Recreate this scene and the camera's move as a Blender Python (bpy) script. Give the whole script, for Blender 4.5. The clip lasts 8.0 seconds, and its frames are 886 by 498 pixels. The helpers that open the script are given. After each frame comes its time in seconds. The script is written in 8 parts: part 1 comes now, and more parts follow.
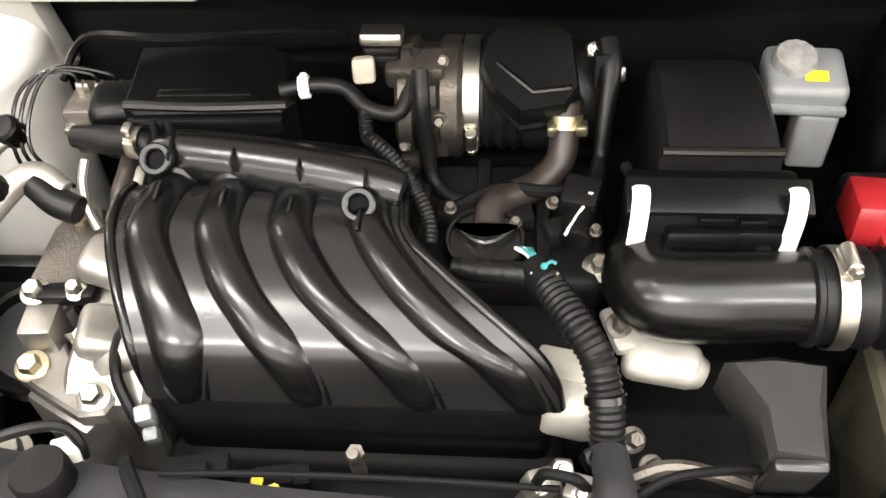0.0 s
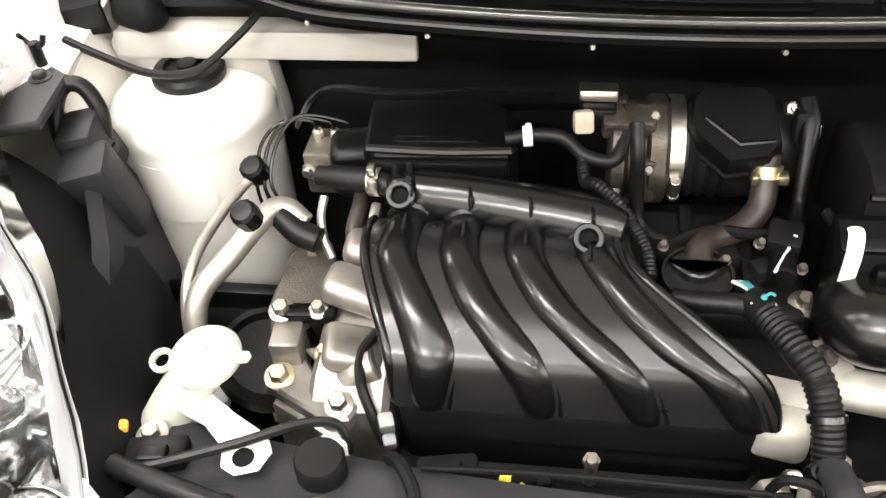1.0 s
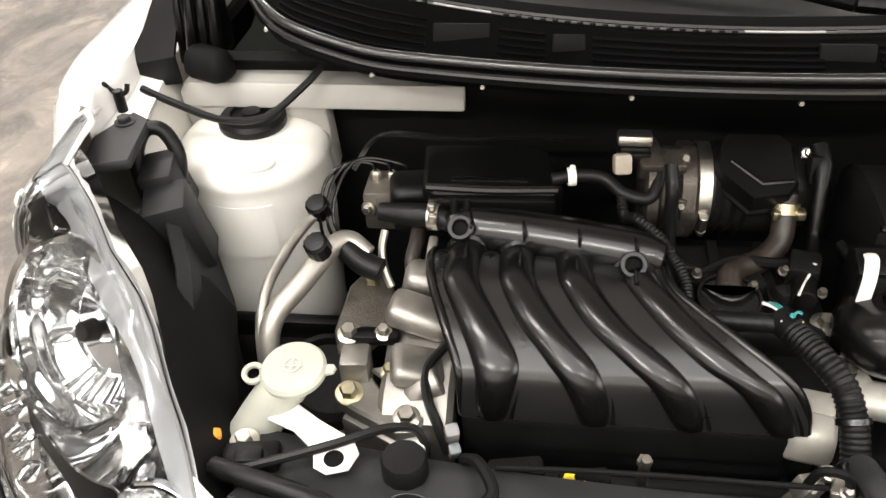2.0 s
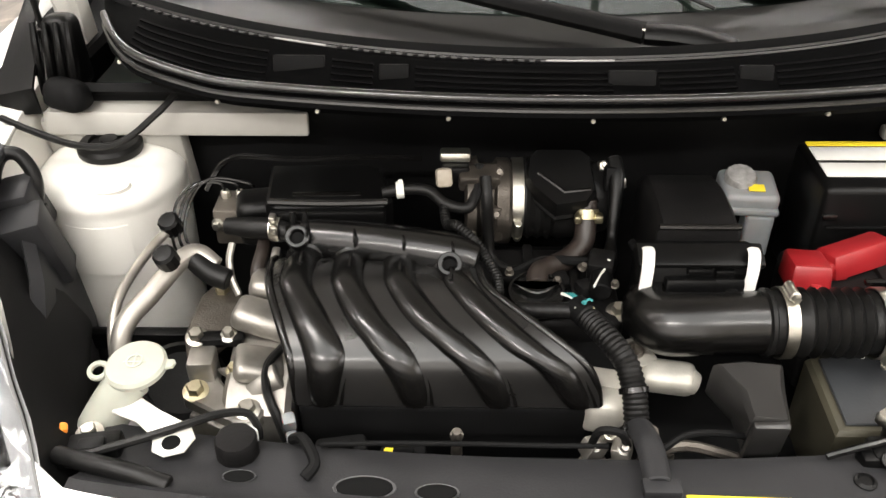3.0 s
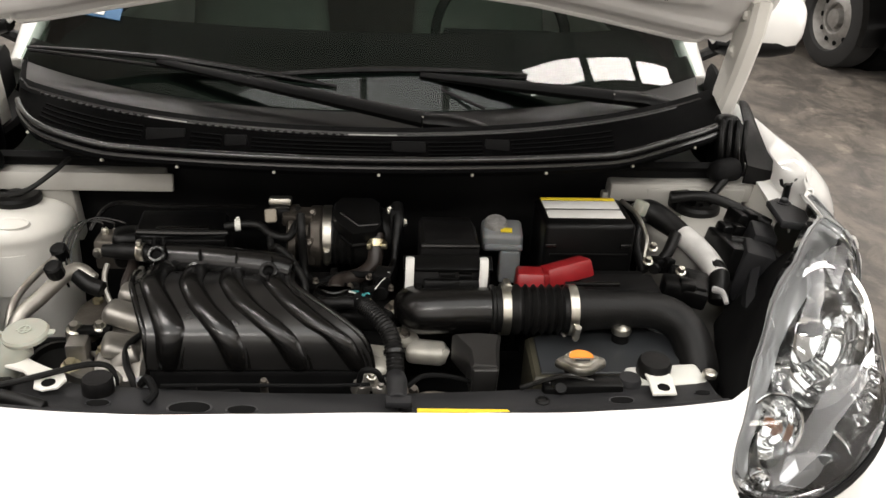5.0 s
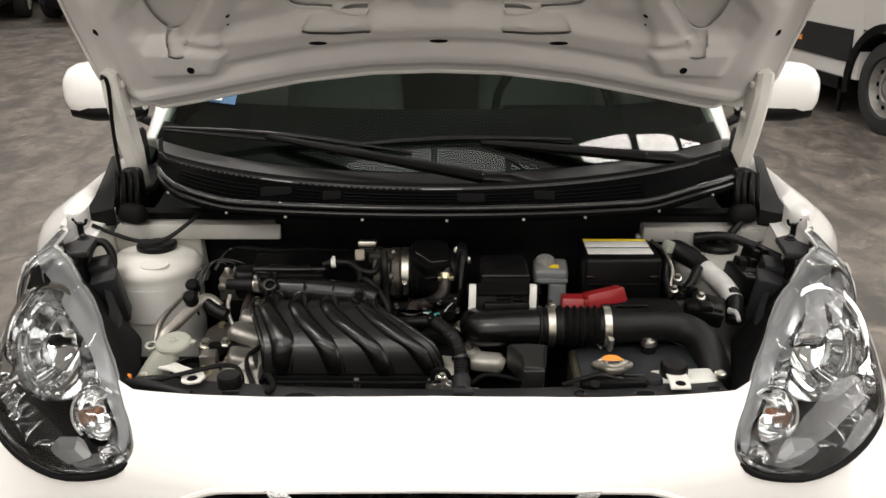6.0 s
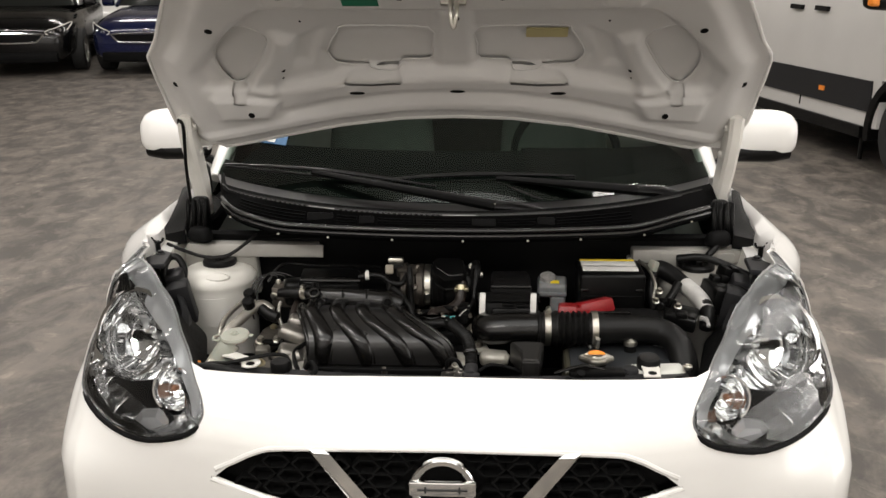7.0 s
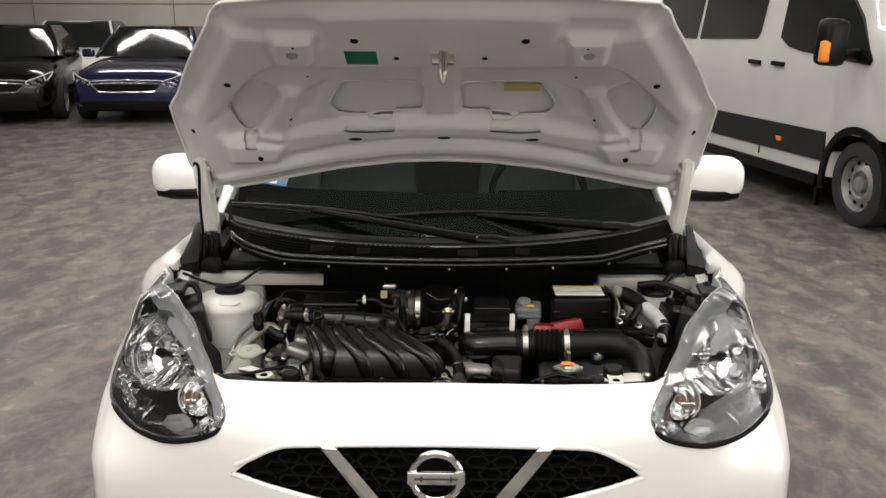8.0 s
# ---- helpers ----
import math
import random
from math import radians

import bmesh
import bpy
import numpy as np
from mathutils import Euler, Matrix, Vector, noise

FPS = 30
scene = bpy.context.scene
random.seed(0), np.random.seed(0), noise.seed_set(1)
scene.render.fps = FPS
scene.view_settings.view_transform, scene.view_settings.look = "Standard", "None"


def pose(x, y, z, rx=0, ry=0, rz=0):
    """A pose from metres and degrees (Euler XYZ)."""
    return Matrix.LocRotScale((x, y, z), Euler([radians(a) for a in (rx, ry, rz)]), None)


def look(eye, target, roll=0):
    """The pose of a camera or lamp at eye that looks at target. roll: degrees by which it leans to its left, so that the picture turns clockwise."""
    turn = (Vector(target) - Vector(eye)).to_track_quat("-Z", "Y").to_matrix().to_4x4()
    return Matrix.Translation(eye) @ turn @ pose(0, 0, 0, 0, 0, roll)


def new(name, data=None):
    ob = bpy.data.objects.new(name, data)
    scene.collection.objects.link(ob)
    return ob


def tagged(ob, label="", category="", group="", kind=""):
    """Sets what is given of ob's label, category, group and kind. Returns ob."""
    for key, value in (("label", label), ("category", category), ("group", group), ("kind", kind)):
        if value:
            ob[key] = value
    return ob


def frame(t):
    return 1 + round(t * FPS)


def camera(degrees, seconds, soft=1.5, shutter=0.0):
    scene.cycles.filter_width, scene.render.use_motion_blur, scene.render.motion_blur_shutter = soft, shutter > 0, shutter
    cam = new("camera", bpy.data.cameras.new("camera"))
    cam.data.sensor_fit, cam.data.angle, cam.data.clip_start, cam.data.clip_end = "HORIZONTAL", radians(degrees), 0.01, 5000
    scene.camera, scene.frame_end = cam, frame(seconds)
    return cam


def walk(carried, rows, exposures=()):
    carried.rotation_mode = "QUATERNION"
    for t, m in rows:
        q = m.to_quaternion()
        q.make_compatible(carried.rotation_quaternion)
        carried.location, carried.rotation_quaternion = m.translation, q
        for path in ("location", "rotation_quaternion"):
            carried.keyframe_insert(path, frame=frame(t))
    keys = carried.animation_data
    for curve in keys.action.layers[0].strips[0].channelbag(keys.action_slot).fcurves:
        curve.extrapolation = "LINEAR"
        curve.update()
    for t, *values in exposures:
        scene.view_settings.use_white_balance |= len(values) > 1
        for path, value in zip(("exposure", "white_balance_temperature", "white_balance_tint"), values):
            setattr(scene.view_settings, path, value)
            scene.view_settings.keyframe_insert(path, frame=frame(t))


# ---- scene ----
cam = camera(53.4, 8.0)
PATH = [
    (0, (-0.023, 0.086, 1.39), (-0.184, 1.424, -0.088), -3.9),
    (0.5, (-0.087, 0.048, 1.41), (-0.323, 1.414, -0.032), -4.8),
    (1, (-0.156, -0.01, 1.429), (-0.444, 1.435, 0.077), -5.1),
    (1.2, (-0.181, -0.03, 1.441), (-0.472, 1.438, 0.115), -4.8),
    (2.3, (-0.231, -0.132, 1.47), (-0.401, 1.439, 0.244), -2.1),
    (2.5, (-0.217, -0.148, 1.475), (-0.343, 1.437, 0.262), -1.5),
    (3, (-0.133, -0.206, 1.485), (-0.167, 1.42, 0.321), -0.3),
    (3.5, (-0.015, -0.294, 1.493), (0.031, 1.358, 0.366), 1.2),
    (4, (0.058, -0.386, 1.508), (0.197, 1.288, 0.423), 3.1),
    (4.2, (0.067, -0.417, 1.515), (0.241, 1.272, 0.459), 3.7),
    (5.3, (-0.013, -0.7, 1.542), (0.121, 1.123, 0.732), 1.9),
    (5.5, (-0.021, -0.756, 1.557), (0.081, 1.082, 0.777), 1.3),
    (6, (0.017, -0.926, 1.574), (0.012, 0.945, 0.866), 0.0),
    (6.5, (0.074, -1.109, 1.596), (-0.003, 0.778, 0.937), -0.1),
    (7, (0.068, -1.248, 1.615), (-0.024, 0.657, 1.012), -0.3),
    (7.5, (0.041, -1.399, 1.629), (-0.027, 0.519, 1.067), -0.3),
    (8, (0.038, -1.516, 1.64), (0.008, 0.421, 1.144), 0.1),
]
EXPOSURES = [(0, 1.46), (0.5, 1.45), (1.2, 1.2), (2.3, 0.6), (3.5, 0.74), (4.2, 0.34), (5.3, -0.38), (8, -0.52)]
walk(cam, [(t, look(eye, target, roll)) for t, eye, target, roll in PATH], EXPOSURES)

# ---------------------------------------------------------------- world and light
world = bpy.data.worlds.new("world")
scene.world = world
world.use_nodes = True
world.node_tree.nodes["Background"].inputs[0].default_value = (0.9, 0.95, 1.0, 1)
world.node_tree.nodes["Background"].inputs[1].default_value = 0.02

LAMP_Z = 5.6


def strip_lamp(x, y, power, lx=2.4, ly=0.3):
    d = bpy.data.lights.new("tube_light", "AREA")
    d.shape, d.size, d.size_y, d.energy, d.color = "RECTANGLE", lx, ly, power, (1.0, 0.94, 0.885)
    o = new("tube_light", d)
    o.location = (x, y, LAMP_Z - 0.06)
    return o


LAMPS = [(x, y) for y in (-4.6, -0.4, 4.2, 9.5, 17.25) for x in (-6.6, -2.3, 2.3, 6.6)]
for lx_, ly_ in LAMPS:
    strip_lamp(lx_, ly_, {-4.6: 120, -0.4: 60, 4.2: 115, 9.5: 130, 17.25: 130}[ly_] * {-6.6: 1.1, -2.3: 2.0, 2.3: 0.9, 6.6: 1.0}[lx_], 2.4 if ly_ < 8 else 3.9)

ROW = [(2.42, 1.55), (3.50, 2.15), (4.58, 2.75)]
for lx_, ly_ in ROW:
    o_ = strip_lamp(lx_, ly_, 22, 1.05, 0.24)
    o_.rotation_euler[2] = radians(30)

# daylight through the open roller doors, one behind the camera and one in the east wall
def door_daylight(m, width, height, power):
    d = bpy.data.lights.new("door_daylight", "AREA")
    d.shape, d.size, d.size_y, d.energy, d.color = "RECTANGLE", width, height, power, (1.0, 0.96, 0.935)
    new("door_daylight", d).matrix_world = m


door_daylight(pose(-2.5, -7.1, 2.85, 90, 0, 0), 8.0, 5.3, 140)
door_daylight(pose(9.4, -0.6, 2.0, 0, 90, 0), 3.8, 6.8, 330)


# ---------------------------------------------------------------- materials
def mat(name, c, c2=None, rough=0.5, metal=0.0, scale=6.0, fine=220.0, bump=0.05, rvar=0.08, coat=0.0, spec=0.5, contrast=0.25, trans=0.0, sss=0.0, detail=4.0, stretch=None):
    m = bpy.data.materials.new(name)
    m.use_nodes = True
    nt = m.node_tree
    b = nt.nodes["Principled BSDF"]
    c2 = c2 or tuple(v * 0.8 for v in c)
    tc = nt.nodes.new("ShaderNodeTexCoord")
    co = tc.outputs["Object"]
    if stretch:
        mp = nt.nodes.new("ShaderNodeMapping")
        mp.inputs["Scale"].default_value = stretch
        nt.links.new(co, mp.inputs["Vector"])
        co = mp.outputs[0]
    n1, n2 = nt.nodes.new("ShaderNodeTexNoise"), nt.nodes.new("ShaderNodeTexNoise")
    n1.inputs["Scale"].default_value, n1.inputs["Detail"].default_value = scale, detail
    n2.inputs["Scale"].default_value, n2.inputs["Detail"].default_value = fine, 3.0
    for n in (n1, n2):
        nt.links.new(co, n.inputs["Vector"])
    r = nt.nodes.new("ShaderNodeValToRGB")
    r.color_ramp.elements[0].position, r.color_ramp.elements[1].position = 0.5 - contrast, 0.5 + contrast
    r.color_ramp.elements[0].color, r.color_ramp.elements[1].color = (*c2, 1), (*c, 1)
    nt.links.new(n1.outputs["Fac"], r.inputs[0])
    nt.links.new(r.outputs[0], b.inputs["Base Color"])
    mr = nt.nodes.new("ShaderNodeMapRange")
    mr.inputs["To Min"].default_value, mr.inputs["To Max"].default_value = max(0.02, rough - rvar), min(1, rough + rvar)
    mx = nt.nodes.new("ShaderNodeMath")
    mx.operation = "MULTIPLY_ADD"
    mx.inputs[1].default_value, mx.inputs[2].default_value = 0.5, 0.25
    nt.links.new(n2.outputs["Fac"], mx.inputs[0])
    nt.links.new(n1.outputs["Fac"], mr.inputs["Value"])
    nt.links.new(mr.outputs[0], b.inputs["Roughness"])
    if bump:
        bp = nt.nodes.new("ShaderNodeBump")
        bp.inputs["Strength"].default_value, bp.inputs["Distance"].default_value = bump, 0.002
        nt.links.new(n2.outputs["Fac"], bp.inputs["Height"])
        nt.links.new(bp.outputs[0], b.inputs["Normal"])
    b.inputs["Metallic"].default_value = metal
    b.inputs["Specular IOR Level"].default_value = spec
    b.inputs["Coat Weight"].default_value = coat
    b.inputs["Coat Roughness"].default_value = 0.03
    b.inputs["Transmission Weight"].default_value = trans
    b.inputs["Subsurface Weight"].default_value = sss
    return m


def glass(name, tint, gloss=1.0, rough=0.01):
    m = bpy.data.materials.new(name)
    m.use_nodes = True
    nt = m.node_tree
    nt.nodes.remove(nt.nodes["Principled BSDF"])
    t, g, f, mx = (nt.nodes.new(k) for k in ("ShaderNodeBsdfTransparent", "ShaderNodeBsdfGlossy", "ShaderNodeFresnel", "ShaderNodeMixShader"))
    t.inputs[0].default_value, g.inputs["Roughness"].default_value = (*tint, 1), rough
    f.inputs["IOR"].default_value = 1.5 * gloss
    nt.links.new(f.outputs[0], mx.inputs[0])
    nt.links.new(t.outputs[0], mx.inputs[1])
    nt.links.new(g.outputs[0], mx.inputs[2])
    nt.links.new(mx.outputs[0], nt.nodes["Material Output"].inputs[0])
    return m


def glow(name, c, k):
    m = bpy.data.materials.new(name)
    m.use_nodes = True
    b = m.node_tree.nodes["Principled BSDF"]
    b.inputs["Emission Color"].default_value, b.inputs["Emission Strength"].default_value = (*c, 1), k
    return m


PAINT = mat("white_car_paint", (0.80, 0.79, 0.77), (0.78, 0.77, 0.745), 0.32, coat=1.0, bump=0.0, scale=2, rvar=0.04)
PAINT_IN = mat("white_primer_paint", (0.78, 0.765, 0.72), (0.68, 0.66, 0.61), 0.36, scale=9, fine=320, bump=0.05, rvar=0.1)
# off-white body paint darkened; the shade of the bay is put into its colour
SHADED_PAINT = mat("shaded_off_white_paint", (0.40, 0.39, 0.36), (0.30, 0.29, 0.265), 0.45, scale=11, fine=320, bump=0.06, rvar=0.1)
PAINT_HOOD = mat("white_hood_inner_paint", (0.69, 0.675, 0.66), (0.61, 0.60, 0.585), 0.33, scale=5, fine=260, bump=0.06)
BLACK_SATIN = mat("satin_black_plastic", (0.0042, 0.0039, 0.0037), (0.0026, 0.0025, 0.0024), 0.25, scale=28, fine=520, bump=0.02, rvar=0.03, spec=0.5)
BLACK_PLASTIC = mat("black_plastic", (0.0036, 0.0036, 0.0036), (0.002, 0.002, 0.002), 0.34, scale=20, fine=600, bump=0.15, rvar=0.1, spec=0.18)
BLACK_MATT = mat("matt_black_plastic", (0.0065, 0.0065, 0.0067), (0.004, 0.004, 0.004), 0.6, scale=16, fine=500, bump=0.2, rvar=0.1, spec=0.08)
BLACK_DUSTY = mat("dusty_black_panel", (0.0085, 0.008, 0.008), (0.004, 0.004, 0.004), 0.48, scale=14, fine=300, bump=0.2, rvar=0.15, spec=0.12)
GREY_PLASTIC = mat("grey_black_plastic", (0.024, 0.024, 0.0255), (0.014, 0.014, 0.015), 0.5, scale=12, fine=420, bump=0.12, rvar=0.12, spec=0.2)
RUBBER = mat("black_rubber", (0.0075, 0.0073, 0.007), (0.004, 0.004, 0.004), 0.40, scale=30, fine=300, bump=0.15, rvar=0.1, spec=0.2)
RUBBER_BROWN = mat("aged_brown_rubber", (0.028, 0.020, 0.016), (0.012, 0.009, 0.008), 0.45, scale=22, fine=260, bump=0.15, rvar=0.12)
ALU = mat("cast_aluminium", (0.38, 0.36, 0.33), (0.22, 0.208, 0.190), 0.46, 0.85, scale=34, fine=420, bump=0.14, rvar=0.15)
ALU_DARK = mat("oily_cast_aluminium", (0.20, 0.18, 0.155), (0.085, 0.075, 0.065), 0.5, 0.8, scale=30, fine=380, bump=0.4, rvar=0.15)
STEEL = mat("zinc_plated_steel", (0.62, 0.60, 0.55), (0.42, 0.40, 0.34), 0.32, 1.0, scale=60, fine=500, bump=0.1, rvar=0.1)
STEEL_YELLOW = mat("yellow_zinc_bolt", (0.62, 0.56, 0.38), (0.42, 0.38, 0.26), 0.35, 1.0, scale=60, fine=500, bump=0.1)
ALU_TUBE = mat("bare_aluminium_tube", (0.44, 0.42, 0.38), (0.32, 0.30, 0.27), 0.42, 0.8, scale=40, fine=400, bump=0.08, rvar=0.1)
GRIMY = mat("grimy_cast_aluminium", (0.12, 0.105, 0.09), (0.045, 0.04, 0.034), 0.45, 0.8, scale=40, fine=380, bump=0.35, rvar=0.15)
CHROME = mat("chrome", (0.78, 0.78, 0.77), (0.70, 0.70, 0.69), 0.07, 1.0, scale=10, bump=0.0, rvar=0.03)
REFLECTOR = mat("vacuum_chrome_reflector", (0.92, 0.92, 0.91), (0.86, 0.86, 0.85), 0.06, 0.92, scale=10, bump=0.0, rvar=0.03)
CREAM = mat("cream_plastic", (0.36, 0.365, 0.315), (0.28, 0.285, 0.24), 0.5, scale=18, fine=300, bump=0.06, sss=0.05)
WHITE_PLASTIC = mat("white_plastic", (0.70, 0.70, 0.66), (0.60, 0.60, 0.55), 0.45, scale=18, fine=300, bump=0.05)
FROSTED = mat("translucent_white_plastic", (0.25, 0.255, 0.26), (0.17, 0.175, 0.18), 0.42, scale=26, fine=300, bump=0.06, sss=0.1)
OLIVE = mat("yellowed_translucent_plastic", (0.050, 0.046, 0.031), (0.027, 0.025, 0.018), 0.4, scale=18, fine=300, bump=0.08)
RED = mat("red_plastic", (0.32, 0.014, 0.018), (0.22, 0.010, 0.012), 0.36, scale=24, fine=300, bump=0.06)
YELLOW = mat("yellow_label", (0.85, 0.66, 0.03), (0.78, 0.58, 0.03), 0.5, scale=30, bump=0.0)
ORANGE = mat("orange_label", (0.90, 0.30, 0.03), (0.82, 0.25, 0.03), 0.5, scale=30, bump=0.0)
AMBER = mat("amber_plastic", (0.32, 0.15, 0.08), (0.26, 0.12, 0.07), 0.25, scale=20, bump=0.0)
LABEL = mat("printed_white_label", (0.72, 0.71, 0.68), (0.64, 0.63, 0.60), 0.5, scale=40, bump=0.0)
INK = mat("dark_print", (0.03, 0.03, 0.03), (0.02, 0.02, 0.02), 0.6, bump=0.0)
TEAL = mat("teal_wire", (0.04, 0.25, 0.25), (0.03, 0.18, 0.19), 0.4, bump=0.0)
GREEN = mat("green_label", (0.012, 0.16, 0.085), (0.010, 0.13, 0.07), 0.4, bump=0.0)
GREY_TAPE = mat("pale_grey_tape", (0.50, 0.49, 0.48), (0.30, 0.295, 0.29), 0.5, scale=40, fine=200, bump=0.2)
LOOM_TAPE = mat("off_white_tape", (0.66, 0.65, 0.63), (0.50, 0.49, 0.47), 0.5, scale=40, fine=200, bump=0.2)
HOLE = mat("dark_hole", (0.006, 0.006, 0.006), (0.004, 0.004, 0.004), 0.8, bump=0.0, spec=0.08)
DARK_CLOTH = mat("dark_cabin_trim", (0.012, 0.012, 0.0125), (0.008, 0.008, 0.0085), 0.85, scale=30, bump=0.03, spec=0.1)
SEAT_CLOTH = mat("grey_seat_fabric", (0.17, 0.17, 0.165), (0.12, 0.12, 0.115), 0.9, scale=40, bump=0.3)
LENS = glass("clear_headlight_lens", (0.93, 0.94, 0.95), 1.0)
SCREEN_GLASS = glass("tinted_windscreen_glass", (0.50, 0.62, 0.55), 1.0)
REAR_GLASS = glass("tinted_side_glass", (0.44, 0.53, 0.47), 1.0)
TYRE = mat("tyre_rubber", (0.022, 0.022, 0.022), (0.014, 0.014, 0.014), 0.75, scale=20, fine=120, bump=0.3)
RIM = mat("steel_wheel_paint", (0.40, 0.39, 0.37), (0.24, 0.23, 0.22), 0.45, 0.6, scale=20, bump=0.1)


# ---------------------------------------------------------------- mesh helpers
def B():
    return bmesh.new()


BASE = {}


def thing(name, at, label, category, group="", kind=""):
    o = new(name)
    o.empty_display_size = 0.05
    o.location = at
    BASE[o] = Vector(at)
    return tagged(o, label, category, group, kind)


def part(name, bm, material, parent=None, label="", sharp=38, recalc=True, kind=""):
    if recalc:
        bmesh.ops.recalc_face_normals(bm, faces=bm.faces[:])
    off = BASE.get(parent, Vector())
    if off.length:
        bmesh.ops.translate(bm, verts=bm.verts[:], vec=-off)
    me = bpy.data.meshes.new(name)
    bm.to_mesh(me)
    bm.free()
    me.materials.append(material)
    me.shade_smooth()
    me.set_sharp_from_angle(angle=radians(sharp))
    o = new(name, me)
    if parent:
        o.parent = parent
        BASE[o] = off
    return tagged(o, label, kind=kind)


def solo(name, bm, material, label, category, group="", kind="", sharp=38):
    """A thing of one mesh; its origin is put at the middle of its foot."""
    lo = [min(v.co[i] for v in bm.verts) for i in range(3)]
    hi = [max(v.co[i] for v in bm.verts) for i in range(3)]
    c = Vector(((lo[0] + hi[0]) / 2, (lo[1] + hi[1]) / 2, lo[2]))
    bmesh.ops.recalc_face_normals(bm, faces=bm.faces[:])
    bmesh.ops.translate(bm, verts=bm.verts[:], vec=-c)
    o = part(name, bm, material, None, recalc=False, sharp=sharp)
    o.location = c
    BASE[o] = c
    return tagged(o, label, category, group, kind)


def add(bm, vs, fs):
    v = [bm.verts.new(p) for p in vs]
    for f in fs:
        try:
            bm.faces.new([v[i] for i in f])
        except ValueError:
            pass
    return v


def loft(bm, rings, cap0=True, cap1=True, closed=True):
    n = len(rings[0])
    rows = [[bm.verts.new(p) for p in r] for r in rings]
    for a, b in zip(rows, rows[1:]):
        for i in range(n if closed else n - 1):
            j = (i + 1) % n
            bm.faces.new((a[i], a[j], b[j], b[i]))
    if cap0:
        bm.faces.new(rows[0][::-1])
    if cap1:
        bm.faces.new(rows[-1])


def spline(pts, n=6):
    P = [Vector(p) for p in pts]
    if len(P) < 3:
        return P
    P = [2 * P[0] - P[1]] + P + [2 * P[-1] - P[-2]]
    out = []
    for i in range(1, len(P) - 2):
        a, b, c, d = P[i - 1 : i + 3]
        for k in range(n):
            t = k / n
            out.append(0.5 * (2 * b + (c - a) * t + (2 * a - 5 * b + 4 * c - d) * t * t + (3 * b - a - 3 * c + d) * t**3))
    return out + [P[-2]]


def closed_spline(pts, n=4):
    P = [Vector(p) for p in pts]
    m, out = len(P), []
    for i in range(m):
        a, b, c, d = P[i - 1], P[i], P[(i + 1) % m], P[(i + 2) % m]
        for k in range(n):
            t = k / n
            out.append(0.5 * (2 * b + (c - a) * t + (2 * a - 5 * b + 4 * c - d) * t * t + (3 * b - a - 3 * c + d) * t**3))
    return out


def tube(bm, pts, r, seg=12, n=6, caps=True, flat=1.0, ripple=None, closed=False):
    """A round pipe along a smooth line. r: one radius or one for each point. ripple: (pitch, depth) of a corrugated hose."""
    line = closed_spline(pts, n) if closed else spline(pts, n)
    if ripple:
        fine_line, step = [line[0]], ripple[0] / 4
        for a, b in zip(line, line[1:]):
            k = max(1, round((b - a).length / step))
            fine_line += [a.lerp(b, (i + 1) / k) for i in range(k)]
        line = fine_line
    m = len(line)
    rr = [r] * m if isinstance(r, (int, float)) else list(np.interp(np.linspace(0, 1, m), np.linspace(0, 1, len(r)), r))
    up, rings, run = None, [], 0.0
    for i, p in enumerate(line):
        if closed:
            t = (line[(i + 1) % m] - line[i - 1]).normalized()
        else:
            t = (line[min(i + 1, m - 1)] - line[max(i - 1, 0)]).normalized()
        if up is None:
            up = t.cross((0, 0, 1))
            if up.length < 0.1:
                up = t.cross((1, 0, 0))
            up = up.cross(t).normalized()
        up = (up - t * up.dot(t)).normalized()
        side = t.cross(up)
        if i:
            run += (p - line[i - 1]).length
        q = rr[i]
        if ripple:
            q += ripple[1] * math.cos(2 * math.pi * run / ripple[0])
        rings.append([p + (side * math.cos(a) + up * math.sin(a) * flat) * q for a in (2 * math.pi * k / seg for k in range(seg))])
    if closed:
        rings.append(rings[0])
        loft(bm, rings, False, False)
        bmesh.ops.remove_doubles(bm, verts=bm.verts[:], dist=1e-6)
    else:
        if caps:
            d0, d1 = (line[0] - line[1]).normalized(), (line[-1] - line[-2]).normalized()
            c0 = [p.lerp(line[0], 0.15) + d0 * rr[0] * 0.12 for p in rings[0]]
            c1 = [p.lerp(line[-1], 0.15) + d1 * rr[-1] * 0.12 for p in rings[-1]]
            rings = [c0] + rings + [c1]
        loft(bm, rings, caps, caps)


def frame_of(axis):
    a = Vector(axis).normalized()
    u = a.cross((0, 0, 1)) if abs(a.z) < 0.9 else a.cross((0, 1, 0))
    u.normalize()
    return u, a.cross(u), a


def lathe(bm, at, axis, profile, seg=24, cap0=True, cap1=True, lobes=0, lobe=0.0):
    u, w, a = frame_of(axis)
    at, rings = Vector(at), []
    for r, h in profile:
        rings.append([at + a * h + (u * math.cos(t) + w * math.sin(t)) * r * (1 + (lobe * math.cos(lobes * t) if lobes else 0)) for t in (2 * math.pi * k / seg for k in range(seg))])
    loft(bm, rings, cap0, cap1)


def cyl(bm, p0, p1, r0, r1=None, seg=16, ch=None):
    r1 = r0 if r1 is None else r1
    p0, p1 = Vector(p0), Vector(p1)
    h = (p1 - p0).length
    c = min(r0, r1, h) * 0.12 if ch is None else ch
    lathe(bm, p0, p1 - p0, [(r0 - c, 0), (r0, c), (r1, h - c), (r1 - c, h)], seg)


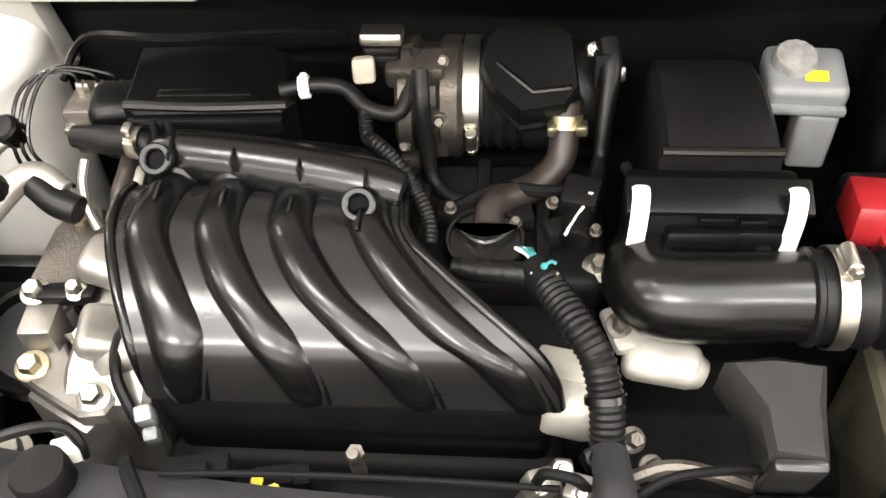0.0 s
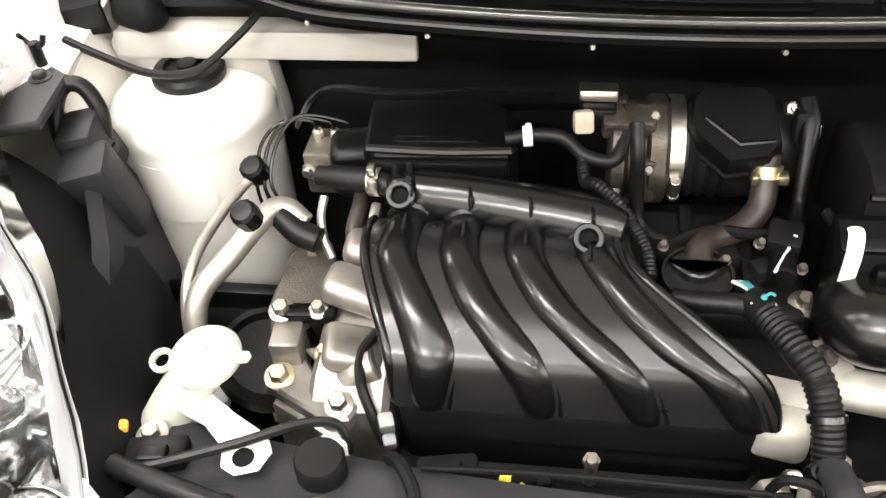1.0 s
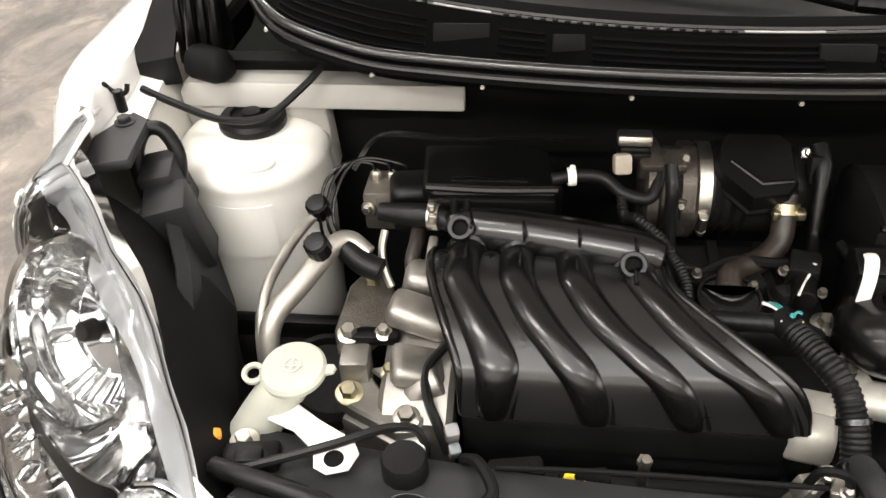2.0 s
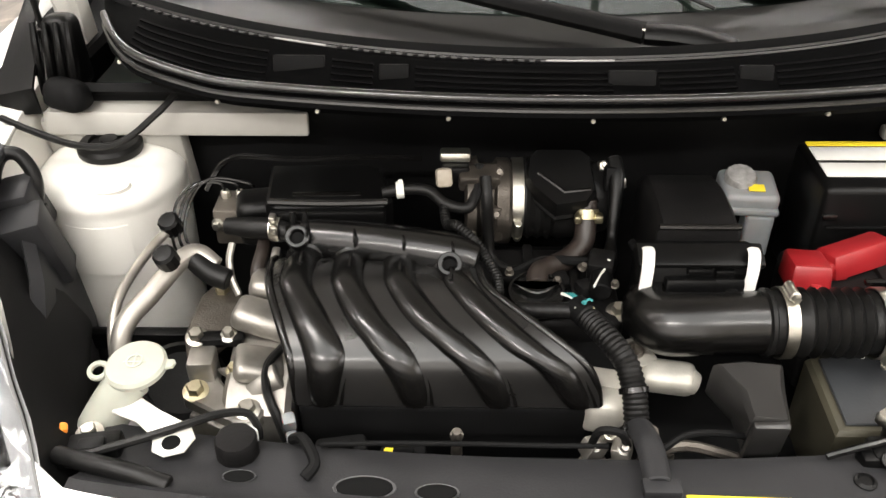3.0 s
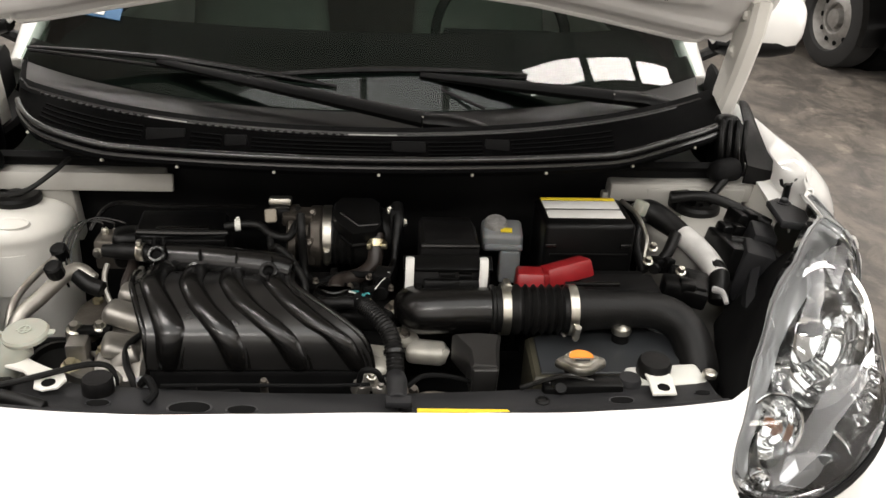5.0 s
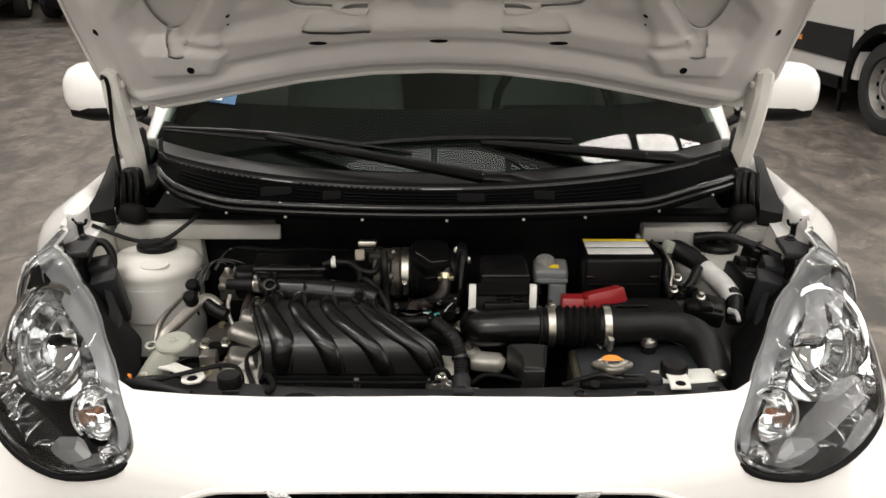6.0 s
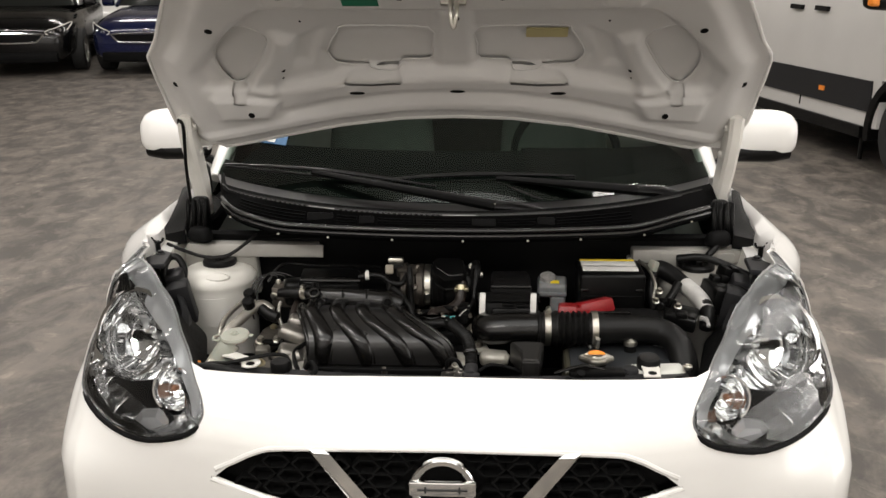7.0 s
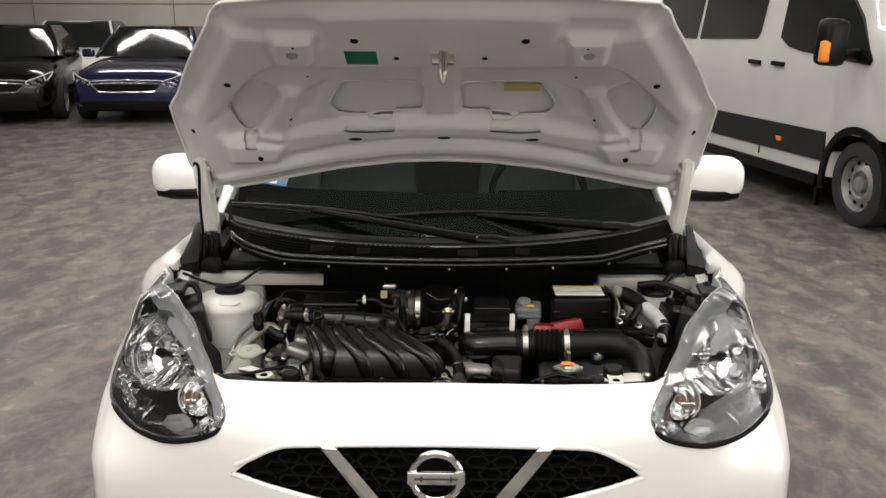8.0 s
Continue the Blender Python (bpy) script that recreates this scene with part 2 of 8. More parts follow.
def ring(bm, at, axis, r_out, r_in, h, seg=24):
    c = min(h, r_out - r_in) * 0.2
    lathe(bm, at, axis, [(r_in, c), (r_in + c, 0), (r_out - c, 0), (r_out, c), (r_out, h - c), (r_out - c, h), (r_in + c, h), (r_in, h - c), (r_in, c)], seg, False, False)
    bmesh.ops.remove_doubles(bm, verts=bm.verts[:], dist=1e-7)


def rbox(bm, c, size, r=0.004, rot=(0, 0, 0), seg=2, top=(1, 1), shift=(0, 0)):
    """A box with rounded edges; top: its upper face's scale, shift: how far that face is moved."""
    t = B()
    bmesh.ops.create_cube(t, size=1)
    for v in t.verts:
        hi = v.co.z > 0
        v.co = Vector((v.co.x * size[0] * (top[0] if hi else 1) + (shift[0] if hi else 0), v.co.y * size[1] * (top[1] if hi else 1) + (shift[1] if hi else 0), v.co.z * size[2]))
    if r:
        bmesh.ops.bevel(t, geom=t.edges[:], offset=min(r, min(size) * 0.45), segments=seg, affect="EDGES", profile=0.5)
    m = pose(*c, *rot)
    t.verts.index_update()
    add(bm, [m @ v.co for v in t.verts], [[v.index for v in f.verts] for f in t.faces])
    t.free()


def prism(bm, poly, h, m=None, ch=0.0015):
    """A flat plate of the outline poly (x, y), h thick along z, with chamfered rims."""
    m = m or Matrix()
    P = [Vector((p[0], p[1])) for p in poly]
    area = sum(a.x * b.y - b.x * a.y for a, b in zip(P, P[1:] + P[:1]))
    if area < 0:
        P = P[::-1]
    ins = []
    for i, p in enumerate(P):
        d0, d1 = (p - P[i - 1]).normalized(), (P[(i + 1) % len(P)] - p).normalized()
        nrm = Vector((-d0.y - d1.y, d0.x + d1.x))
        ins.append(p + (nrm.normalized() * ch if nrm.length > 1e-6 else Vector((0, 0))))
    rings = [[m @ Vector((q.x, q.y, z)) for q in (ins if z in (0, h) else P)] for z in (0, ch, h - ch, h)]
    loft(bm, rings)


def tilted(y, z, rx):
    """Tips a plate about its own middle line y, at the height z."""
    return pose(0, y, z, rx) @ pose(0, -y, 0)


def hexbolt(bm, at, axis, r=0.007, h=0.006, washer=1.45):
    u, w, a = frame_of(axis)
    at = Vector(at)
    lathe(bm, at, axis, [(r * washer, 0), (r * washer, h * 0.25), (r * 1.05, h * 0.4)], 18)
    lathe(bm, at + a * h * 0.3, axis, [(r, 0), (r, h * 0.75), (r * 0.8, h)], 6)


def band(bm, at, axis, r, w, t=0.0015, screw=None):
    """A hose clamp: a band round a pipe, with its screw housing at the angle screw (a direction)."""
    at, a = Vector(at), Vector(axis).normalized()
    ring(bm, at - a * w / 2, a, r + t, r, w, 28)
    if screw:
        s = Vector(screw).normalized()
        side = a.cross(s)
        p = at + s * (r + 0.005)
        cyl(bm, p - side * 0.011, p + side * 0.011, 0.0052, seg=12)
        hexbolt(bm, p + side * 0.011, side, 0.0048, 0.006, 1.2)
        tube(bm, [at + s * (r + 0.001) - side * 0.012 - a * w * 0.3, at + s * (r + 0.002) - a * w * 0.3 + side * 0.012], 0.002, 6)


def inside(px, py, poly):
    c, j = False, len(poly) - 1
    for i in range(len(poly)):
        (xi, yi), (xj, yj) = poly[i], poly[j]
        if (yi > py) != (yj > py) and px < (xj - xi) * (py - yi) / (yj - yi) + xi:
            c = not c
        j = i
    return c


def cut(bm, poly, ax, ay, keep, reach=0.04):
    """Cuts the sheet bm along the outline poly, seen along the third axis; keep(centre) picks the faces that may be cut."""
    for (x0, y0), (x1, y1) in zip(poly, poly[1:] + poly[:1]):
        d = Vector((x1 - x0, y1 - y0))
        if d.length < 1e-6:
            continue
        L = d.length
        d /= L
        fs = []
        for f in bm.faces:
            c = f.calc_center_median()
            if not keep(c):
                continue
            q = Vector((c[ax] - x0, c[ay] - y0))
            s = q.dot(d)
            if -reach < s < L + reach and abs(q.x * d.y - q.y * d.x) < reach:
                fs.append(f)
        if not fs:
            continue
        geom = list({v for f in fs for v in f.verts}) + list({e for f in fs for e in f.edges}) + fs
        co, no = [0, 0, 0], [0, 0, 0]
        co[ax], co[ay], no[ax], no[ay] = x0, y0, -d.y, d.x
        bmesh.ops.bisect_plane(bm, geom=geom, plane_co=co, plane_no=no, dist=1e-5)


def split(bm, test):
    """Takes the faces whose centre passes test out of bm, as a sheet of their own."""
    fs = [f for f in bm.faces if test(f.calc_center_median())]
    vs, n = {}, B()
    for f in fs:
        ring_ = []
        for v in f.verts:
            if v not in vs:
                vs[v] = n.verts.new(v.co)
            ring_.append(vs[v])
        n.faces.new(ring_)
    bmesh.ops.delete(bm, geom=fs, context="FACES")
    return n


def thicken(bm, t):
    """Gives a sheet the thickness t, to its inner side."""
    bm.normal_update()
    src = list(bm.faces)
    inner = {v: bm.verts.new(v.co - v.normal * t) for v in list(bm.verts)}
    edges = [e for e in bm.edges if len(e.link_faces) == 1]
    for e in edges:
        a, b = e.verts
        bm.faces.new((a, b, inner[b], inner[a]))
    for f in src:
        bm.faces.new([inner[v] for v in reversed(f.verts)])


# ---------------------------------------------------------------- the hall
def slab(name, lo, hi, material, label, r=0.0):
    bm = B()
    rbox(bm, [(a + b) / 2 for a, b in zip(lo, hi)], [b - a for a, b in zip(lo, hi)], r)
    return tagged(part(name, bm, material), label, kind="structure")


def floor_material():
    m = mat("stained_concrete", (0.165, 0.152, 0.138), (0.098, 0.092, 0.086), 0.5, scale=5.5, fine=90, bump=0.12, rvar=0.18, contrast=0.14, detail=10)
    nt = m.node_tree
    b = nt.nodes["Principled BSDF"]
    for n_ in nt.nodes:
        if n_.type == "TEX_NOISE":
            n_.inputs["Roughness"].default_value = 0.7
    tc = next(n for n in nt.nodes if n.type == "TEX_COORD")
    n3 = nt.nodes.new("ShaderNodeTexNoise")
    n3.inputs["Scale"].default_value, n3.inputs["Detail"].default_value, n3.inputs["Distortion"].default_value = 3.6, 12, 0.5
    n3.inputs["Roughness"].default_value = 0.68
    mp = nt.nodes.new("ShaderNodeMapping")
    mp.inputs["Scale"].default_value = (1.25, 0.72, 1)
    nt.links.new(tc.outputs["Object"], mp.inputs[0])
    nt.links.new(mp.outputs[0], n3.inputs["Vector"])
    r = nt.nodes.new("ShaderNodeValToRGB")
    r.color_ramp.elements[0].position, r.color_ramp.elements[1].position = 0.42, 0.58
    r.color_ramp.elements[0].color, r.color_ramp.elements[1].color = (0.55, 0.54, 0.535, 1), (1.17, 1.13, 1.08, 1)
    nt.links.new(n3.outputs["Fac"], r.inputs[0])
    mx = nt.nodes.new("ShaderNodeMix")
    mx.data_type, mx.blend_type = "RGBA", "MULTIPLY"
    mx.inputs["Factor"].default_value = 1.0
    src = b.inputs["Base Color"].links[0].from_socket
    nt.links.new(src, mx.inputs["A"])
    nt.links.new(r.outputs[0], mx.inputs["B"])
    # pale scraped flakes and small dark oil spots
    n4 = nt.nodes.new("ShaderNodeTexNoise")
    n4.inputs["Scale"].default_value, n4.inputs["Detail"].default_value, n4.inputs["Distortion"].default_value = 5.0, 10, 0.9
    n4.inputs["Roughness"].default_value = 0.62
    nt.links.new(tc.outputs["Object"], n4.inputs["Vector"])
    r2 = nt.nodes.new("ShaderNodeValToRGB")
    e = r2.color_ramp.elements
    e[0].position, e[0].color = 0.30, (0.62, 0.61, 0.60, 1)
    e[1].position, e[1].color = 0.37, (1.0, 0.985, 0.965, 1)
    for pos, c in ((0.57, (1.0, 0.985, 0.965, 1)), (0.62, (1.40, 1.37, 1.32, 1))):
        k = e.new(pos)
        k.color = c
    nt.links.new(n4.outputs["Fac"], r2.inputs[0])
    mx2 = nt.nodes.new("ShaderNodeMix")
    mx2.data_type, mx2.blend_type = "RGBA", "MULTIPLY"
    mx2.inputs["Factor"].default_value = 1.0
    nt.links.new(mx.outputs["Result"], mx2.inputs["A"])
    nt.links.new(r2.outputs[0], mx2.inputs["B"])
    nt.links.new(mx2.outputs["Result"], b.inputs["Base Color"])
    return m


CONCRETE = floor_material()
JOINT = mat("wall_joint", (0.30, 0.285, 0.26), (0.24, 0.225, 0.205), 0.9, scale=3, bump=0.2)
WALL = mat("grey_rendered_blockwork", (0.58, 0.55, 0.50), (0.46, 0.435, 0.39), 0.85, scale=0.8, fine=40, bump=0.3, rvar=0.1, detail=8)
STEELWORK = mat("grey_roof_steel", (0.20, 0.20, 0.195), (0.14, 0.14, 0.135), 0.6, scale=2.0, fine=40, bump=0.1)
CEILING = mat("pale_metal_roof_sheet", (0.72, 0.72, 0.70), (0.62, 0.62, 0.60), 0.7, scale=1.2, fine=30, bump=0.1)
slab("floor", (-16, -7.6, -0.2), (14, 21, 0.0), CONCRETE, "worn grey-brown polished concrete floor with stains")
slab("wall_north", (-16, 21, 0), (14, 21.3, 6.0), WALL, "grey rendered blockwork wall of the hall")
slab("wall_south", (-16, -7.3, 0), (-6.6, -7, 6.0), WALL, "grey rendered blockwork wall of the hall")
slab("wall_south", (1.6, -7.3, 0), (14, -7, 6.0), WALL, "grey rendered blockwork wall of the hall")
slab("wall_south", (-6.6, -7.3, 5.6), (1.6, -7, 6.0), WALL, "grey rendered blockwork wall over the open roller door")
slab("wall_outside", (-6.6, -7.6, 0), (1.6, -7.45, 5.6), WALL, "grey wall seen outside the open door")
slab("wall_west", (-16.3, -7, 0), (-16, 21, 6.0), WALL, "grey rendered blockwork wall of the hall")
slab("wall_east", (9.5, -7, 0), (9.8, -4.1, 6.0), WALL, "grey rendered blockwork wall of the hall")
slab("wall_east", (9.5, 2.9, 0), (9.8, 21, 6.0), WALL, "grey rendered blockwork wall of the hall")
slab("wall_east", (9.5, -4.1, 4.0), (9.8, 2.9, 6.0), WALL, "grey rendered blockwork wall over the open side door")
slab("wall_outside", (9.95, -4.3, 0), (10.1, 3.1, 4.2), WALL, "grey wall seen outside the open side door")
slab("ceiling", (-16.3, -7.6, 6.0), (14.3, 21.3, 6.2), CEILING, "dull grey sheet metal roof of the hall")
for z_ in (1.0, 2.1, 3.4, 4.7):
    slab("trim", (-16, 20.975, z_), (14, 20.998, z_ + 0.02), JOINT, "dark horizontal joint in the blockwork wall")
for x_ in (-14, -10.5, -7, -3.5, 0, 3.5, 7, 10.5):
    slab("trim", (x_, 20.976, 0.02), (x_ + 0.02, 20.997, 5.98), JOINT, "dark vertical joint in the blockwork wall")
for y_ in (-4.4, 4.8, 8.0, 12.2, 18.3):
    slab("beam", (-15.98, y_ - 0.09, 5.72), (13.98, y_ + 0.09, 5.998), STEELWORK, "dull steel roof beam under the roof sheets")


for k_ in (-5, -3, 0, 1, 2, 3, 6, 8):
    slab("beam", (k_ * 1.03 - 0.13, -6.98, 5.90), (k_ * 1.03 - 0.05, 20.96, 5.98), CEILING, "thin steel purlin under the roof sheets")


SKYLIGHT = glow("translucent_roof_sheet", (1.0, 1.0, 0.97), 2.4)
slab("roof_light", (-3.4, -6.4, 5.984), (4.4, 1.0, 5.996), SKYLIGHT, "translucent daylight sheets in the metal roof")



def lamp_fixture(x, y, length=2.5, turn=0):
    o = thing("ceiling_lamp", (x, y, LAMP_Z), "white strip lamp hanging below the sheet metal roof", "lamp", "ceiling strip lamps")
    o.rotation_euler[2] = radians(turn)
    bm = B()
    rbox(bm, (x, y, LAMP_Z + 0.02), (length, 0.36, 0.05), 0.01, top=(0.98, 0.5))
    part("housing", bm, WHITE_PLASTIC, o)
    for s in (-1, 1):
        bm = B()
        cyl(bm, (x + s * 0.36 * length, y, LAMP_Z + 0.04), (x + s * 0.36 * length, y, 6.0), 0.008, seg=8)
        part("hanger", bm, STEEL, o)


for lx_, ly_ in LAMPS:
    lamp_fixture(lx_, ly_, 2.5 if ly_ < 8 else 4.0)
for lx_, ly_ in ROW:
    lamp_fixture(lx_, ly_, 1.1, 30)

# ---------------------------------------------------------------- the white hatchback: body
car = thing("hatchback_car", (0, 1.9, 0), "small white hatchback with its bonnet propped open in a hall", "car")

PLAN = [(0, 0), (0.15, 0.002), (0.3, 0.014), (0.45, 0.05), (0.55, 0.092), (0.63, 0.148), (0.70, 0.212), (0.755, 0.27), (0.79, 0.325), (0.815, 0.41), (0.828, 0.52), (0.834, 0.65), (0.836, 0.85), (0.836, 1.3), (0.835, 2.2), (0.825, 3.0), (0.78, 3.5), (0.64, 3.80), (0.35, 3.89), (0, 3.91)]
ZS = (0.16, 0.3, 0.45, 0.6, 0.70, 0.76, 0.80, 0.84, 0.87, 0.895, 0.93, 0.985, 1.02)
NOSE = (0.22, 0.15, 0.13, 0.122, 0.122, 0.126, 0.135, 0.160, 0.198, 0.25, 0.285, 0.35, 0.40)
WIDE_Z, WIDE = (0.16, 0.3, 0.5, 0.78, 0.87, 0.92, 0.96, 0.99, 1.01, 1.02), (0.95, 0.99, 1.012, 1.004, 0.99, 0.97, 0.945, 0.905, 0.86, 0.83)


def smooth(a, b, x):
    t = max(0.0, min(1.0, (x - a) / (b - a)))
    return t * t * (3 - 2 * t)


def hull():
    half = []
    for a in spline([(x, y, 0) for x, y in PLAN], 9):
        half.append((a.x, a.y))
    # even out the long sides
    line = [half[0]]
    for a, b in zip(half, half[1:]):
        k = max(1, round(math.dist(a, b) / 0.035))
        line += [(a[0] + (b[0] - a[0]) * (i + 1) / k, a[1] + (b[1] - a[1]) * (i + 1) / k) for i in range(k)]
    full = [(-x, y) for x, y in reversed(line[1:-1])] + line
    zs = list(np.linspace(0.16, 0.66, 14)) + list(np.linspace(0.69, 0.84, 12)) + list(np.linspace(0.855, 1.02, 16))
    rows = []
    for z in zs:
        nose, wide = np.interp(z, ZS, NOSE), np.interp(z, WIDE_Z, WIDE)
        row = []
        for px, py in full:
            k = float(np.interp(abs(px), (0.58, 0.663, 0.72, 0.76, 0.79, 0.81, 0.828, 0.834), (0, 0.18, 0.27, 0.36, 0.47, 0.60, 0.85, 1.0))) if py < 2 else 1.0
            f = min(max((z - 0.86) / 0.14, 0), 1)
            full_ = min(max((0.79 - z) / 0.12, 0), 1) if py < 1 else 0.0
            py_ = py * (1 - 0.40 * full_ * min(max((abs(px) - 0.5) / 0.25, 0), 1))
            x_, y_ = abs(px * wide), py_ + nose - k * 0.42 * f * f * (3 - 2 * f)
            x_ *= 1 + (float(np.interp(z, (0.90, 0.96, 0.99, 1.01, 1.02), (1.0, 1.042, 1.068, 1.094, 1.108))) - 1) * smooth(0.60, 0.82, y_)
            if y_ < 1.1:
                fade = 1 - smooth(0.58, 0.78, y_)
                lim = float(np.interp(z, (0.84, 0.87, 0.925, 0.985, 1.02), (0.85, 0.806, 0.772, 0.738, 0.712)))
                if x_ > lim:
                    x_ += (lim + (x_ - lim) * 0.12 - x_) * fade
                x_ += 0.012 * smooth(0.66, 0.76, z) * smooth(0.89, 0.81, z) * smooth(0.792, 0.818, x_) * fade
            if y_ < 0.66:
                y_ += 0.055 * smooth(0.60, 0.75, x_) * smooth(0.86, 0.985, z) * smooth(0.66, 0.58, y_)
            row.append(Vector((math.copysign(x_, px), y_, z)))
        rows.append(row)
    bm = B()
    loft(bm, rows, False, False, closed=True)
    bm.normal_update()
    return bm


skin = hull()
from mathutils.bvhtree import BVHTree

SKIN = BVHTree.FromBMesh(skin)


def nose_y(x, z):
    hit = SKIN.ray_cast(Vector((x, -1, z)), Vector((0, 1, 0)))[0]
    return hit.y if hit else 0.6


def mirrored(poly):
    return [(-x, z) for x, z in reversed(poly)]


LIGHT_OUT = [(0.720, 1.010), (0.745, 0.966), (0.769, 0.908), (0.786, 0.855), (0.802, 0.806), (0.797, 0.779), (0.757, 0.769), (0.685, 0.754), (0.600, 0.755), (0.515, 0.779), (0.468, 0.803), (0.452, 0.829), (0.466, 0.856), (0.512, 0.894), (0.552, 0.930), (0.594, 0.978), (0.645, 1.005), (0.690, 1.016)]
light_poly = [(p.x, p.y) for p in closed_spline([(x, z, 0) for x, z in LIGHT_OUT], 3)]
GRILLE_OUT = [(-0.435, 0.713), (-0.385, 0.757), (-0.335, 0.783), (-0.29, 0.792), (-0.15, 0.799), (0, 0.801), (0.15, 0.799), (0.29, 0.792), (0.335, 0.783), (0.385, 0.757), (0.435, 0.713), (0.27, 0.678), (0.17, 0.655), (0.12, 0.63), (-0.12, 0.63), (-0.17, 0.655), (-0.27, 0.678)]


def lip_z(x):
    return 0.893 - 0.05 * x * x


inner = [(0.484, 0.862), (0.522, 0.890), (0.566, 0.928), (0.610, 0.968), (0.66, 0.998), (0.705, 1.03)]
opening = [(x, lip_z(x)) for x in (-0.47, -0.3, -0.15, 0, 0.15, 0.3, 0.47)] + [p for p in inner if p[1] > lip_z(0.47)] + [p for p in mirrored(inner) if p[1] > lip_z(0.47)]
front = lambda c: c.y < 0.72
for poly in (light_poly, mirrored(light_poly), GRILLE_OUT, opening):
    cut(skin, poly, 0, 2, front, 0.035)
ARCHES = []
for yc in (0.875, 3.325):
    arch = [(yc + 0.345 * math.cos(a), 0.29 + 0.345 * math.sin(a)) for a in (2 * math.pi * k / 28 for k in range(28))]
    ARCHES.append(arch)
    cut(skin, arch, 1, 2, lambda c: abs(c.x) > 0.6, 0.05)
bmesh.ops.remove_doubles(skin, verts=skin.verts[:], dist=1e-5)
lens_r = split(skin, lambda c: front(c) and inside(c.x, c.z, light_poly))
lens_l = split(skin, lambda c: front(c) and inside(c.x, c.z, mirrored(light_poly)))
split(skin, lambda c: front(c) and inside(c.x, c.z, GRILLE_OUT)).free()
split(skin, lambda c: front(c) and (inside(c.x, c.z, opening) or (c.z > 0.90 and abs(c.x) < 0.47))).free()
split(skin, lambda c: abs(c.x) > 0.6 and any(inside(c.y, c.z, a) for a in ARCHES)).free()
for name, test in (("front_bumper", lambda c: c.y < 0.60 and c.z < 0.90), ("front_fender", lambda c: c.y < 1.28 and c.x > 0), ("front_fender", lambda c: c.y < 1.28), ("front_door", lambda c: c.y < 2.28 and c.x > 0), ("front_door", lambda c: c.y < 2.28), ("rear_door", lambda c: c.y < 3.05 and c.x > 0), ("rear_door", lambda c: c.y < 3.05), ("rear_body", lambda c: True)):
    sheet = split(skin, test)
    thicken(sheet, 0.004)
    part(name, sheet, PAINT, car, sharp=50, recalc=False)
skin.free()

# underside and wheel housings
bm = B()
rbox(bm, (0, 2.1, 0.21), (1.36, 3.1, 0.08), 0.03)
part("underbody", bm, BLACK_MATT, car)


def wheel(yc, s, parent, r=0.295, w=0.18, x=0.735, rim=RIM):
    bm = B()
    at = (s * (x - w / 2), yc, r)
    lathe(bm, at, (s, 0, 0), [(r * 0.62, 0.0), (r * 0.9, 0.0), (r * 0.975, 0.012), (r, 0.035), (r, w - 0.035), (r * 0.975, w - 0.012), (r * 0.9, w), (r * 0.66, w), (r * 0.64, w - 0.02), (r * 0.62, w - 0.05)], 40, True, False)
    t = part("wheel", bm, TYRE, parent, "black tyre on a pressed steel rim")
    bm = B()
    lathe(bm, at, (s, 0, 0), [(r * 0.65, w - 0.005), (r * 0.63, w - 0.03), (r * 0.60, w - 0.05), (r * 0.5, w - 0.06), (r * 0.3, w - 0.03), (r * 0.22, w - 0.025), (r * 0.2, w - 0.01), (0.01, w - 0.008)], 40, False, True)
    part("rim", bm, rim, t)
    for k in range(12):
        a = 2 * math.pi * k / 12
        p = Vector(at) + Vector((s * (w - 0.055), math.cos(a) * r * 0.475, math.sin(a) * r * 0.475))
        bm = B()
        cyl(bm, p, p + Vector((s * 0.006, 0, 0)), r * 0.062, seg=12)
        part("vent_hole", bm, HOLE, t)


for yc in (0.875, 3.325):
    for s in (-1, 1):
        wheel(yc, s, car)
        bm = B()
        lathe(bm, (s * 0.56, yc, 0.29), (s, 0, 0), [(0.346, 0), (0.346, 0.25)], 36, True, False)
        part("wheel_housing", bm, BLACK_MATT, car)

# greenhouse
def grid(bm, rows):
    loft(bm, rows, False, False, closed=False)


def ledge_y(x):
    """Front edge of the ledge at the foot of the windscreen."""
    return 0.774 + 0.34 * x * x + 0.30 * x**4


def screen_pt(u, v):
    """Windscreen: u across, -1 to 1; v from its foot to the roof."""
    base_y = 0.985 + 0.16 * u * u + 0.06 * u**4
    base_z = 1.035 + 0.028 * u * u
    top_y, top_z = 1.72 + 0.10 * u * u, 1.475 - 0.035 * u * u
    half = 0.70 + (0.555 - 0.70) * v
    return Vector((u * half, base_y + (top_y - base_y) * v, base_z + (top_z - base_z) * v + 0.045 * math.sin(math.pi * v) * (1 - 0.3 * u * u)))


bm = B()
grid(bm, [[screen_pt(u, v) for u in np.linspace(-1, 1, 33)] for v in np.linspace(0.0, 1, 17)])
screen = part("windscreen", bm, SCREEN_GLASS, car, "greenish tinted windscreen reflecting the roof")
bm = B()
grid(bm, [[screen_pt(u, v) - Vector((0, -0.004, 0.006)) for u in np.linspace(-1, 1, 33)] for v in (0.0, 0.04, 0.075)])
part("black_border", bm, BLACK_PLASTIC, screen)
bm = B()
st = [screen_pt(u, v) + Vector((0, -0.002, 0.004)) for u, v in ((-0.86, 0.172), (-0.735, 0.172), (-0.74, 0.222), (-0.85, 0.222))]
add(bm, st + [p + Vector((0, 0.001, -0.002)) for p in st], [(0, 1, 2, 3), (7, 6, 5, 4), (0, 4, 5, 1), (1, 5, 6, 2), (2, 6, 7, 3), (3, 7, 4, 0)])
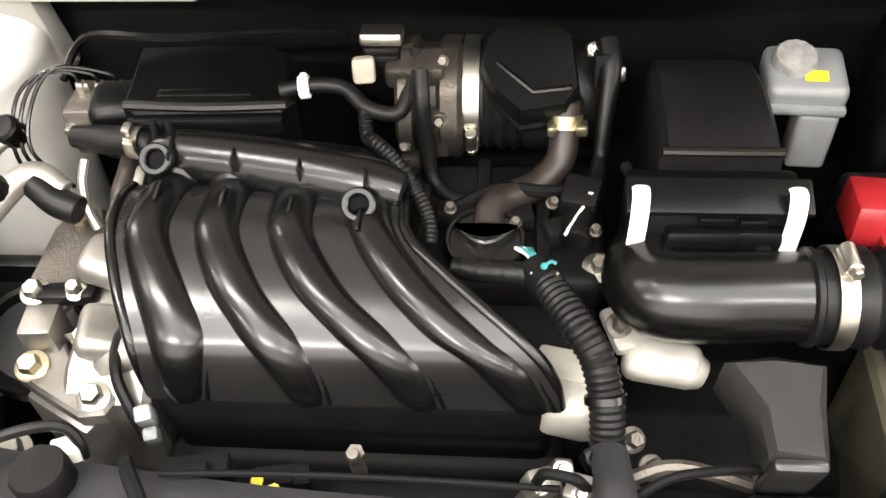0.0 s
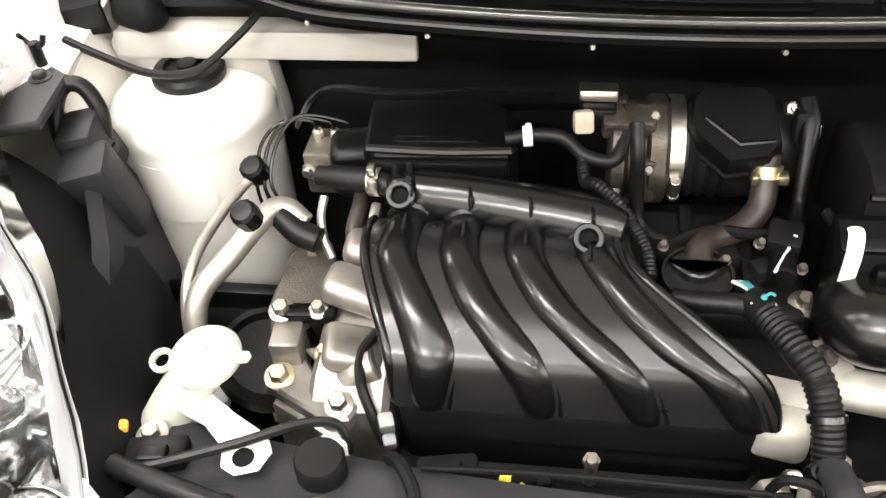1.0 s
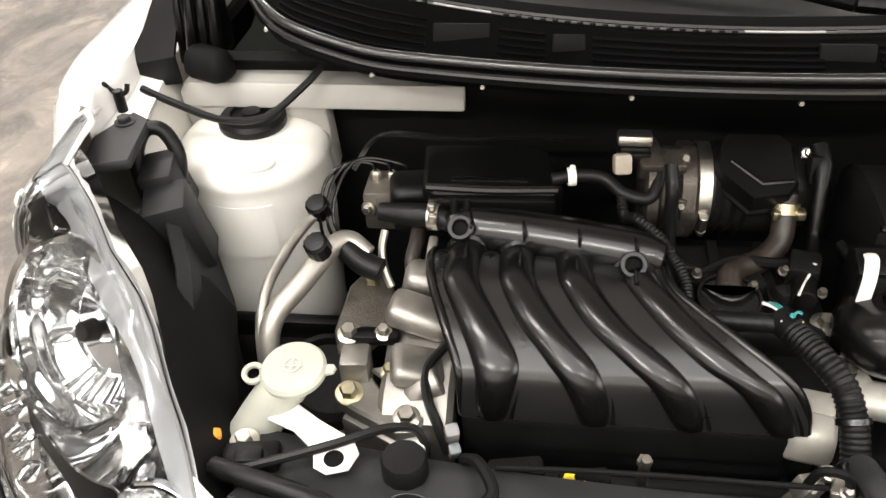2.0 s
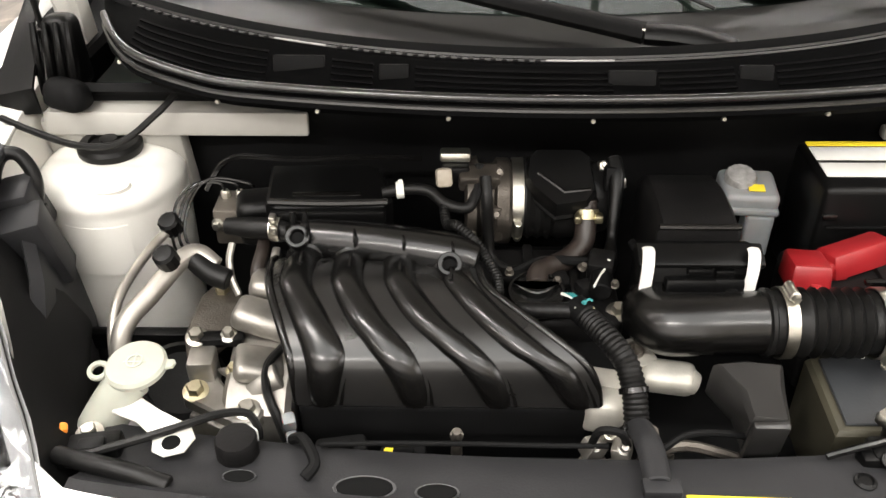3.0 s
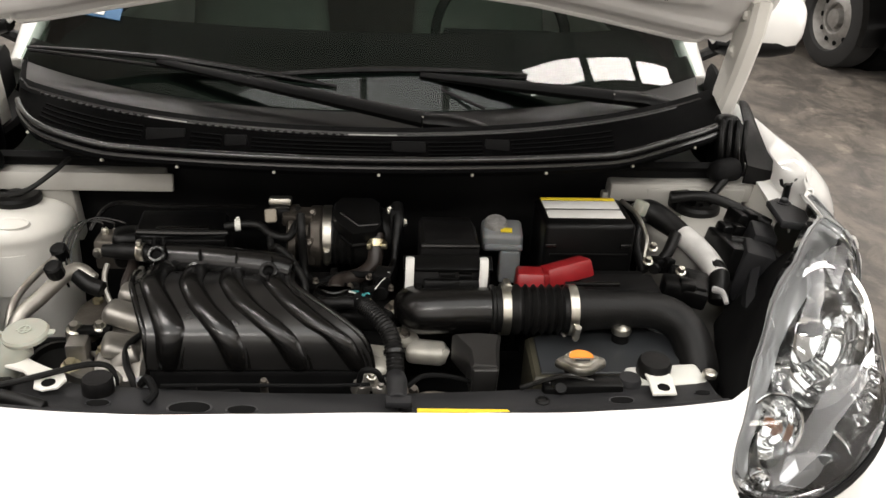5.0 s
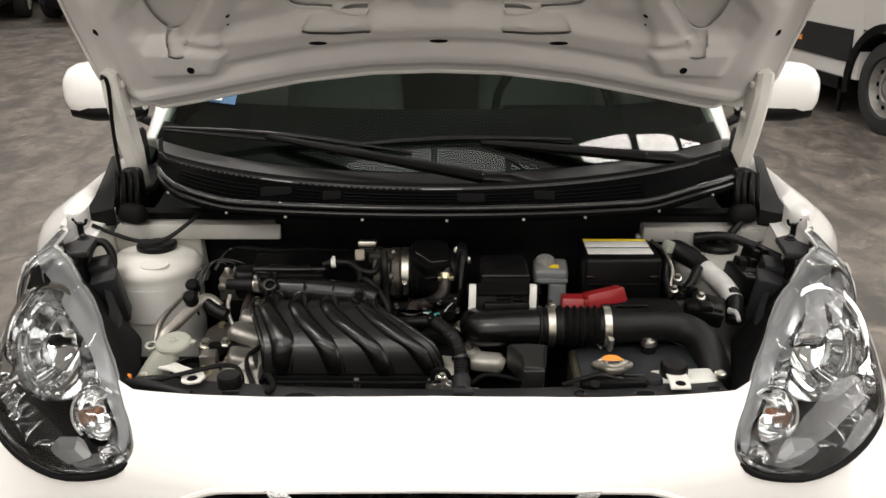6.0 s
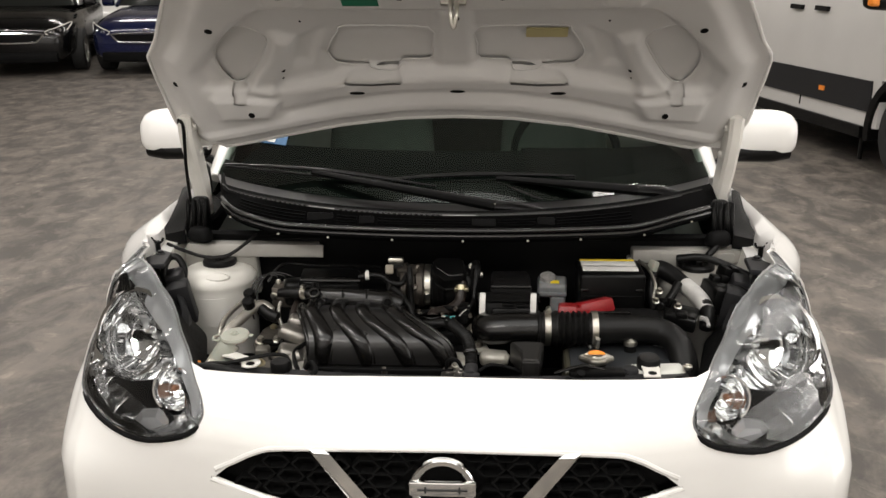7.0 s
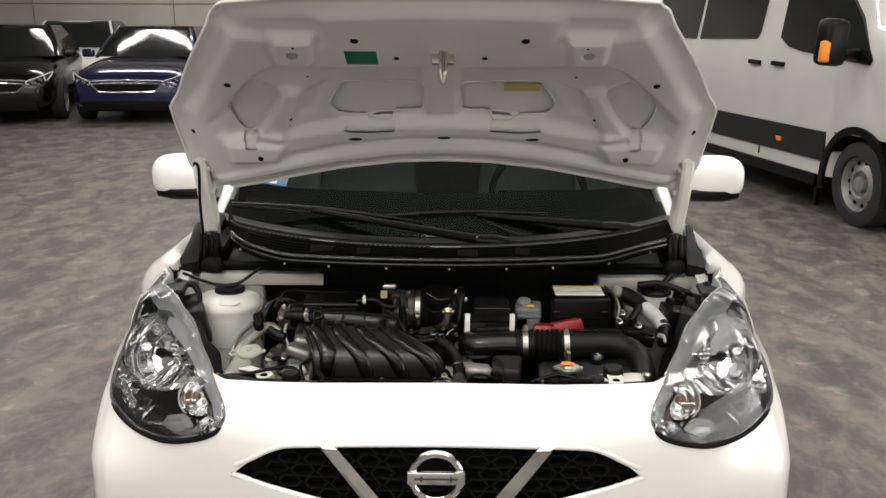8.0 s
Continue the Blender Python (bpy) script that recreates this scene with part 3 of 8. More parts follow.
stk = part("windscreen_sticker", bm, mat("blue_sticker", (0.04, 0.12, 0.24), (0.03, 0.09, 0.18), 0.4, bump=0), screen, "blue and white sticker inside the windscreen")
bm = B()
st = [screen_pt(u, v) + Vector((0, -0.003, 0.006)) for u, v in ((-0.850, 0.178), (-0.79, 0.178), (-0.79, 0.200), (-0.845, 0.200))]
add(bm, st + [p + Vector((0, 0.001, -0.0015)) for p in st], [(0, 1, 2, 3), (7, 6, 5, 4), (0, 4, 5, 1), (1, 5, 6, 2), (2, 6, 7, 3), (3, 7, 4, 0)])
part("print_bar", bm, LABEL, stk)

bm = B()
rows = []
for y, z, half in ((1.72, 1.478, 0.56), (1.85, 1.505, 0.585), (2.2, 1.525, 0.60), (2.7, 1.515, 0.60), (3.2, 1.475, 0.575), (3.5, 1.43, 0.55)):
    rows.append([Vector((half * t, y + (0.10 * t * t if y < 1.8 else 0), z - 0.04 * t * t - 0.02 * t**6)) for t in np.linspace(-1, 1, 21)])
grid(bm, rows)
thicken(bm, 0.02)
part("roof", bm, PAINT, car, recalc=True)
for s in (-1, 1):
    bm = B()
    tube(bm, [screen_pt(s * 1.0, 0.0) + Vector((s * 0.02, 0.06, -0.03)), screen_pt(s * 1.04, 0.35), screen_pt(s * 1.04, 0.7), screen_pt(s * 1.03, 1.0)], [0.028, 0.026, 0.026, 0.028], 12, 6)
    part("a_pillar", bm, PAINT, car)
    bm = B()
    side_rows = [[Vector((s * (0.705 + (0.585 - 0.705) * k), y + k * (0.72 if y < 1.3 else (-0.15 if y > 3.3 else 0)), 1.0 + 0.44 * k)) for y in (1.15, 1.6, 2.1, 2.6, 3.1, 3.55)] for k in np.linspace(0, 1, 6)]
    grid(bm, side_rows)
    thicken(bm, 0.004)
    part("side_window", bm, REAR_GLASS, car)
    for y in (2.12, 3.15):
        bm = B()
        tube(bm, [(s * 0.708, y, 1.0), (s * 0.65, y + 0.03, 1.22), (s * 0.588, y + 0.03, 1.44)], 0.03, 8, 3, flat=0.5)
        part("door_pillar", bm, BLACK_PLASTIC, car)
bm = B()
grid(bm, [[Vector((t * (0.66 - 0.10 * k), 3.80 - 0.30 * k - 0.06 * t * t, 1.0 + 0.43 * k)) for t in np.linspace(-1, 1, 13)] for k in np.linspace(0, 1, 6)])
thicken(bm, 0.005)
part("rear_window", bm, REAR_GLASS, car)

# cabin behind the glass
bm = B()
dash = []
for y, z in ((1.02, 0.96), (1.10, 1.055), (1.25, 1.075), (1.5, 1.07), (1.62, 1.03), (1.66, 0.92), (1.66, 0.6)):
    dash.append([Vector((0.66 * t, y + 0.12 * t * t, z)) for t in np.linspace(-1, 1, 15)])
grid(bm, dash)
part("dashboard", bm, DARK_CLOTH, car)
for s in (-1, 1):
    bm = B()
    rbox(bm, (s * 0.34, 2.22, 0.95), (0.46, 0.14, 0.60), 0.05, (-14, 0, 0), 3, top=(0.8, 0.8))
    rbox(bm, (s * 0.34, 2.32, 1.33), (0.24, 0.09, 0.17), 0.035, (-10, 0, 0), 3)
    rbox(bm, (s * 0.34, 1.98, 0.60), (0.48, 0.5, 0.16), 0.05, seg=3)
    part("seat", bm, SEAT_CLOTH, car, "grey fabric front seat")
bm = B()
rbox(bm, (0, 3.1, 0.85), (1.2, 0.16, 0.7), 0.05, (-15, 0, 0), 3)
part("rear_bench", bm, SEAT_CLOTH, car)
bm = B()
ring(bm, (0.34, 1.70, 1.02), (0, -0.9, 0.45), 0.185, 0.160, 0.025, 32)
rbox(bm, (0.34, 1.72, 1.01), (0.30, 0.03, 0.06), 0.01, (25, 0, 0))
part("steering_wheel", bm, DARK_CLOTH, car)

# mirrors
for s in (-1, 1):
    bm = B()
    rings_ = []
    for k, (x, sc) in enumerate(((0.765, 0.62), (0.785, 0.88), (0.83, 1.0), (0.89, 1.0), (0.925, 0.93), (0.948, 0.77), (0.961, 0.5), (0.966, 0.2))):
        rings_.append([Vector((s * (x - (0.012 if s < 0 else 0)), 1.33 + 0.045 * sc * math.cos(a) - 0.02 * k * 0.1, 1.150 + 0.068 * sc * math.sin(a) + (0.012 if math.sin(a) > 0 else 0))) for a in (2 * math.pi * j / 20 for j in range(20))])
    loft(bm, rings_)
    mir = part("door_mirror", bm, PAINT, car, "white door mirror with a black lower half")
    bm = B()
    rings_ = []
    for x, sc in ((0.77, 0.6), (0.80, 0.95), (0.90, 0.98), (0.95, 0.7)):
        rings_.append([Vector((s * (x - (0.012 if s < 0 else 0)), 1.33 + 0.049 * sc * math.cos(a), 1.108 + 0.032 * sc * math.sin(a))) for a in (2 * math.pi * j / 16 for j in range(16))])
    loft(bm, rings_)
    tube(bm, [(s * 0.80, 1.34, 1.095), (s * 0.745, 1.36, 1.06), (s * 0.70, 1.38, 1.03)], 0.022, 8, 4, flat=0.6)
    part("mirror_base", bm, BLACK_PLASTIC, mir)

# ---------------------------------------------------------------- headlights
def poly_dist(x, y, poly):
    best = 9.0
    for (x0, y0), (x1, y1) in zip(poly, poly[1:] + poly[:1]):
        dx, dy = x1 - x0, y1 - y0
        t = max(0, min(1, ((x - x0) * dx + (y - y0) * dy) / (dx * dx + dy * dy)))
        best = min(best, math.hypot(x - x0 - t * dx, y - y0 - t * dy))
    return -best if inside(x, y, poly) else best


FROST_CHROME = mat("frosted_chrome", (0.88, 0.88, 0.88), (0.82, 0.82, 0.82), 0.07, 1.0, bump=0)
LAMP_EDGE = mat("grey_lamp_edge", (0.16, 0.16, 0.16), (0.10, 0.10, 0.10), 0.4, bump=0)
SILVER_TRIM = mat("silver_lamp_trim", (0.76, 0.765, 0.77), (0.68, 0.685, 0.69), 0.15, 0.65, bump=0, scale=14)


def headlight(s, sheet):
    poly = light_poly if s > 0 else mirrored(light_poly)
    sheet.normal_update()
    inner_sheet = sheet.copy()
    lens = part("headlight", sheet, LENS, car, "clear headlight with chrome reflectors and amber indicator", recalc=False)
    rim_ = [Vector((x, nose_y(x, z), z)) for x, z in poly]
    bm = B()
    tube(bm, [p + Vector((0, -0.0008, 0)) for p in rim_], 0.0016, 8, 1, closed=True)
    part("gasket", bm, LAMP_EDGE, lens)
    # thick black seal under the lower rim
    low = [p for p in sorted(rim_, key=lambda p: abs(p.x)) if p.z < 0.815 and abs(p.x) < 0.785]
    bm = B()
    tube(bm, [p + Vector((0, -0.002, -0.003)) for p in low], [0.0025] + [0.0052] * (len(low) - 2) + [0.0025], 8, 1)
    part("lower_seal", bm, BLACK_MATT, lens)
    cx, cz = sum(p.x for p in rim_) / len(rim_), sum(p.z for p in rim_) / len(rim_)
    # pale inner wall along the rim of the lens
    bm = B()
    rings_ = [[Vector((cx + (p.x - cx) * k + s * sh, p.y + d, cz + (p.z - cz) * k - sh * 0.4)) for p in rim_] for k, d, sh in ((0.985, 0.003, 0), (0.955, 0.022, 0.006), (0.93, 0.05, 0.014))]
    loft(bm, rings_, False, False)
    part("rim_wall", bm, FROST_CHROME, lens)

    # chrome, silver and black shells behind the lens, with openings for the bowls
    def rounded(pts, n=3):
        return [(p.x, p.y) for p in closed_spline([(s * x, z, 0) for x, z in pts], n)]

    main = rounded(((0.691, 0.938), (0.722, 0.930), (0.755, 0.908), (0.777, 0.875), (0.770, 0.836), (0.724, 0.818), (0.669, 0.818), (0.618, 0.829), (0.580, 0.846), (0.574, 0.864), (0.613, 0.892), (0.650, 0.917)))
    ind = rounded(((0.550, 0.866), (0.572, 0.850), (0.576, 0.828), (0.561, 0.812), (0.530, 0.803), (0.505, 0.812), (0.514, 0.838)))
    trim = [(s * x, z) for x, z in ((0.735, 1.04), (0.724, 1.0), (0.706, 0.964), (0.680, 0.942), (0.640, 0.921), (0.600, 0.898), (0.560, 0.880), (0.532, 0.868), (0.500, 0.840), (0.482, 0.816), (0.42, 0.79), (0.42, 0.88), (0.56, 1.04))]
    mask = rounded(((0.586, 0.838), (0.625, 0.824), (0.680, 0.812), (0.735, 0.811), (0.715, 0.800), (0.660, 0.800), (0.615, 0.795), (0.567, 0.792), (0.585, 0.818)))
    for outline in (main, ind, trim, mask):
        cut(inner_sheet, outline, 0, 2, lambda c: True, 0.03)
    bmesh.ops.remove_doubles(inner_sheet, verts=inner_sheet.verts[:], dist=1e-5)
    for v in inner_sheet.verts:
        edge = abs(poly_dist(v.co.x, v.co.z, poly))
        v.co.y += 0.010 + 0.034 * smooth(0.0, 0.05, edge)
    split(inner_sheet, lambda c: inside(c.x, c.z, main) or inside(c.x, c.z, ind)).free()
    for name, outline, material in (("inner_trim", trim, SILVER_TRIM), ("dark_mask", mask, BLACK_PLASTIC), ("chrome_surround", None, FROST_CHROME)):
        piece = split(inner_sheet, lambda c: outline is None or inside(c.x, c.z, outline))
        part(name, piece, material, lens, recalc=False)
    inner_sheet.free()

    bm = B()
    tip = [(0.712, 0.988), (0.733, 0.976), (0.756, 0.938), (0.722, 0.944), (0.696, 0.962)]
    loft(bm, [[Vector((s * x, nose_y(s * x, z) + d, z)) for x, z in tip] for d in (0.016, 0.012)])
    part("tip_mask", bm, BLACK_PLASTIC, lens)

    def bowl(x, z, r, deep, back, name, seg=20, hole=None, axis=(0.50, -1, 0.58), cap=False, ringed=True):
        ax_ = Vector((s * axis[0], axis[1], axis[2])).normalized()
        at = Vector((s * x, nose_y(s * x, z) + back, z)) - ax_ * deep
        b2 = B()
        prof = [(r * k, deep * k * k) for k in (1.0, 0.94, 0.87)] + [(r * k, deep * (k * k - 0.05)) for k in (0.86, 0.78, 0.68, 0.57)] + [(r * k, deep * k * k * 0.8) for k in (0.56, 0.44, 0.30, 0.16, 0.06)]
        lathe(b2, at, ax_, prof, seg, False, True)
        o2 = part(name, b2, REFLECTOR, lens, sharp=30)
        if ringed:
            b2 = B()
            ring(b2, at + ax_ * (deep - 0.004), ax_, r * 1.10, r * 0.965, 0.010, 44)
            part("reflector_ring", b2, FROST_CHROME, o2)
        if hole:
            b2 = B()
            front_ = [Vector((px, nose_y(px, pz) + 0.044, pz)) for px, pz in hole]
            ring_pts = []
            for p in front_:
                q = p - (at + ax_ * deep)
                q -= ax_ * q.dot(ax_)
                ring_pts.append(at + ax_ * deep + q.normalized() * r * 1.07)
            loft(b2, [front_, ring_pts], False, False)
            part("bowl_skirt", b2, FROST_CHROME, o2)
        if cap:
            b2 = B()
            cyl(b2, at + ax_ * deep * 0.05, at + ax_ * deep * 0.62, 0.008, 0.008)
            cyl(b2, at + ax_ * deep * 0.60, at + ax_ * deep * 0.86, 0.0125, 0.0105)
            part("bulb_cap", b2, BLACK_PLASTIC, o2)
            for k in range(4):
                b2 = B()
                p_ = at + ax_ * deep * 0.38 + Vector((s * -0.034, -0.006, 0.030 - 0.0125 * k))
                rbox(b2, p_, (0.044 - 0.004 * k, 0.014, 0.0055), 0.002, (25, s * -8, s * -14))
                part("reflector_step", b2, REFLECTOR, o2)
            # fluted lower wall of the bowl
            down = (Vector((0, 0, -1)) - ax_ * Vector((0, 0, -1)).dot(ax_)).normalized()
            across = ax_.cross(down)
            for k in range(9):
                b2 = B()
                a = (k - 4) * 0.155 - s * 0.25
                q = down * math.cos(a) + across * math.sin(a)
                tube(b2, [at + q * r * 0.60 + ax_ * deep * 0.33, at + q * r * 0.74 + ax_ * deep * 0.53, at + q * r * 0.84 + ax_ * deep * 0.69], [0.0042, 0.0048, 0.0052], 8, 3)
                part("reflector_flute", b2, REFLECTOR, o2)
            # upright shield plate behind the bulb
            b2 = B()
            rbox(b2, at + ax_ * deep * 0.45 - down * 0.030, (0.030, 0.010, 0.036), 0.003, (18, 0, s * 20))
            part("bulb_shield", b2, SILVER_TRIM, o2)
        return o2

    bowl(0.686, 0.872, 0.094, 0.066, 0.064, "main_reflector", 44, main, cap=True)
    lamp_ = bowl(0.536, 0.836, 0.040, 0.030, 0.046, "indicator_reflector", 32, ind, (0.2, -1, 0.45))
    bowl(0.705, 0.786, 0.030, 0.018, 0.034, "lower_reflector", 24, None, (0.45, -1, 0.9), ringed=False)
    bowl(0.650, 0.775, 0.026, 0.015, 0.030, "lower_reflector", 24, None, (0.3, -1, 0.9), ringed=False)
    bowl(0.494, 0.802, 0.015, 0.010, 0.020, "side_reflector", 20, None, (0.1, -1, 0.2))
    bm = B()
    y = nose_y(s * 0.536, 0.836) + 0.060
    lathe(bm, (s * 0.535, y, 0.832), (s * 0.2, -1, 0.3), [(0.006, 0), (0.007, 0.008), (0.005, 0.014), (0.002, 0.016)], 16)
    part("amber_bulb", bm, AMBER, lamp_)
    # bright facets along the outer lower rim and in the lower corner
    for k in range(6):
        bm = B()
        x, z = 0.715 + 0.0125 * k, 0.783 + 0.0075 * k
        rbox(bm, (s * x, nose_y(s * x, z) + 0.022 + 0.004 * (k % 2), z), (0.013, 0.020, 0.012), 0.002, (25 - 14 * (k % 2), 0, s * (30 + 9 * k)), top=(0.6, 1))
        part("chrome_fin", bm, REFLECTOR, lens)
    bm = B()
    loft(bm, [[Vector((s * x, nose_y(s * x, z) + d, z)) for x, z in ((0.528, 0.792), (0.560, 0.806), (0.602, 0.792), (0.618, 0.772), (0.575, 0.768))] for d in (0.030, 0.022)] + [[Vector((s * x, nose_y(s * x, z) + 0.012, z)) for x, z in ((0.540, 0.788), (0.560, 0.797), (0.592, 0.787), (0.600, 0.774), (0.572, 0.771))]])
    part("corner_facet", bm, SILVER_TRIM, lens, sharp=20)
    # black back of the lamp, seen from inside the bay
    bm = B()
    rings_ = [[Vector((cx + (p.x - cx) * k + s * sh, p.y + 0.004 + (0.62 - p.y) * f, cz + (p.z - cz) * k - sh * 0.4)) for p in rim_] for k, f, sh in ((0.986, 0, 0), (0.95, 0.16, 0.014), (0.88, 0.5, 0.035), (0.70, 0.85, 0.045), (0.4, 1.0, 0.05))]
    loft(bm, rings_, False, True)
    part("lamp_back", bm, BLACK_MATT, lens)


headlight(1, lens_r)
headlight(-1, lens_l)

# ---------------------------------------------------------------- grille
bm = B()
add(bm, [Vector((x, nose_y(x, z) + 0.035, z)) for x, z in GRILLE_OUT], [tuple(range(len(GRILLE_OUT)))])
thicken(bm, -0.004)
grille = part("grille", bm, BLACK_MATT, car, "black honeycomb grille with chrome bars")
bm = B()
tube(bm, [Vector((x, nose_y(x, z) + 0.004, z)) for x, z in GRILLE_OUT], 0.0065, 8, 2, closed=True)
part("grille_frame", bm, PAINT, grille)
for row in range(-4, 3):
    for col in range(-9, 10):
        x, z = col * 0.056 + (0.028 if row % 2 else 0), 0.735 + row * 0.026
        if not inside(x, z, [(px * 0.93, 0.715 + (pz - 0.715) * 0.86) for px, pz in GRILLE_OUT]) or abs(x) < 0.075 and abs(z - 0.735) < 0.05:
            continue
        bm = B()
        y = nose_y(x, z)
        hexa = [(0.027 * math.cos(a), 0.0165 * math.sin(a)) for a in (math.pi / 3 * k for k in range(6))]
        o_, i_ = [Vector((x + a, y + 0.012, z + b)) for a, b in hexa], [Vector((x + a * 0.82, y + 0.012, z + b * 0.8)) for a, b in hexa]
        q_ = [p + Vector((0, 0.022, 0)) for p in i_]
        loft(bm, [[p + Vector((0, 0.022, 0)) for p in o_], o_, i_, q_], False, False)
        part("honeycomb_cell", bm, HOLE, grille)
for s in (-1, 1):
    bm = B()
    prof = [(s * 0.245, 0.797), (s * 0.216, 0.797), (s * 0.088, 0.655), (s * 0.086, 0.632), (s * 0.118, 0.632)]
    mz_ = sum(p[1] for p in prof) / 5
    rings_ = [[Vector((x, nose_y(x, z) - 0.002 + d, z)) for x, z in prof] for d in (0.03, 0.004, 0.0)]
    rings_.append([Vector((x - (0.012 if x * s > 0.15 and z < 0.79 or x * s > 0.1 else -0.006) * s, nose_y(x, z) - 0.008, z + (mz_ - z) * 0.06)) for x, z in prof])
    loft(bm, rings_)
    part("chrome_bar", bm, CHROME, grille, sharp=15)
bm = B()
ring(bm, (0, 0.112, 0.746), (0, -1, 0), 0.0575, 0.0440, 0.014, 48)
badge = part("badge", bm, CHROME, grille, "round chrome emblem with a plain bar")
bm = B()
rbox(bm, (0, 0.100, 0.748), (0.119, 0.016, 0.029), 0.004)
part("badge_bar", bm, CHROME, badge)
bm = B()
rbox(bm, (0, 0.0915, 0.748), (0.088, 0.003, 0.004), 0.001)
rbox(bm, (-0.030, 0.0915, 0.748), (0.004, 0.003, 0.013), 0.001)
rbox(bm, (0.030, 0.0915, 0.748), (0.004, 0.003, 0.013), 0.001)
part("badge_inlay", bm, INK, badge)

# ---------------------------------------------------------------- bonnet
PROFILE = [(0.95, 1.165), (0.87, 1.27), (0.81, 1.350), (0.72, 1.44), (0.633, 1.503), (0.534, 1.556), (0.45, 1.60), (0.36, 1.645), (0.30, 1.670), (0.25, 1.687), (0.20, 1.695)]
prof_line = spline([(0, y, z) for y, z in PROFILE], 16)
prof_run = np.r_[0, np.cumsum([(b - a).length for a, b in zip(prof_line, prof_line[1:])])]


def bonnet_pt(x, v, lift=0.0):
    y = float(np.interp(v, prof_run, [p.y for p in prof_line]))
    z = float(np.interp(v, prof_run, [p.z for p in prof_line]))
    y1, z1 = float(np.interp(v + 0.01, prof_run, [p.y for p in prof_line])), float(np.interp(v + 0.01, prof_run, [p.z for p in prof_line]))
    t = Vector((0, y1 - y, z1 - z))
    t = t.normalized() if t.length > 1e-6 else Vector((0, -0.9, 0.3)).normalized()
    n = Vector((0, -t.z, t.y))  # towards the engine
    if n.z > 0:
        n = -n
    return Vector((x, y, z)) + n * lift


def half_width(v):
    return float(np.interp(v, (0, 0.05, 0.105, 0.245, 0.32, 0.376, 0.451, 0.537, 0.62, 0.70, 0.77, 0.85), (0.652, 0.685, 0.702, 0.706, 0.701, 0.664, 0.629, 0.588, 0.546, 0.505, 0.468, 0.425)))


def rear_v(x):
    return float(np.interp(abs(x), (0, 0.132, 0.281, 0.435, 0.526, 0.60, 0.66), (0.126, 0.120, 0.096, 0.056, 0.030, 0.012, 0.0)))


def front_v(x):
    return 0.852 - 0.036 * (x / 0.42) ** 2


POCKET = [(-0.058, 0.41), (-0.232, 0.416), (-0.253, 0.398), (-0.287, 0.333), (-0.283, 0.306), (-0.265, 0.286), (-0.203, 0.282), (-0.189, 0.276), (-0.134, 0.276), (-0.119, 0.299), (-0.057, 0.303), (-0.05, 0.349)]
CORNER = [(-0.415, 0.371), (-0.439, 0.415), (-0.476, 0.425), (-0.523, 0.375), (-0.549, 0.311), (-0.535, 0.249), (-0.51, 0.233), (-0.477, 0.26)]
RIDGE = [(-0.357, 0.381), (-0.395, 0.404), (-0.424, 0.326), (-0.494, 0.222), (-0.427, 0.218), (-0.381, 0.305)]
DIMPLE = [(-0.283, 0.419), (-0.355, 0.374), (-0.38, 0.293), (-0.332, 0.293)]
RECESS = [(0.05, 0.543), (-0.256, 0.541), (-0.31, 0.546), (-0.395, 0.545), (-0.455, 0.49), (-0.546, 0.366), (-0.608, 0.285), (-0.600, 0.230), (-0.573, 0.214), (-0.482, 0.212), (-0.353, 0.232), (-0.239, 0.256), (-0.029, 0.269), (0.05, 0.269)]
EDGE_PAD = [(-0.42, 0.196), (-0.583, 0.202), (-0.572, 0.133), (-0.449, 0.141)]
STOP_PAD = [(-0.281, 0.685), (-0.300, 0.575), (-0.372, 0.575), (-0.366, 0.685)]


def relief(x, v):
    """Height of the stamped inner panel over its base sheet, towards the engine."""
    ax = -abs(x)
    d = poly_dist(ax, v, RECESS)
    h = -0.030 * smooth(0.006, -0.026, d) * (1 - 0.27 * smooth(0.33, 0.42, -ax))
    h -= 0.005 * smooth(0.018, 0.002, poly_dist(ax, v, POCKET))
    h -= 0.005 * smooth(0.018, 0.002, poly_dist(ax, v, CORNER))
    h += 0.017 * smooth(0.012, -0.010, poly_dist(ax, v, RIDGE))
    h -= 0.008 * smooth(0.010, -0.012, poly_dist(ax, v, DIMPLE))
    h += 0.008 * smooth(0.045, 0.030, -ax) * smooth(0.50, 0.46, v) * smooth(0.27, 0.31, v)
    h += 0.011 * smooth(0.008, -0.006, poly_dist(ax, v, EDGE_PAD))
    h += 0.012 * smooth(0.010, -0.006, poly_dist(ax, v, STOP_PAD))
    h -= 0.006 * smooth(0.016, 0.012, math.hypot(ax + 0.331, v - 0.628))
    h -= 0.016 * smooth(0.60, 0.64, v - 0.35 * max(0, abs(x) - 0.20)) * smooth(0.24, 0.28, abs(x)) * smooth(0.80, 0.74, v) * smooth(0.0, 0.02, poly_dist(ax, v, STOP_PAD))
    e = min(half_width(v) - abs(x), front_v(x) - v)
    h -= 0.024 * smooth(0.075, 0.022, e)
    k = v - rear_v(x)
    h -= 0.020 * smooth(0.045, 0.018, k)
    h += 0.006 * smooth(0.040, 0.048, k) * smooth(0.078, 0.066, k)
    h -= 0.006 * smooth(0.082, 0.090, k) * smooth(0.112, 0.100, k) * smooth(0.45, 0.40, abs(x))
    return h


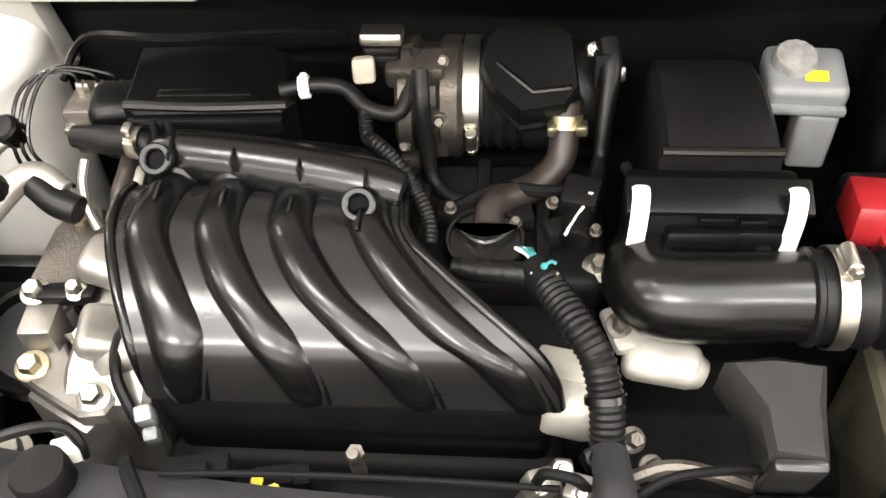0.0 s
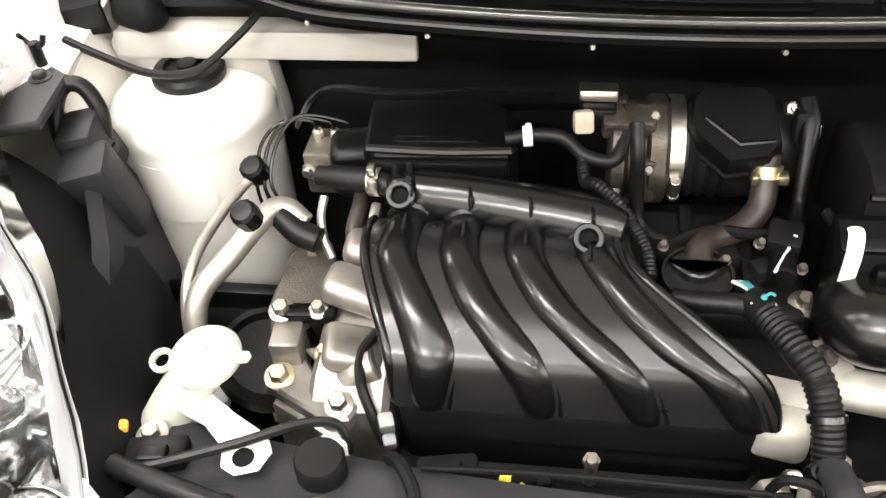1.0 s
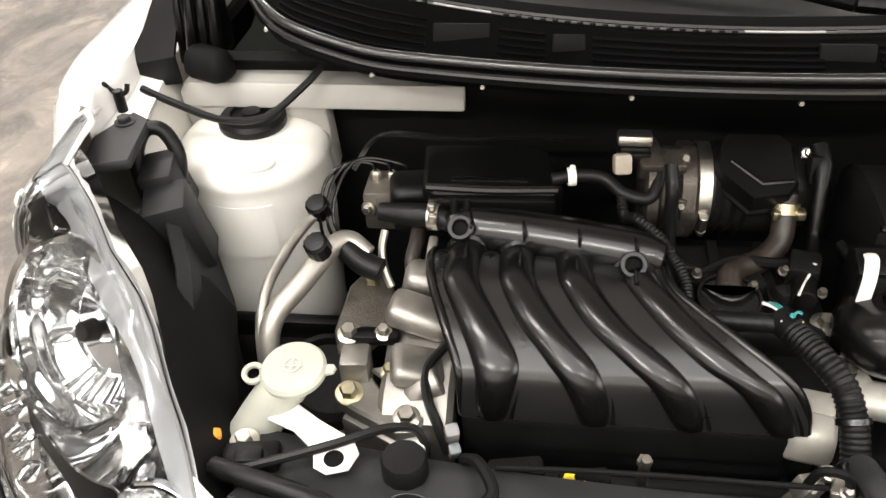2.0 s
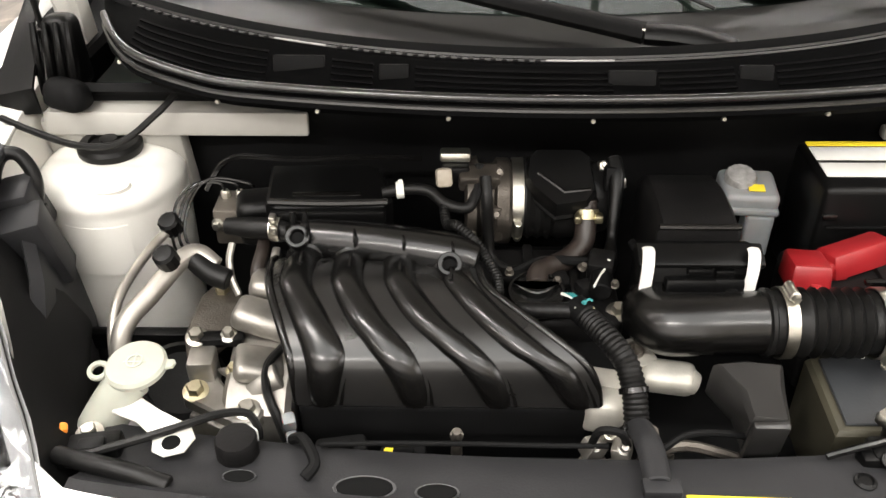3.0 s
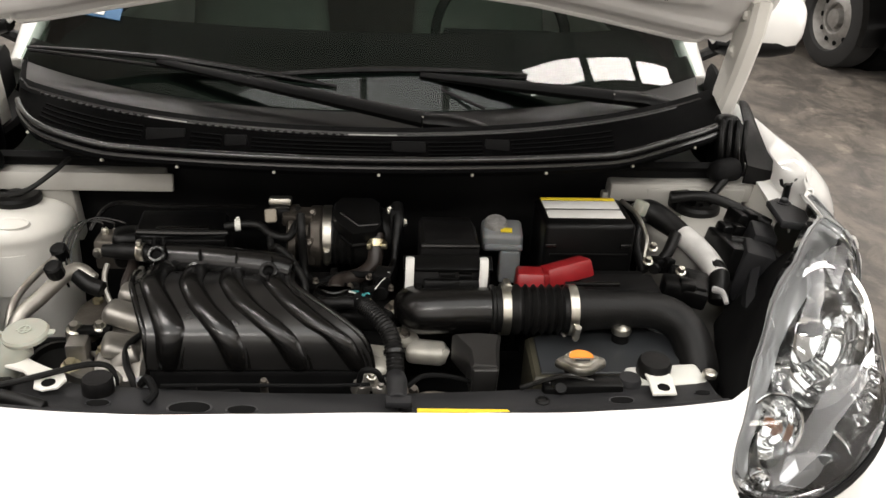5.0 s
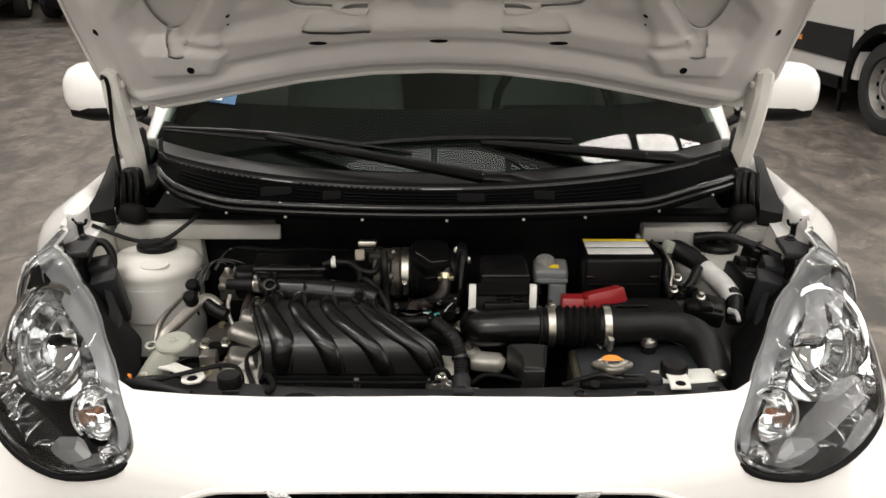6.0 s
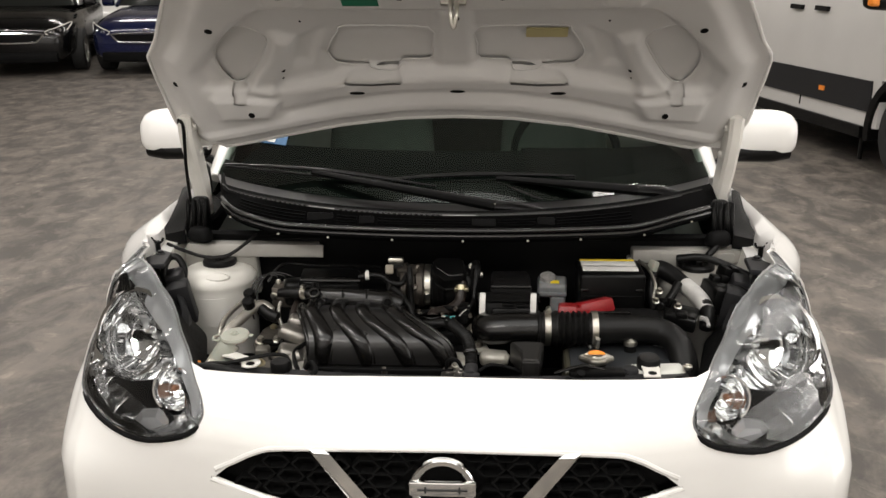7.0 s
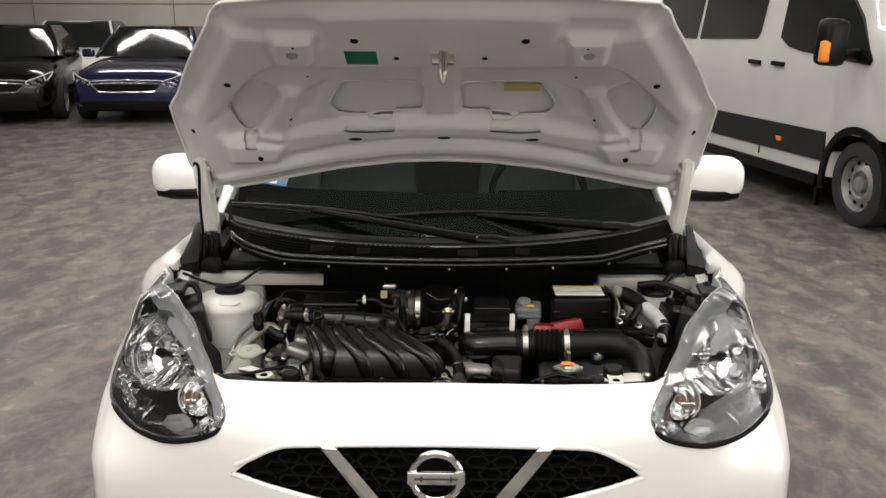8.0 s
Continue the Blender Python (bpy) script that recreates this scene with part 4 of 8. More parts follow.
NU, NV = 176, 112
bm = B()
rows = []
for j in range(NV + 1):
    row = []
    for i in range(NU + 1):
        u = -1 + 2 * i / NU
        k = j / NV
        v = 0.3
        for _ in range(4):
            x = u * half_width(v)
            v = rear_v(x) + (front_v(x) - rear_v(x)) * k
        row.append(bonnet_pt(x, v, relief(x, v)))
    rows.append(row)
grid(bm, rows)
pocket_edges, floors = [], []
for outline in (POCKET, CORNER):
    for s in (-1, 1):
        line = [(p.x, p.y) for p in closed_spline([(-s * x, v, 0) for x, v in outline], 3)]
        edge = [bonnet_pt(x, v, relief(x, v)) for x, v in line]
        flat_line = [(p.x, p.y) for p in edge]
        cut(bm, flat_line, 0, 1, lambda c: c.z > 1.3, 0.03)
        floors.append(split(bm, lambda c: c.z > 1.3 and inside(c.x, c.y, flat_line)))
        pocket_edges.append(edge)
hood = part("bonnet", bm, PAINT_HOOD, car, "open white bonnet with a stamped inner panel", sharp=60)
for edge, sheet in zip(pocket_edges, floors):
    mid = sum(edge, Vector()) / len(edge)
    for v_ in sheet.verts:
        v_.co = mid + (v_.co - mid) * 1.06 + Vector((0, 0.005, 0.009))
    part("pocket_floor", sheet, PAINT_HOOD, hood)
    bm = B()
    tube(bm, edge, 0.0022, 6, 1, closed=True)
    part("pocket_edge", bm, PAINT_HOOD, hood)
bm = B()
rows2 = []
for j in range(0, 33):
    row = []
    for i in range(0, 41):
        u, k, v = -1 + 2 * i / 40, j / 32, 0.3
        for _ in range(4):
            x = u * half_width(v)
            v = rear_v(x) + (front_v(x) - rear_v(x)) * k
        edge = min(1 - abs(u), k, 1 - k)
        row.append(bonnet_pt(x * 1.006, v, -0.030 - 0.022 * smooth(0, 0.15, edge)))
    rows2.append(row)
grid(bm, rows2)
part("outer_panel", bm, PAINT, hood, sharp=60)
bm = B()
rim_in = rows[0] + [r[-1] for r in rows[1:]] + rows[-1][::-1][1:] + [r[0] for r in rows[::-1]][1:-1]
tube(bm, rim_in[::3], 0.0045, 8, 1, closed=True)
part("hem_edge", bm, PAINT, hood)


def bonnet_disc(name, x, v, rx, rv, material, lift=0.0012, label="", n=16, square=False):
    b2 = B()
    h = relief(x, v) + lift
    if square:
        shape = [(-1, -1), (1, -1), (1, 1), (-1, 1)]
    else:
        shape = [(math.cos(a), math.sin(a)) for a in (2 * math.pi * k / n for k in range(n))]
    rings_ = [[bonnet_pt(x + a * rx, v + b * rv, relief(x + a * rx, v + b * rv) * 0.5 + h * 0.5 + d) for a, b in shape] for d in (-0.004, 0.0, 0.0006)]
    loft(b2, rings_)
    return part(name, b2, material, hood, label)


for x, v, r in ((0.186, 0.680, 0.0095), (0.520, 0.450, 0.0085), (0.660, 0.236, 0.007), (0.492, 0.158, 0.0075), (0.100, 0.595, 0.006), (0.394, 0.286, 0.004), (0.322, 0.668, 0.003), (0.402, 0.252, 0.0025), (0.328, 0.440, 0.0025)):
    for s in (-1, 1):
        bonnet_disc("panel_hole", s * x, v, r, r * 1.1, HOLE)
bonnet_disc("panel_hole", -0.193, 0.517, 0.0085, 0.009, HOLE)
bonnet_disc("panel_hole", 0.006, 0.462, 0.0075, 0.008, HOLE)
for x in (-0.231, 0.004, 0.237):
    bonnet_disc("panel_slot", x, 0.222 if x else 0.240, 0.018, 0.0045, HOLE)
for s in (-1, 1):
    bonnet_disc("bump_stop", s * 0.331, 0.628, 0.013, 0.020, mat("grey_rubber", (0.35, 0.35, 0.34), None, 0.7, bump=0), 0.003)
bonnet_disc("green_label", -0.179, 0.598, 0.036, 0.032, GREEN, 0.0015, "dark green paper label", square=True)
bonnet_disc("yellow_label", 0.201, 0.388, 0.045, 0.014, mat("faded_yellow_label", (0.46, 0.40, 0.19), (0.40, 0.35, 0.19), 0.5, bump=0), 0.0015, "faded yellow warning label", square=True)
bm = B()
p0 = bonnet_pt(0.006, 0.61, relief(0.006, 0.61))
rbox(bm, p0 + Vector((0, -0.006, -0.006)), (0.05, 0.03, 0.012), 0.003, (60, 0, 0))
tube(bm, [p0 + Vector((-0.004, -0.01, 0.02)), p0 + Vector((-0.004, -0.05, -0.03)), p0 + Vector((0.002, -0.055, -0.058)), p0 + Vector((0.007, -0.05, -0.03)), p0 + Vector((0.007, -0.01, 0.015))], 0.0042, 8, 6)
part("latch_striker", bm, STEEL, hood, "bright metal latch striker")
for s in (-1, 1):
    bm = B()
    m_ = Matrix(((0, 0, 1, s * 0.668 - 0.017), (1, 0, 0, 0), (0, 1, 0, 0), (0, 0, 0, 1)))
    outl = [(y, z) for y, z in ((0.862, 1.278), (0.905, 1.285), (0.945, 1.20), (0.985, 1.10), (1.0, 1.0), (0.945, 0.985), (0.94, 1.06), (0.90, 1.14), (0.868, 1.22))]
    prism(bm, outl, 0.034, m_, 0.008)
    hexbolt(bm, (s * 0.652, 0.890, 1.25), (-s, 0, 0), 0.008, 0.006)
    hexbolt(bm, (s * 0.652, 0.925, 1.18), (-s, 0, 0), 0.008, 0.006)
    part("hinge", bm, PAINT_IN, hood)
bm = B()
tube(bm, [(-0.682, 0.872, 1.262), (-0.676, 0.860, 1.270), (-0.668, 0.862, 1.250), (-0.672, 0.868, 1.15), (-0.668, 0.872, 1.02), (-0.664, 0.868, 0.96)], 0.0042, 8, 6)
tube(bm, [(-0.671, 0.868, 1.06), (-0.668, 0.872, 0.97)], 0.010, 8)
part("prop_rod", bm, BLACK_PLASTIC, hood)

# ---------------------------------------------------------------- engine bay structure
bm = B()
grid(bm, [[Vector((x, y + 0.02 * math.sin(x * 21) * k, z)) for x in np.linspace(-0.66, 0.66, 25)] for y, z, k in ((0.845, 0.30, 0), (0.86, 0.55, 0.4), (0.865, 0.75, 0.5), (0.86, 0.90, 0.5), (0.852, 0.955, 0.2), (0.850, 0.985, 0), (0.835, 1.0, 0))])
thicken(bm, -0.012)
part("firewall", bm, BLACK_MATT, car, "black insulated bulkhead")
# flanges below the scuttle, their shade painted in with the darker paint copy
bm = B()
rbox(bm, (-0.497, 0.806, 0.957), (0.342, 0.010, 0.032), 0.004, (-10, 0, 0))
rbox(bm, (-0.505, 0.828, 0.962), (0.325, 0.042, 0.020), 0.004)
part("body_seam_panel", bm, SHADED_PAINT, car, "off-white painted flange in front of the bulkhead, its shade painted in")
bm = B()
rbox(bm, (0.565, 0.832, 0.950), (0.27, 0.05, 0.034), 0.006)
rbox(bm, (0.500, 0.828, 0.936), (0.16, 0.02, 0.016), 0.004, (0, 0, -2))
part("body_seam_panel", bm, SHADED_PAINT, car, "off-white painted flange in front of the bulkhead, its shade painted in")
for s in (-1, 1):
    # inner wing between strut tower, bulkhead and fender
    bm = B()
    rows = []
    for y, x0, x1, z0, z1 in ((0.69, 0.635, 0.682, 0.50, 0.95), (0.80, 0.64, 0.69, 0.55, 0.975), (0.90, 0.645, 0.70, 0.60, 0.982), (1.00, 0.65, 0.71, 0.7, 0.985)):
        rows.append([Vector((s * (x0 + (x1 - x0) * t**1.5), y, z0 + (z1 - z0) * t)) for t in np.linspace(0, 1, 9)] + [Vector((s * (x1 + 0.025), y, z1 + 0.006)), Vector((s * (x1 + 0.03), y, z1 - 0.02))])
    grid(bm, rows)
    thicken(bm, 0.003)
    part("inner_wing", bm, PAINT_IN, car)
    # gusset greyed the same way, with the shade in its colour
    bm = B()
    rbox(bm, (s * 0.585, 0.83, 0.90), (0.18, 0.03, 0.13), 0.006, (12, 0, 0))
    part("wing_gusset", bm, SHADED_PAINT, car)
    # white top of the fender between its outer edge and the black corner trim
    bm = B()
    rows = []
    for y in np.linspace(0.66, 1.26, 22):
        hit = SKIN.ray_cast(Vector((s * 2, y, 1.012)), Vector((-s, 0, 0)))[0]
        xo = abs(hit.x) - 0.002 if hit else 0.75
        xi = 0.716 + 0.036 * smooth(0.78, 1.0, y)
        rows.append([Vector((s * xo, y, 1.010)), Vector((s * (xo - 0.010), y, 1.0195)), Vector((s * (xo * 0.6 + xi * 0.4), y, 1.021)), Vector((s * (xi + 0.006), y, 1.010)), Vector((s * xi, y, 0.998)), Vector((s * (xi - 0.002), y, 0.95))])
    grid(bm, rows)
    thicken(bm, 0.002)
    part("fender_flange", bm, PAINT, car)
    # strut tower
    bm = B()
    cx, cy = s * 0.588, 0.787
    prof = [(0.086, 0.42), (0.088, 0.60), (0.090, 0.72), (0.092, 0.80), (0.0935, 0.875), (0.0925, 0.882), (0.0945, 0.888), (0.0935, 0.897), (0.088, 0.907), (0.078, 0.916), (0.064, 0.922), (0.050, 0.9255), (0.040, 0.929)]
    rings_ = []
    for r, z in prof:
        ry_ = 1.0
        rings_.append([Vector((cx + r * math.cos(a), cy + (0.0 if z > 0.8 else -0.012 * (0.8 - z) / 0.4) + r * math.sin(a) * ry_, z)) for a in (2 * math.pi * k / 40 for k in range(40))])
    loft(bm, rings_)
    # the right tower takes the darker copy, for its dirt and its shade
    tower = part("strut_tower", bm, PAINT_IN if s < 0 else SHADED_PAINT, car, "off-white painted suspension tower with black rubber cap" if s < 0 else "dusty off-white suspension tower, greyed for shade, with black rubber cap")
    bm = B()
    lathe(bm, (cx - s * 0.006, cy, 0.926), (0, 0, 1), [(0.039, 0), (0.041, 0.004), (0.041, 0.011), (0.037, 0.016), (0.026, 0.018), (0.025, 0.013), (0.012, 0.012), (0.011, 0.020), (0.004, 0.021)], 30)
    part("rubber_cap", bm, RUBBER, tower)
    bm = B()
    if s < 0:
        rings_ = []
        for r, ang0, ang1, z0, z1 in ((0.0942, -1.98, -1.12, 0.797, 0.868),):
            vs = [[Vector((cx + (r + d) * math.cos(a), cy + (r + d) * math.sin(a), z)) for a in np.linspace(ang0, ang1, 10)] for z, d in ((z0 - 0.004, -0.004), (z0, 0.0022), (z1, -0.0005), (z1 + 0.004, -0.006))]
            grid(bm, vs)
        part("stamped_panel", bm, PAINT_IN, tower)
        bm = B()
        m_ = pose(cx + 0.020, cy - 0.070, 0.9165, 24, 0, 8)
        rings_ = [[m_ @ Vector((0.026 * k * math.cos(a), 0.012 * k * math.sin(a), d)) for a in (2 * math.pi * j / 24 for j in range(24))] for k, d in ((1.15, -0.003), (1.08, 0.0022), (1.0, 0.002), (0.9, -0.0005), (0.3, -0.0008))]
        loft(bm, rings_)
        part("stamped_oval", bm, PAINT_IN, tower)
    else:
        hexbolt(bm, (cx - 0.05, cy - 0.03, 0.918), (0, 0, 1), 0.008, 0.01)
        part("tower_nut", bm, STEEL, tower)
    # fender rail bracket with its clip, dark corner trim by the hinge
    bm = B()
    poly = [(0.660, 0.640), (0.676, 0.622), (0.705, 0.655), (0.738, 0.69), (0.742, 0.80), (0.690, 0.812), (0.676, 0.722)]
    prism(bm, [(s * x, y) for x, y in poly], 0.004, pose(0, 0, 0.974), 0.001)
    part("wing_rail", bm, PAINT, car)
    bm = B()
    cyl(bm, (s * 0.708, 0.725, 0.976), (s * 0.708, 0.725, 1.004), 0.006, seg=10)
    for d in (-1, 1):
        tube(bm, [(s * 0.708, 0.725, 0.998), (s * (0.708 + d * 0.012), 0.725 + d * 0.004, 1.004), (s * (0.708 + d * 0.014), 0.725, 1.012)], 0.003, 6, 3)
    part("trim_clip", bm, BLACK_PLASTIC, car)
    bm = B()
    poly = [(0.64, 0.90), (0.715, 0.885), (0.755, 0.96), (0.765, 1.10), (0.72, 1.20), (0.65, 1.10), (0.635, 0.98)]
    prism(bm, [(s * x, y) for x, y in poly], 0.05, pose(0, 0, 0.955), 0.008)
    fin_ = [(0.645, 0.885, 0.985), (0.652, 0.91, 1.030), (0.668, 0.95, 1.055), (0.69, 1.02, 1.072), (0.712, 1.10, 1.082), (0.728, 1.20, 1.09)]
    loft(bm, [[Vector((s * (x - 0.014), y, 0.955)), Vector((s * (x - 0.010), y, z_ - 0.012)), Vector((s * (x - 0.003), y, z_)), Vector((s * (x + 0.010), y + 0.006, z_ - 0.006)), Vector((s * (x + 0.022), y + 0.01, 0.955))] for x, y, z_ in fin_])
    part("corner_trim", bm, BLACK_MATT, car)
    # black plastic gusset between the scuttle and the fender's edge
    bm = B()
    gusset = (((0.664, 0.800, 0.975), (0.700, 0.803, 0.970), (0.733, 0.806, 0.965)), ((0.666, 0.800, 1.008), (0.700, 0.802, 1.000), (0.732, 0.806, 0.994)), ((0.670, 0.835, 1.030), (0.698, 0.838, 1.025), (0.717, 0.842, 1.020)), ((0.677, 0.870, 1.062), (0.692, 0.872, 1.060), (0.705, 0.876, 1.055)), ((0.690, 0.940, 1.085), (0.700, 0.942, 1.084), (0.713, 0.950, 1.076)))
    grid(bm, [[Vector((s * x, y, z)) for x, y, z in row] for row in gusset])
    thicken(bm, 0.004)
    part("corner_gusset", bm, BLACK_PLASTIC, car)
    # fluted rubber boot round the hinge at the scuttle's end
    bm = B()
    rbox(bm, (s * 0.646, 0.868, 1.030), (0.050, 0.060, 0.095), 0.012, (-10, 0, 0), 3, top=(0.75, 0.7))
    boot = part("hinge_boot", bm, BLACK_PLASTIC, car)
    for k in range(4):
        bm = B()
        x = 0.624 + 0.0145 * k
        tube(bm, [(s * (x + 0.004), 0.832, 0.985), (s * x, 0.832, 1.03), (s * x, 0.838, 1.055), (s * (x + 0.003), 0.850, 1.074)], [0.004, 0.0055, 0.005, 0.004], 8, 4)
        part("boot_flute", bm, BLACK_PLASTIC, boot)
    bm = B()
    rbox(bm, (s * 0.632, 0.812, 0.996), (0.068, 0.046, 0.040), 0.016, (0, 0, s * 24), 3, top=(0.85, 0.7))
    part("scuttle_end", bm, BLACK_MATT, car)
    # headlight bracket on the rail
    bm = B()
    prism(bm, [(s * x, y) for x, y in ((0.655, 0.615), (0.70, 0.60), (0.715, 0.66), (0.69, 0.715), (0.665, 0.70))], 0.012, pose(0, 0, 0.972), 0.003)
    hexbolt(bm, (s * 0.69, 0.69, 0.984), (0, 0, 1), 0.008, 0.006)
    part("lamp_bracket", bm, GREY_PLASTIC, car)
    # black splash shield between lamp and tower
    bm = B()
    rows = []
    for y, x0, x1, z0, z1 in ((0.40, 0.515, 0.57, 0.60, 0.845), (0.48, 0.535, 0.61, 0.60, 0.875), (0.56, 0.56, 0.64, 0.62, 0.91), (0.64, 0.60, 0.665, 0.66, 0.93), (0.70, 0.625, 0.675, 0.72, 0.945)):
        rows.append([Vector((s * x0, y, z0)), Vector((s * (x0 + 0.012), y, z0 + (z1 - z0) * 0.6)), Vector((s * (x0 + 0.03), y - 0.01, z1 - 0.02)), Vector((s * (x0 + 0.042), y - 0.012, z1 - 0.012))])
    grid(bm, rows)
    thicken(bm, 0.004)
    for px, py, pz, sx, sy, sz, tz in ((0.628, 0.632, 0.885, 0.05, 0.05, 0.10, 14), (0.648, 0.668, 0.915, 0.04, 0.05, 0.07, 8)):
        rbox(bm, (s * px, py, pz), (sx, sy, sz), 0.006, (8, s * 10, s * -tz))
    part("splash_shield", bm, GREY_PLASTIC, car)
# black loop hose and cable by the towers
bm = B()
tube(bm, [(-0.672, 0.66, 0.90), (-0.680, 0.672, 0.945), (-0.672, 0.69, 0.972), (-0.652, 0.695, 0.972), (-0.636, 0.685, 0.945), (-0.640, 0.672, 0.905)], 0.0085, 10, 6)
part("loop_hose", bm, RUBBER, car)
bm = B()
tube(bm, [(-0.70, 0.765, 0.985), (-0.66, 0.755, 0.972), (-0.60, 0.74, 0.960), (-0.55, 0.745, 0.962), (-0.51, 0.775, 0.985), (-0.49, 0.80, 1.0)], 0.0045, 8, 6)
part("release_cable", bm, RUBBER, car)
bm = B()
rbox(bm, (-0.655, 0.655, 0.885), (0.04, 0.05, 0.07), 0.008, (0, 10, 20))
rbox(bm, (-0.635, 0.665, 0.90), (0.02, 0.03, 0.035), 0.004)
part("lamp_connector", bm, BLACK_PLASTIC, car)

# radiator support across the front
bm = B()
rows = []
for x in np.linspace(-0.475, 0.475, 41):
    bow = 0.045 * (x / 0.5) ** 2
    up = 0.006 * math.sin(x * 40)
    rows.append([Vector((x, y + bow, z)) for y, z in ((0.205, 0.60), (0.215, 0.80), (0.228, 0.845), (0.247, 0.868), (0.260, 0.868), (0.275, 0.856), (0.300, 0.849), (0.335, 0.846 + up * 0.3), (0.352, 0.840), (0.358, 0.80), (0.360, 0.62))])
grid(bm, rows)
thicken(bm, 0.003)
RIM_EDGE = mat("pale_grey_edge", (0.06, 0.06, 0.062), (0.035, 0.035, 0.036), 0.4, scale=30, bump=0.05)
support = part("radiator_support", bm, GREY_PLASTIC, car, "dark grey plastic panel over the radiator")
for x, r in ((-0.215, 0.020), (-0.15, 0.014), (-0.33, 0.011), (0.34, 0.012), (0.455, 0.008)):
    bm = B()
    m_ = pose(x, 0.30 + 0.045 * (x / 0.5) ** 2, 0.852)
    rings_ = [[m_ @ Vector((r * k * 1.3 * math.cos(a), r * k * 0.62 * math.sin(a), d)) for a in (2 * math.pi * j / 18 for j in range(18))] for k, d in ((1.12, -0.002), (1.1, 0.0025), (1.0, 0.002), (0.96, -0.0015))]
    loft(bm, rings_, False, False)
    part("hole_rim", bm, RIM_EDGE, support)
    bm = B()
    rings_ = [[m_ @ Vector((r * 1.28 * math.cos(a), r * 0.6 * math.sin(a), d)) for a in (2 * math.pi * j / 18 for j in range(18))] for d in (0.0, 0.0028)]
    loft(bm, rings_)
    part("hole", bm, HOLE, support)
for x, y, z in ((-0.405, 0.325, 0.86), (0.055, 0.318, 0.86), (0.475, 0.383, 0.868), (0.235, 0.335, 0.857), (-0.49, 0.345, 0.865)):
    bm = B()
    lathe(bm, (x, y - 0.012, z - 0.010), (0, 0, 1), [(0.010, 0), (0.010, 0.006), (0.007, 0.008), (0.006, 0.006), (0.002, 0.006)], 16)
    part("push_clip", bm, BLACK_PLASTIC if x < 0.4 else STEEL, support)
bm = B()
prism(bm, [(0.070, 0.296), (0.190, 0.293), (0.186, 0.301), (0.070, 0.304)], 0.0015, pose(0, 0, 0.8535), 0.0004)
part("yellow_strip", bm, YELLOW, support, "bright yellow strip label")
bm = B()
prism(bm, [(0.070, 0.280), (0.120, 0.279), (0.116, 0.293), (0.070, 0.294)], 0.0012, pose(0, 0, 0.8545), 0.0004)
part("grey_strip", bm, GREY_TAPE, support)

# scuttle, seal and wipers
SEAL_RUBBER = mat("glossy_seal_rubber", (0.012, 0.012, 0.012), (0.008, 0.008, 0.008), 0.24, scale=30, fine=300, bump=0.02, rvar=0.04, spec=0.7)
SCUTTLE = mat("scuttle_plastic", (0.0030, 0.0030, 0.0032), (0.002, 0.002, 0.002), 0.65, scale=14, fine=500, bump=0.15, rvar=0.1, spec=0.02)
def scuttle(x, k):
    """Points from the seal (k 0) up to the foot of the windscreen (k 1)."""
    a = abs(x)
    y0 = 0.708 + 0.25 * a * a + (11.0 if x < 0 else 3.0) * max(0.0, a - 0.5) ** 2
    y1 = max(ledge_y(a) - 0.002, y0 + 0.018)
    z0, z1 = 1.030 + 0.026 * smooth(0.40, 0.57, a), 1.059 + 0.06 * a * a
    return Vector((x, y0 + (y1 - y0) * k - 0.004 * math.sin(math.pi * k), z0 + (z1 - z0) * k))


bm = B()
ks = (0, 0.05, 0.12, 0.2, 0.5, 0.8, 0.9, 1.0)
rows = [[scuttle(x, k) + Vector((0, 0.006 if 0.15 < k < 0.85 else 0, 0)) for x in np.linspace(-0.65, 0.65, 61)] for k in ks]
rows.append([p + Vector((0, 0.03, 0.004)) for p in rows[-1]])
grid(bm, rows)
thicken(bm, 0.003)
cowl = part("scuttle_panel", bm, SCUTTLE, car, "black plastic scuttle panel with air slots")
for c0, c1 in ((-0.54, -0.365), (-0.285, -0.235), (-0.185, -0.035), (-0.035, 0.045), (0.10, 0.19), (0.24, 0.42)):
    for j in range(5):
        bm = B()
        k = 0.24 + 0.125 * j
        loft(bm, [[scuttle(x, k) + Vector((0, d, e)) for d, e in ((0.006, -0.003), (0.0005, -0.001), (0.0005, 0.0008), (0.006, 0.001))] for x in np.linspace(c0, c1, 10)])
        part("air_slat", bm, SCUTTLE, cowl)
for x, w_ in ((-0.325, 0.062), (-0.21, 0.035), (0.068, 0.055), (0.215, 0.04)):
    bm = B()
    rbox(bm, scuttle(x, 0.62) + Vector((0, 0.001, 0)), (w_, 0.008, 0.020), 0.002, (-20, 0, 0))
    part("scuttle_clip", bm, BLACK_MATT, cowl)
DOT = mat("grey_border_line", (0.045, 0.045, 0.045), (0.03, 0.03, 0.03), 0.5, bump=0)
# thin paler stretches along the front edge of the scuttle ledge, and its dotted border
for x0_, x1_, mt in ((-0.36, -0.295, GREY_TAPE), (-0.03, 0.05, GREY_TAPE), (0.06, 0.20, DOT)):
    bm = B()
    tube(bm, [Vector((x, ledge_y(x) - 0.003, 1.060 + 0.06 * x * x)) for x in np.linspace(x0_, x1_, 6)], 0.0012, 6, 2)
    part("pale_edge_piece", bm, mt, cowl)
bm = B()
tube(bm, [Vector((x, ledge_y(x) - 0.0025, 1.059 + 0.06 * x * x)) for x in np.linspace(-0.56, 0.56, 29)], 0.0016, 6, 2)
part("ledge_edge", bm, DOT, cowl)
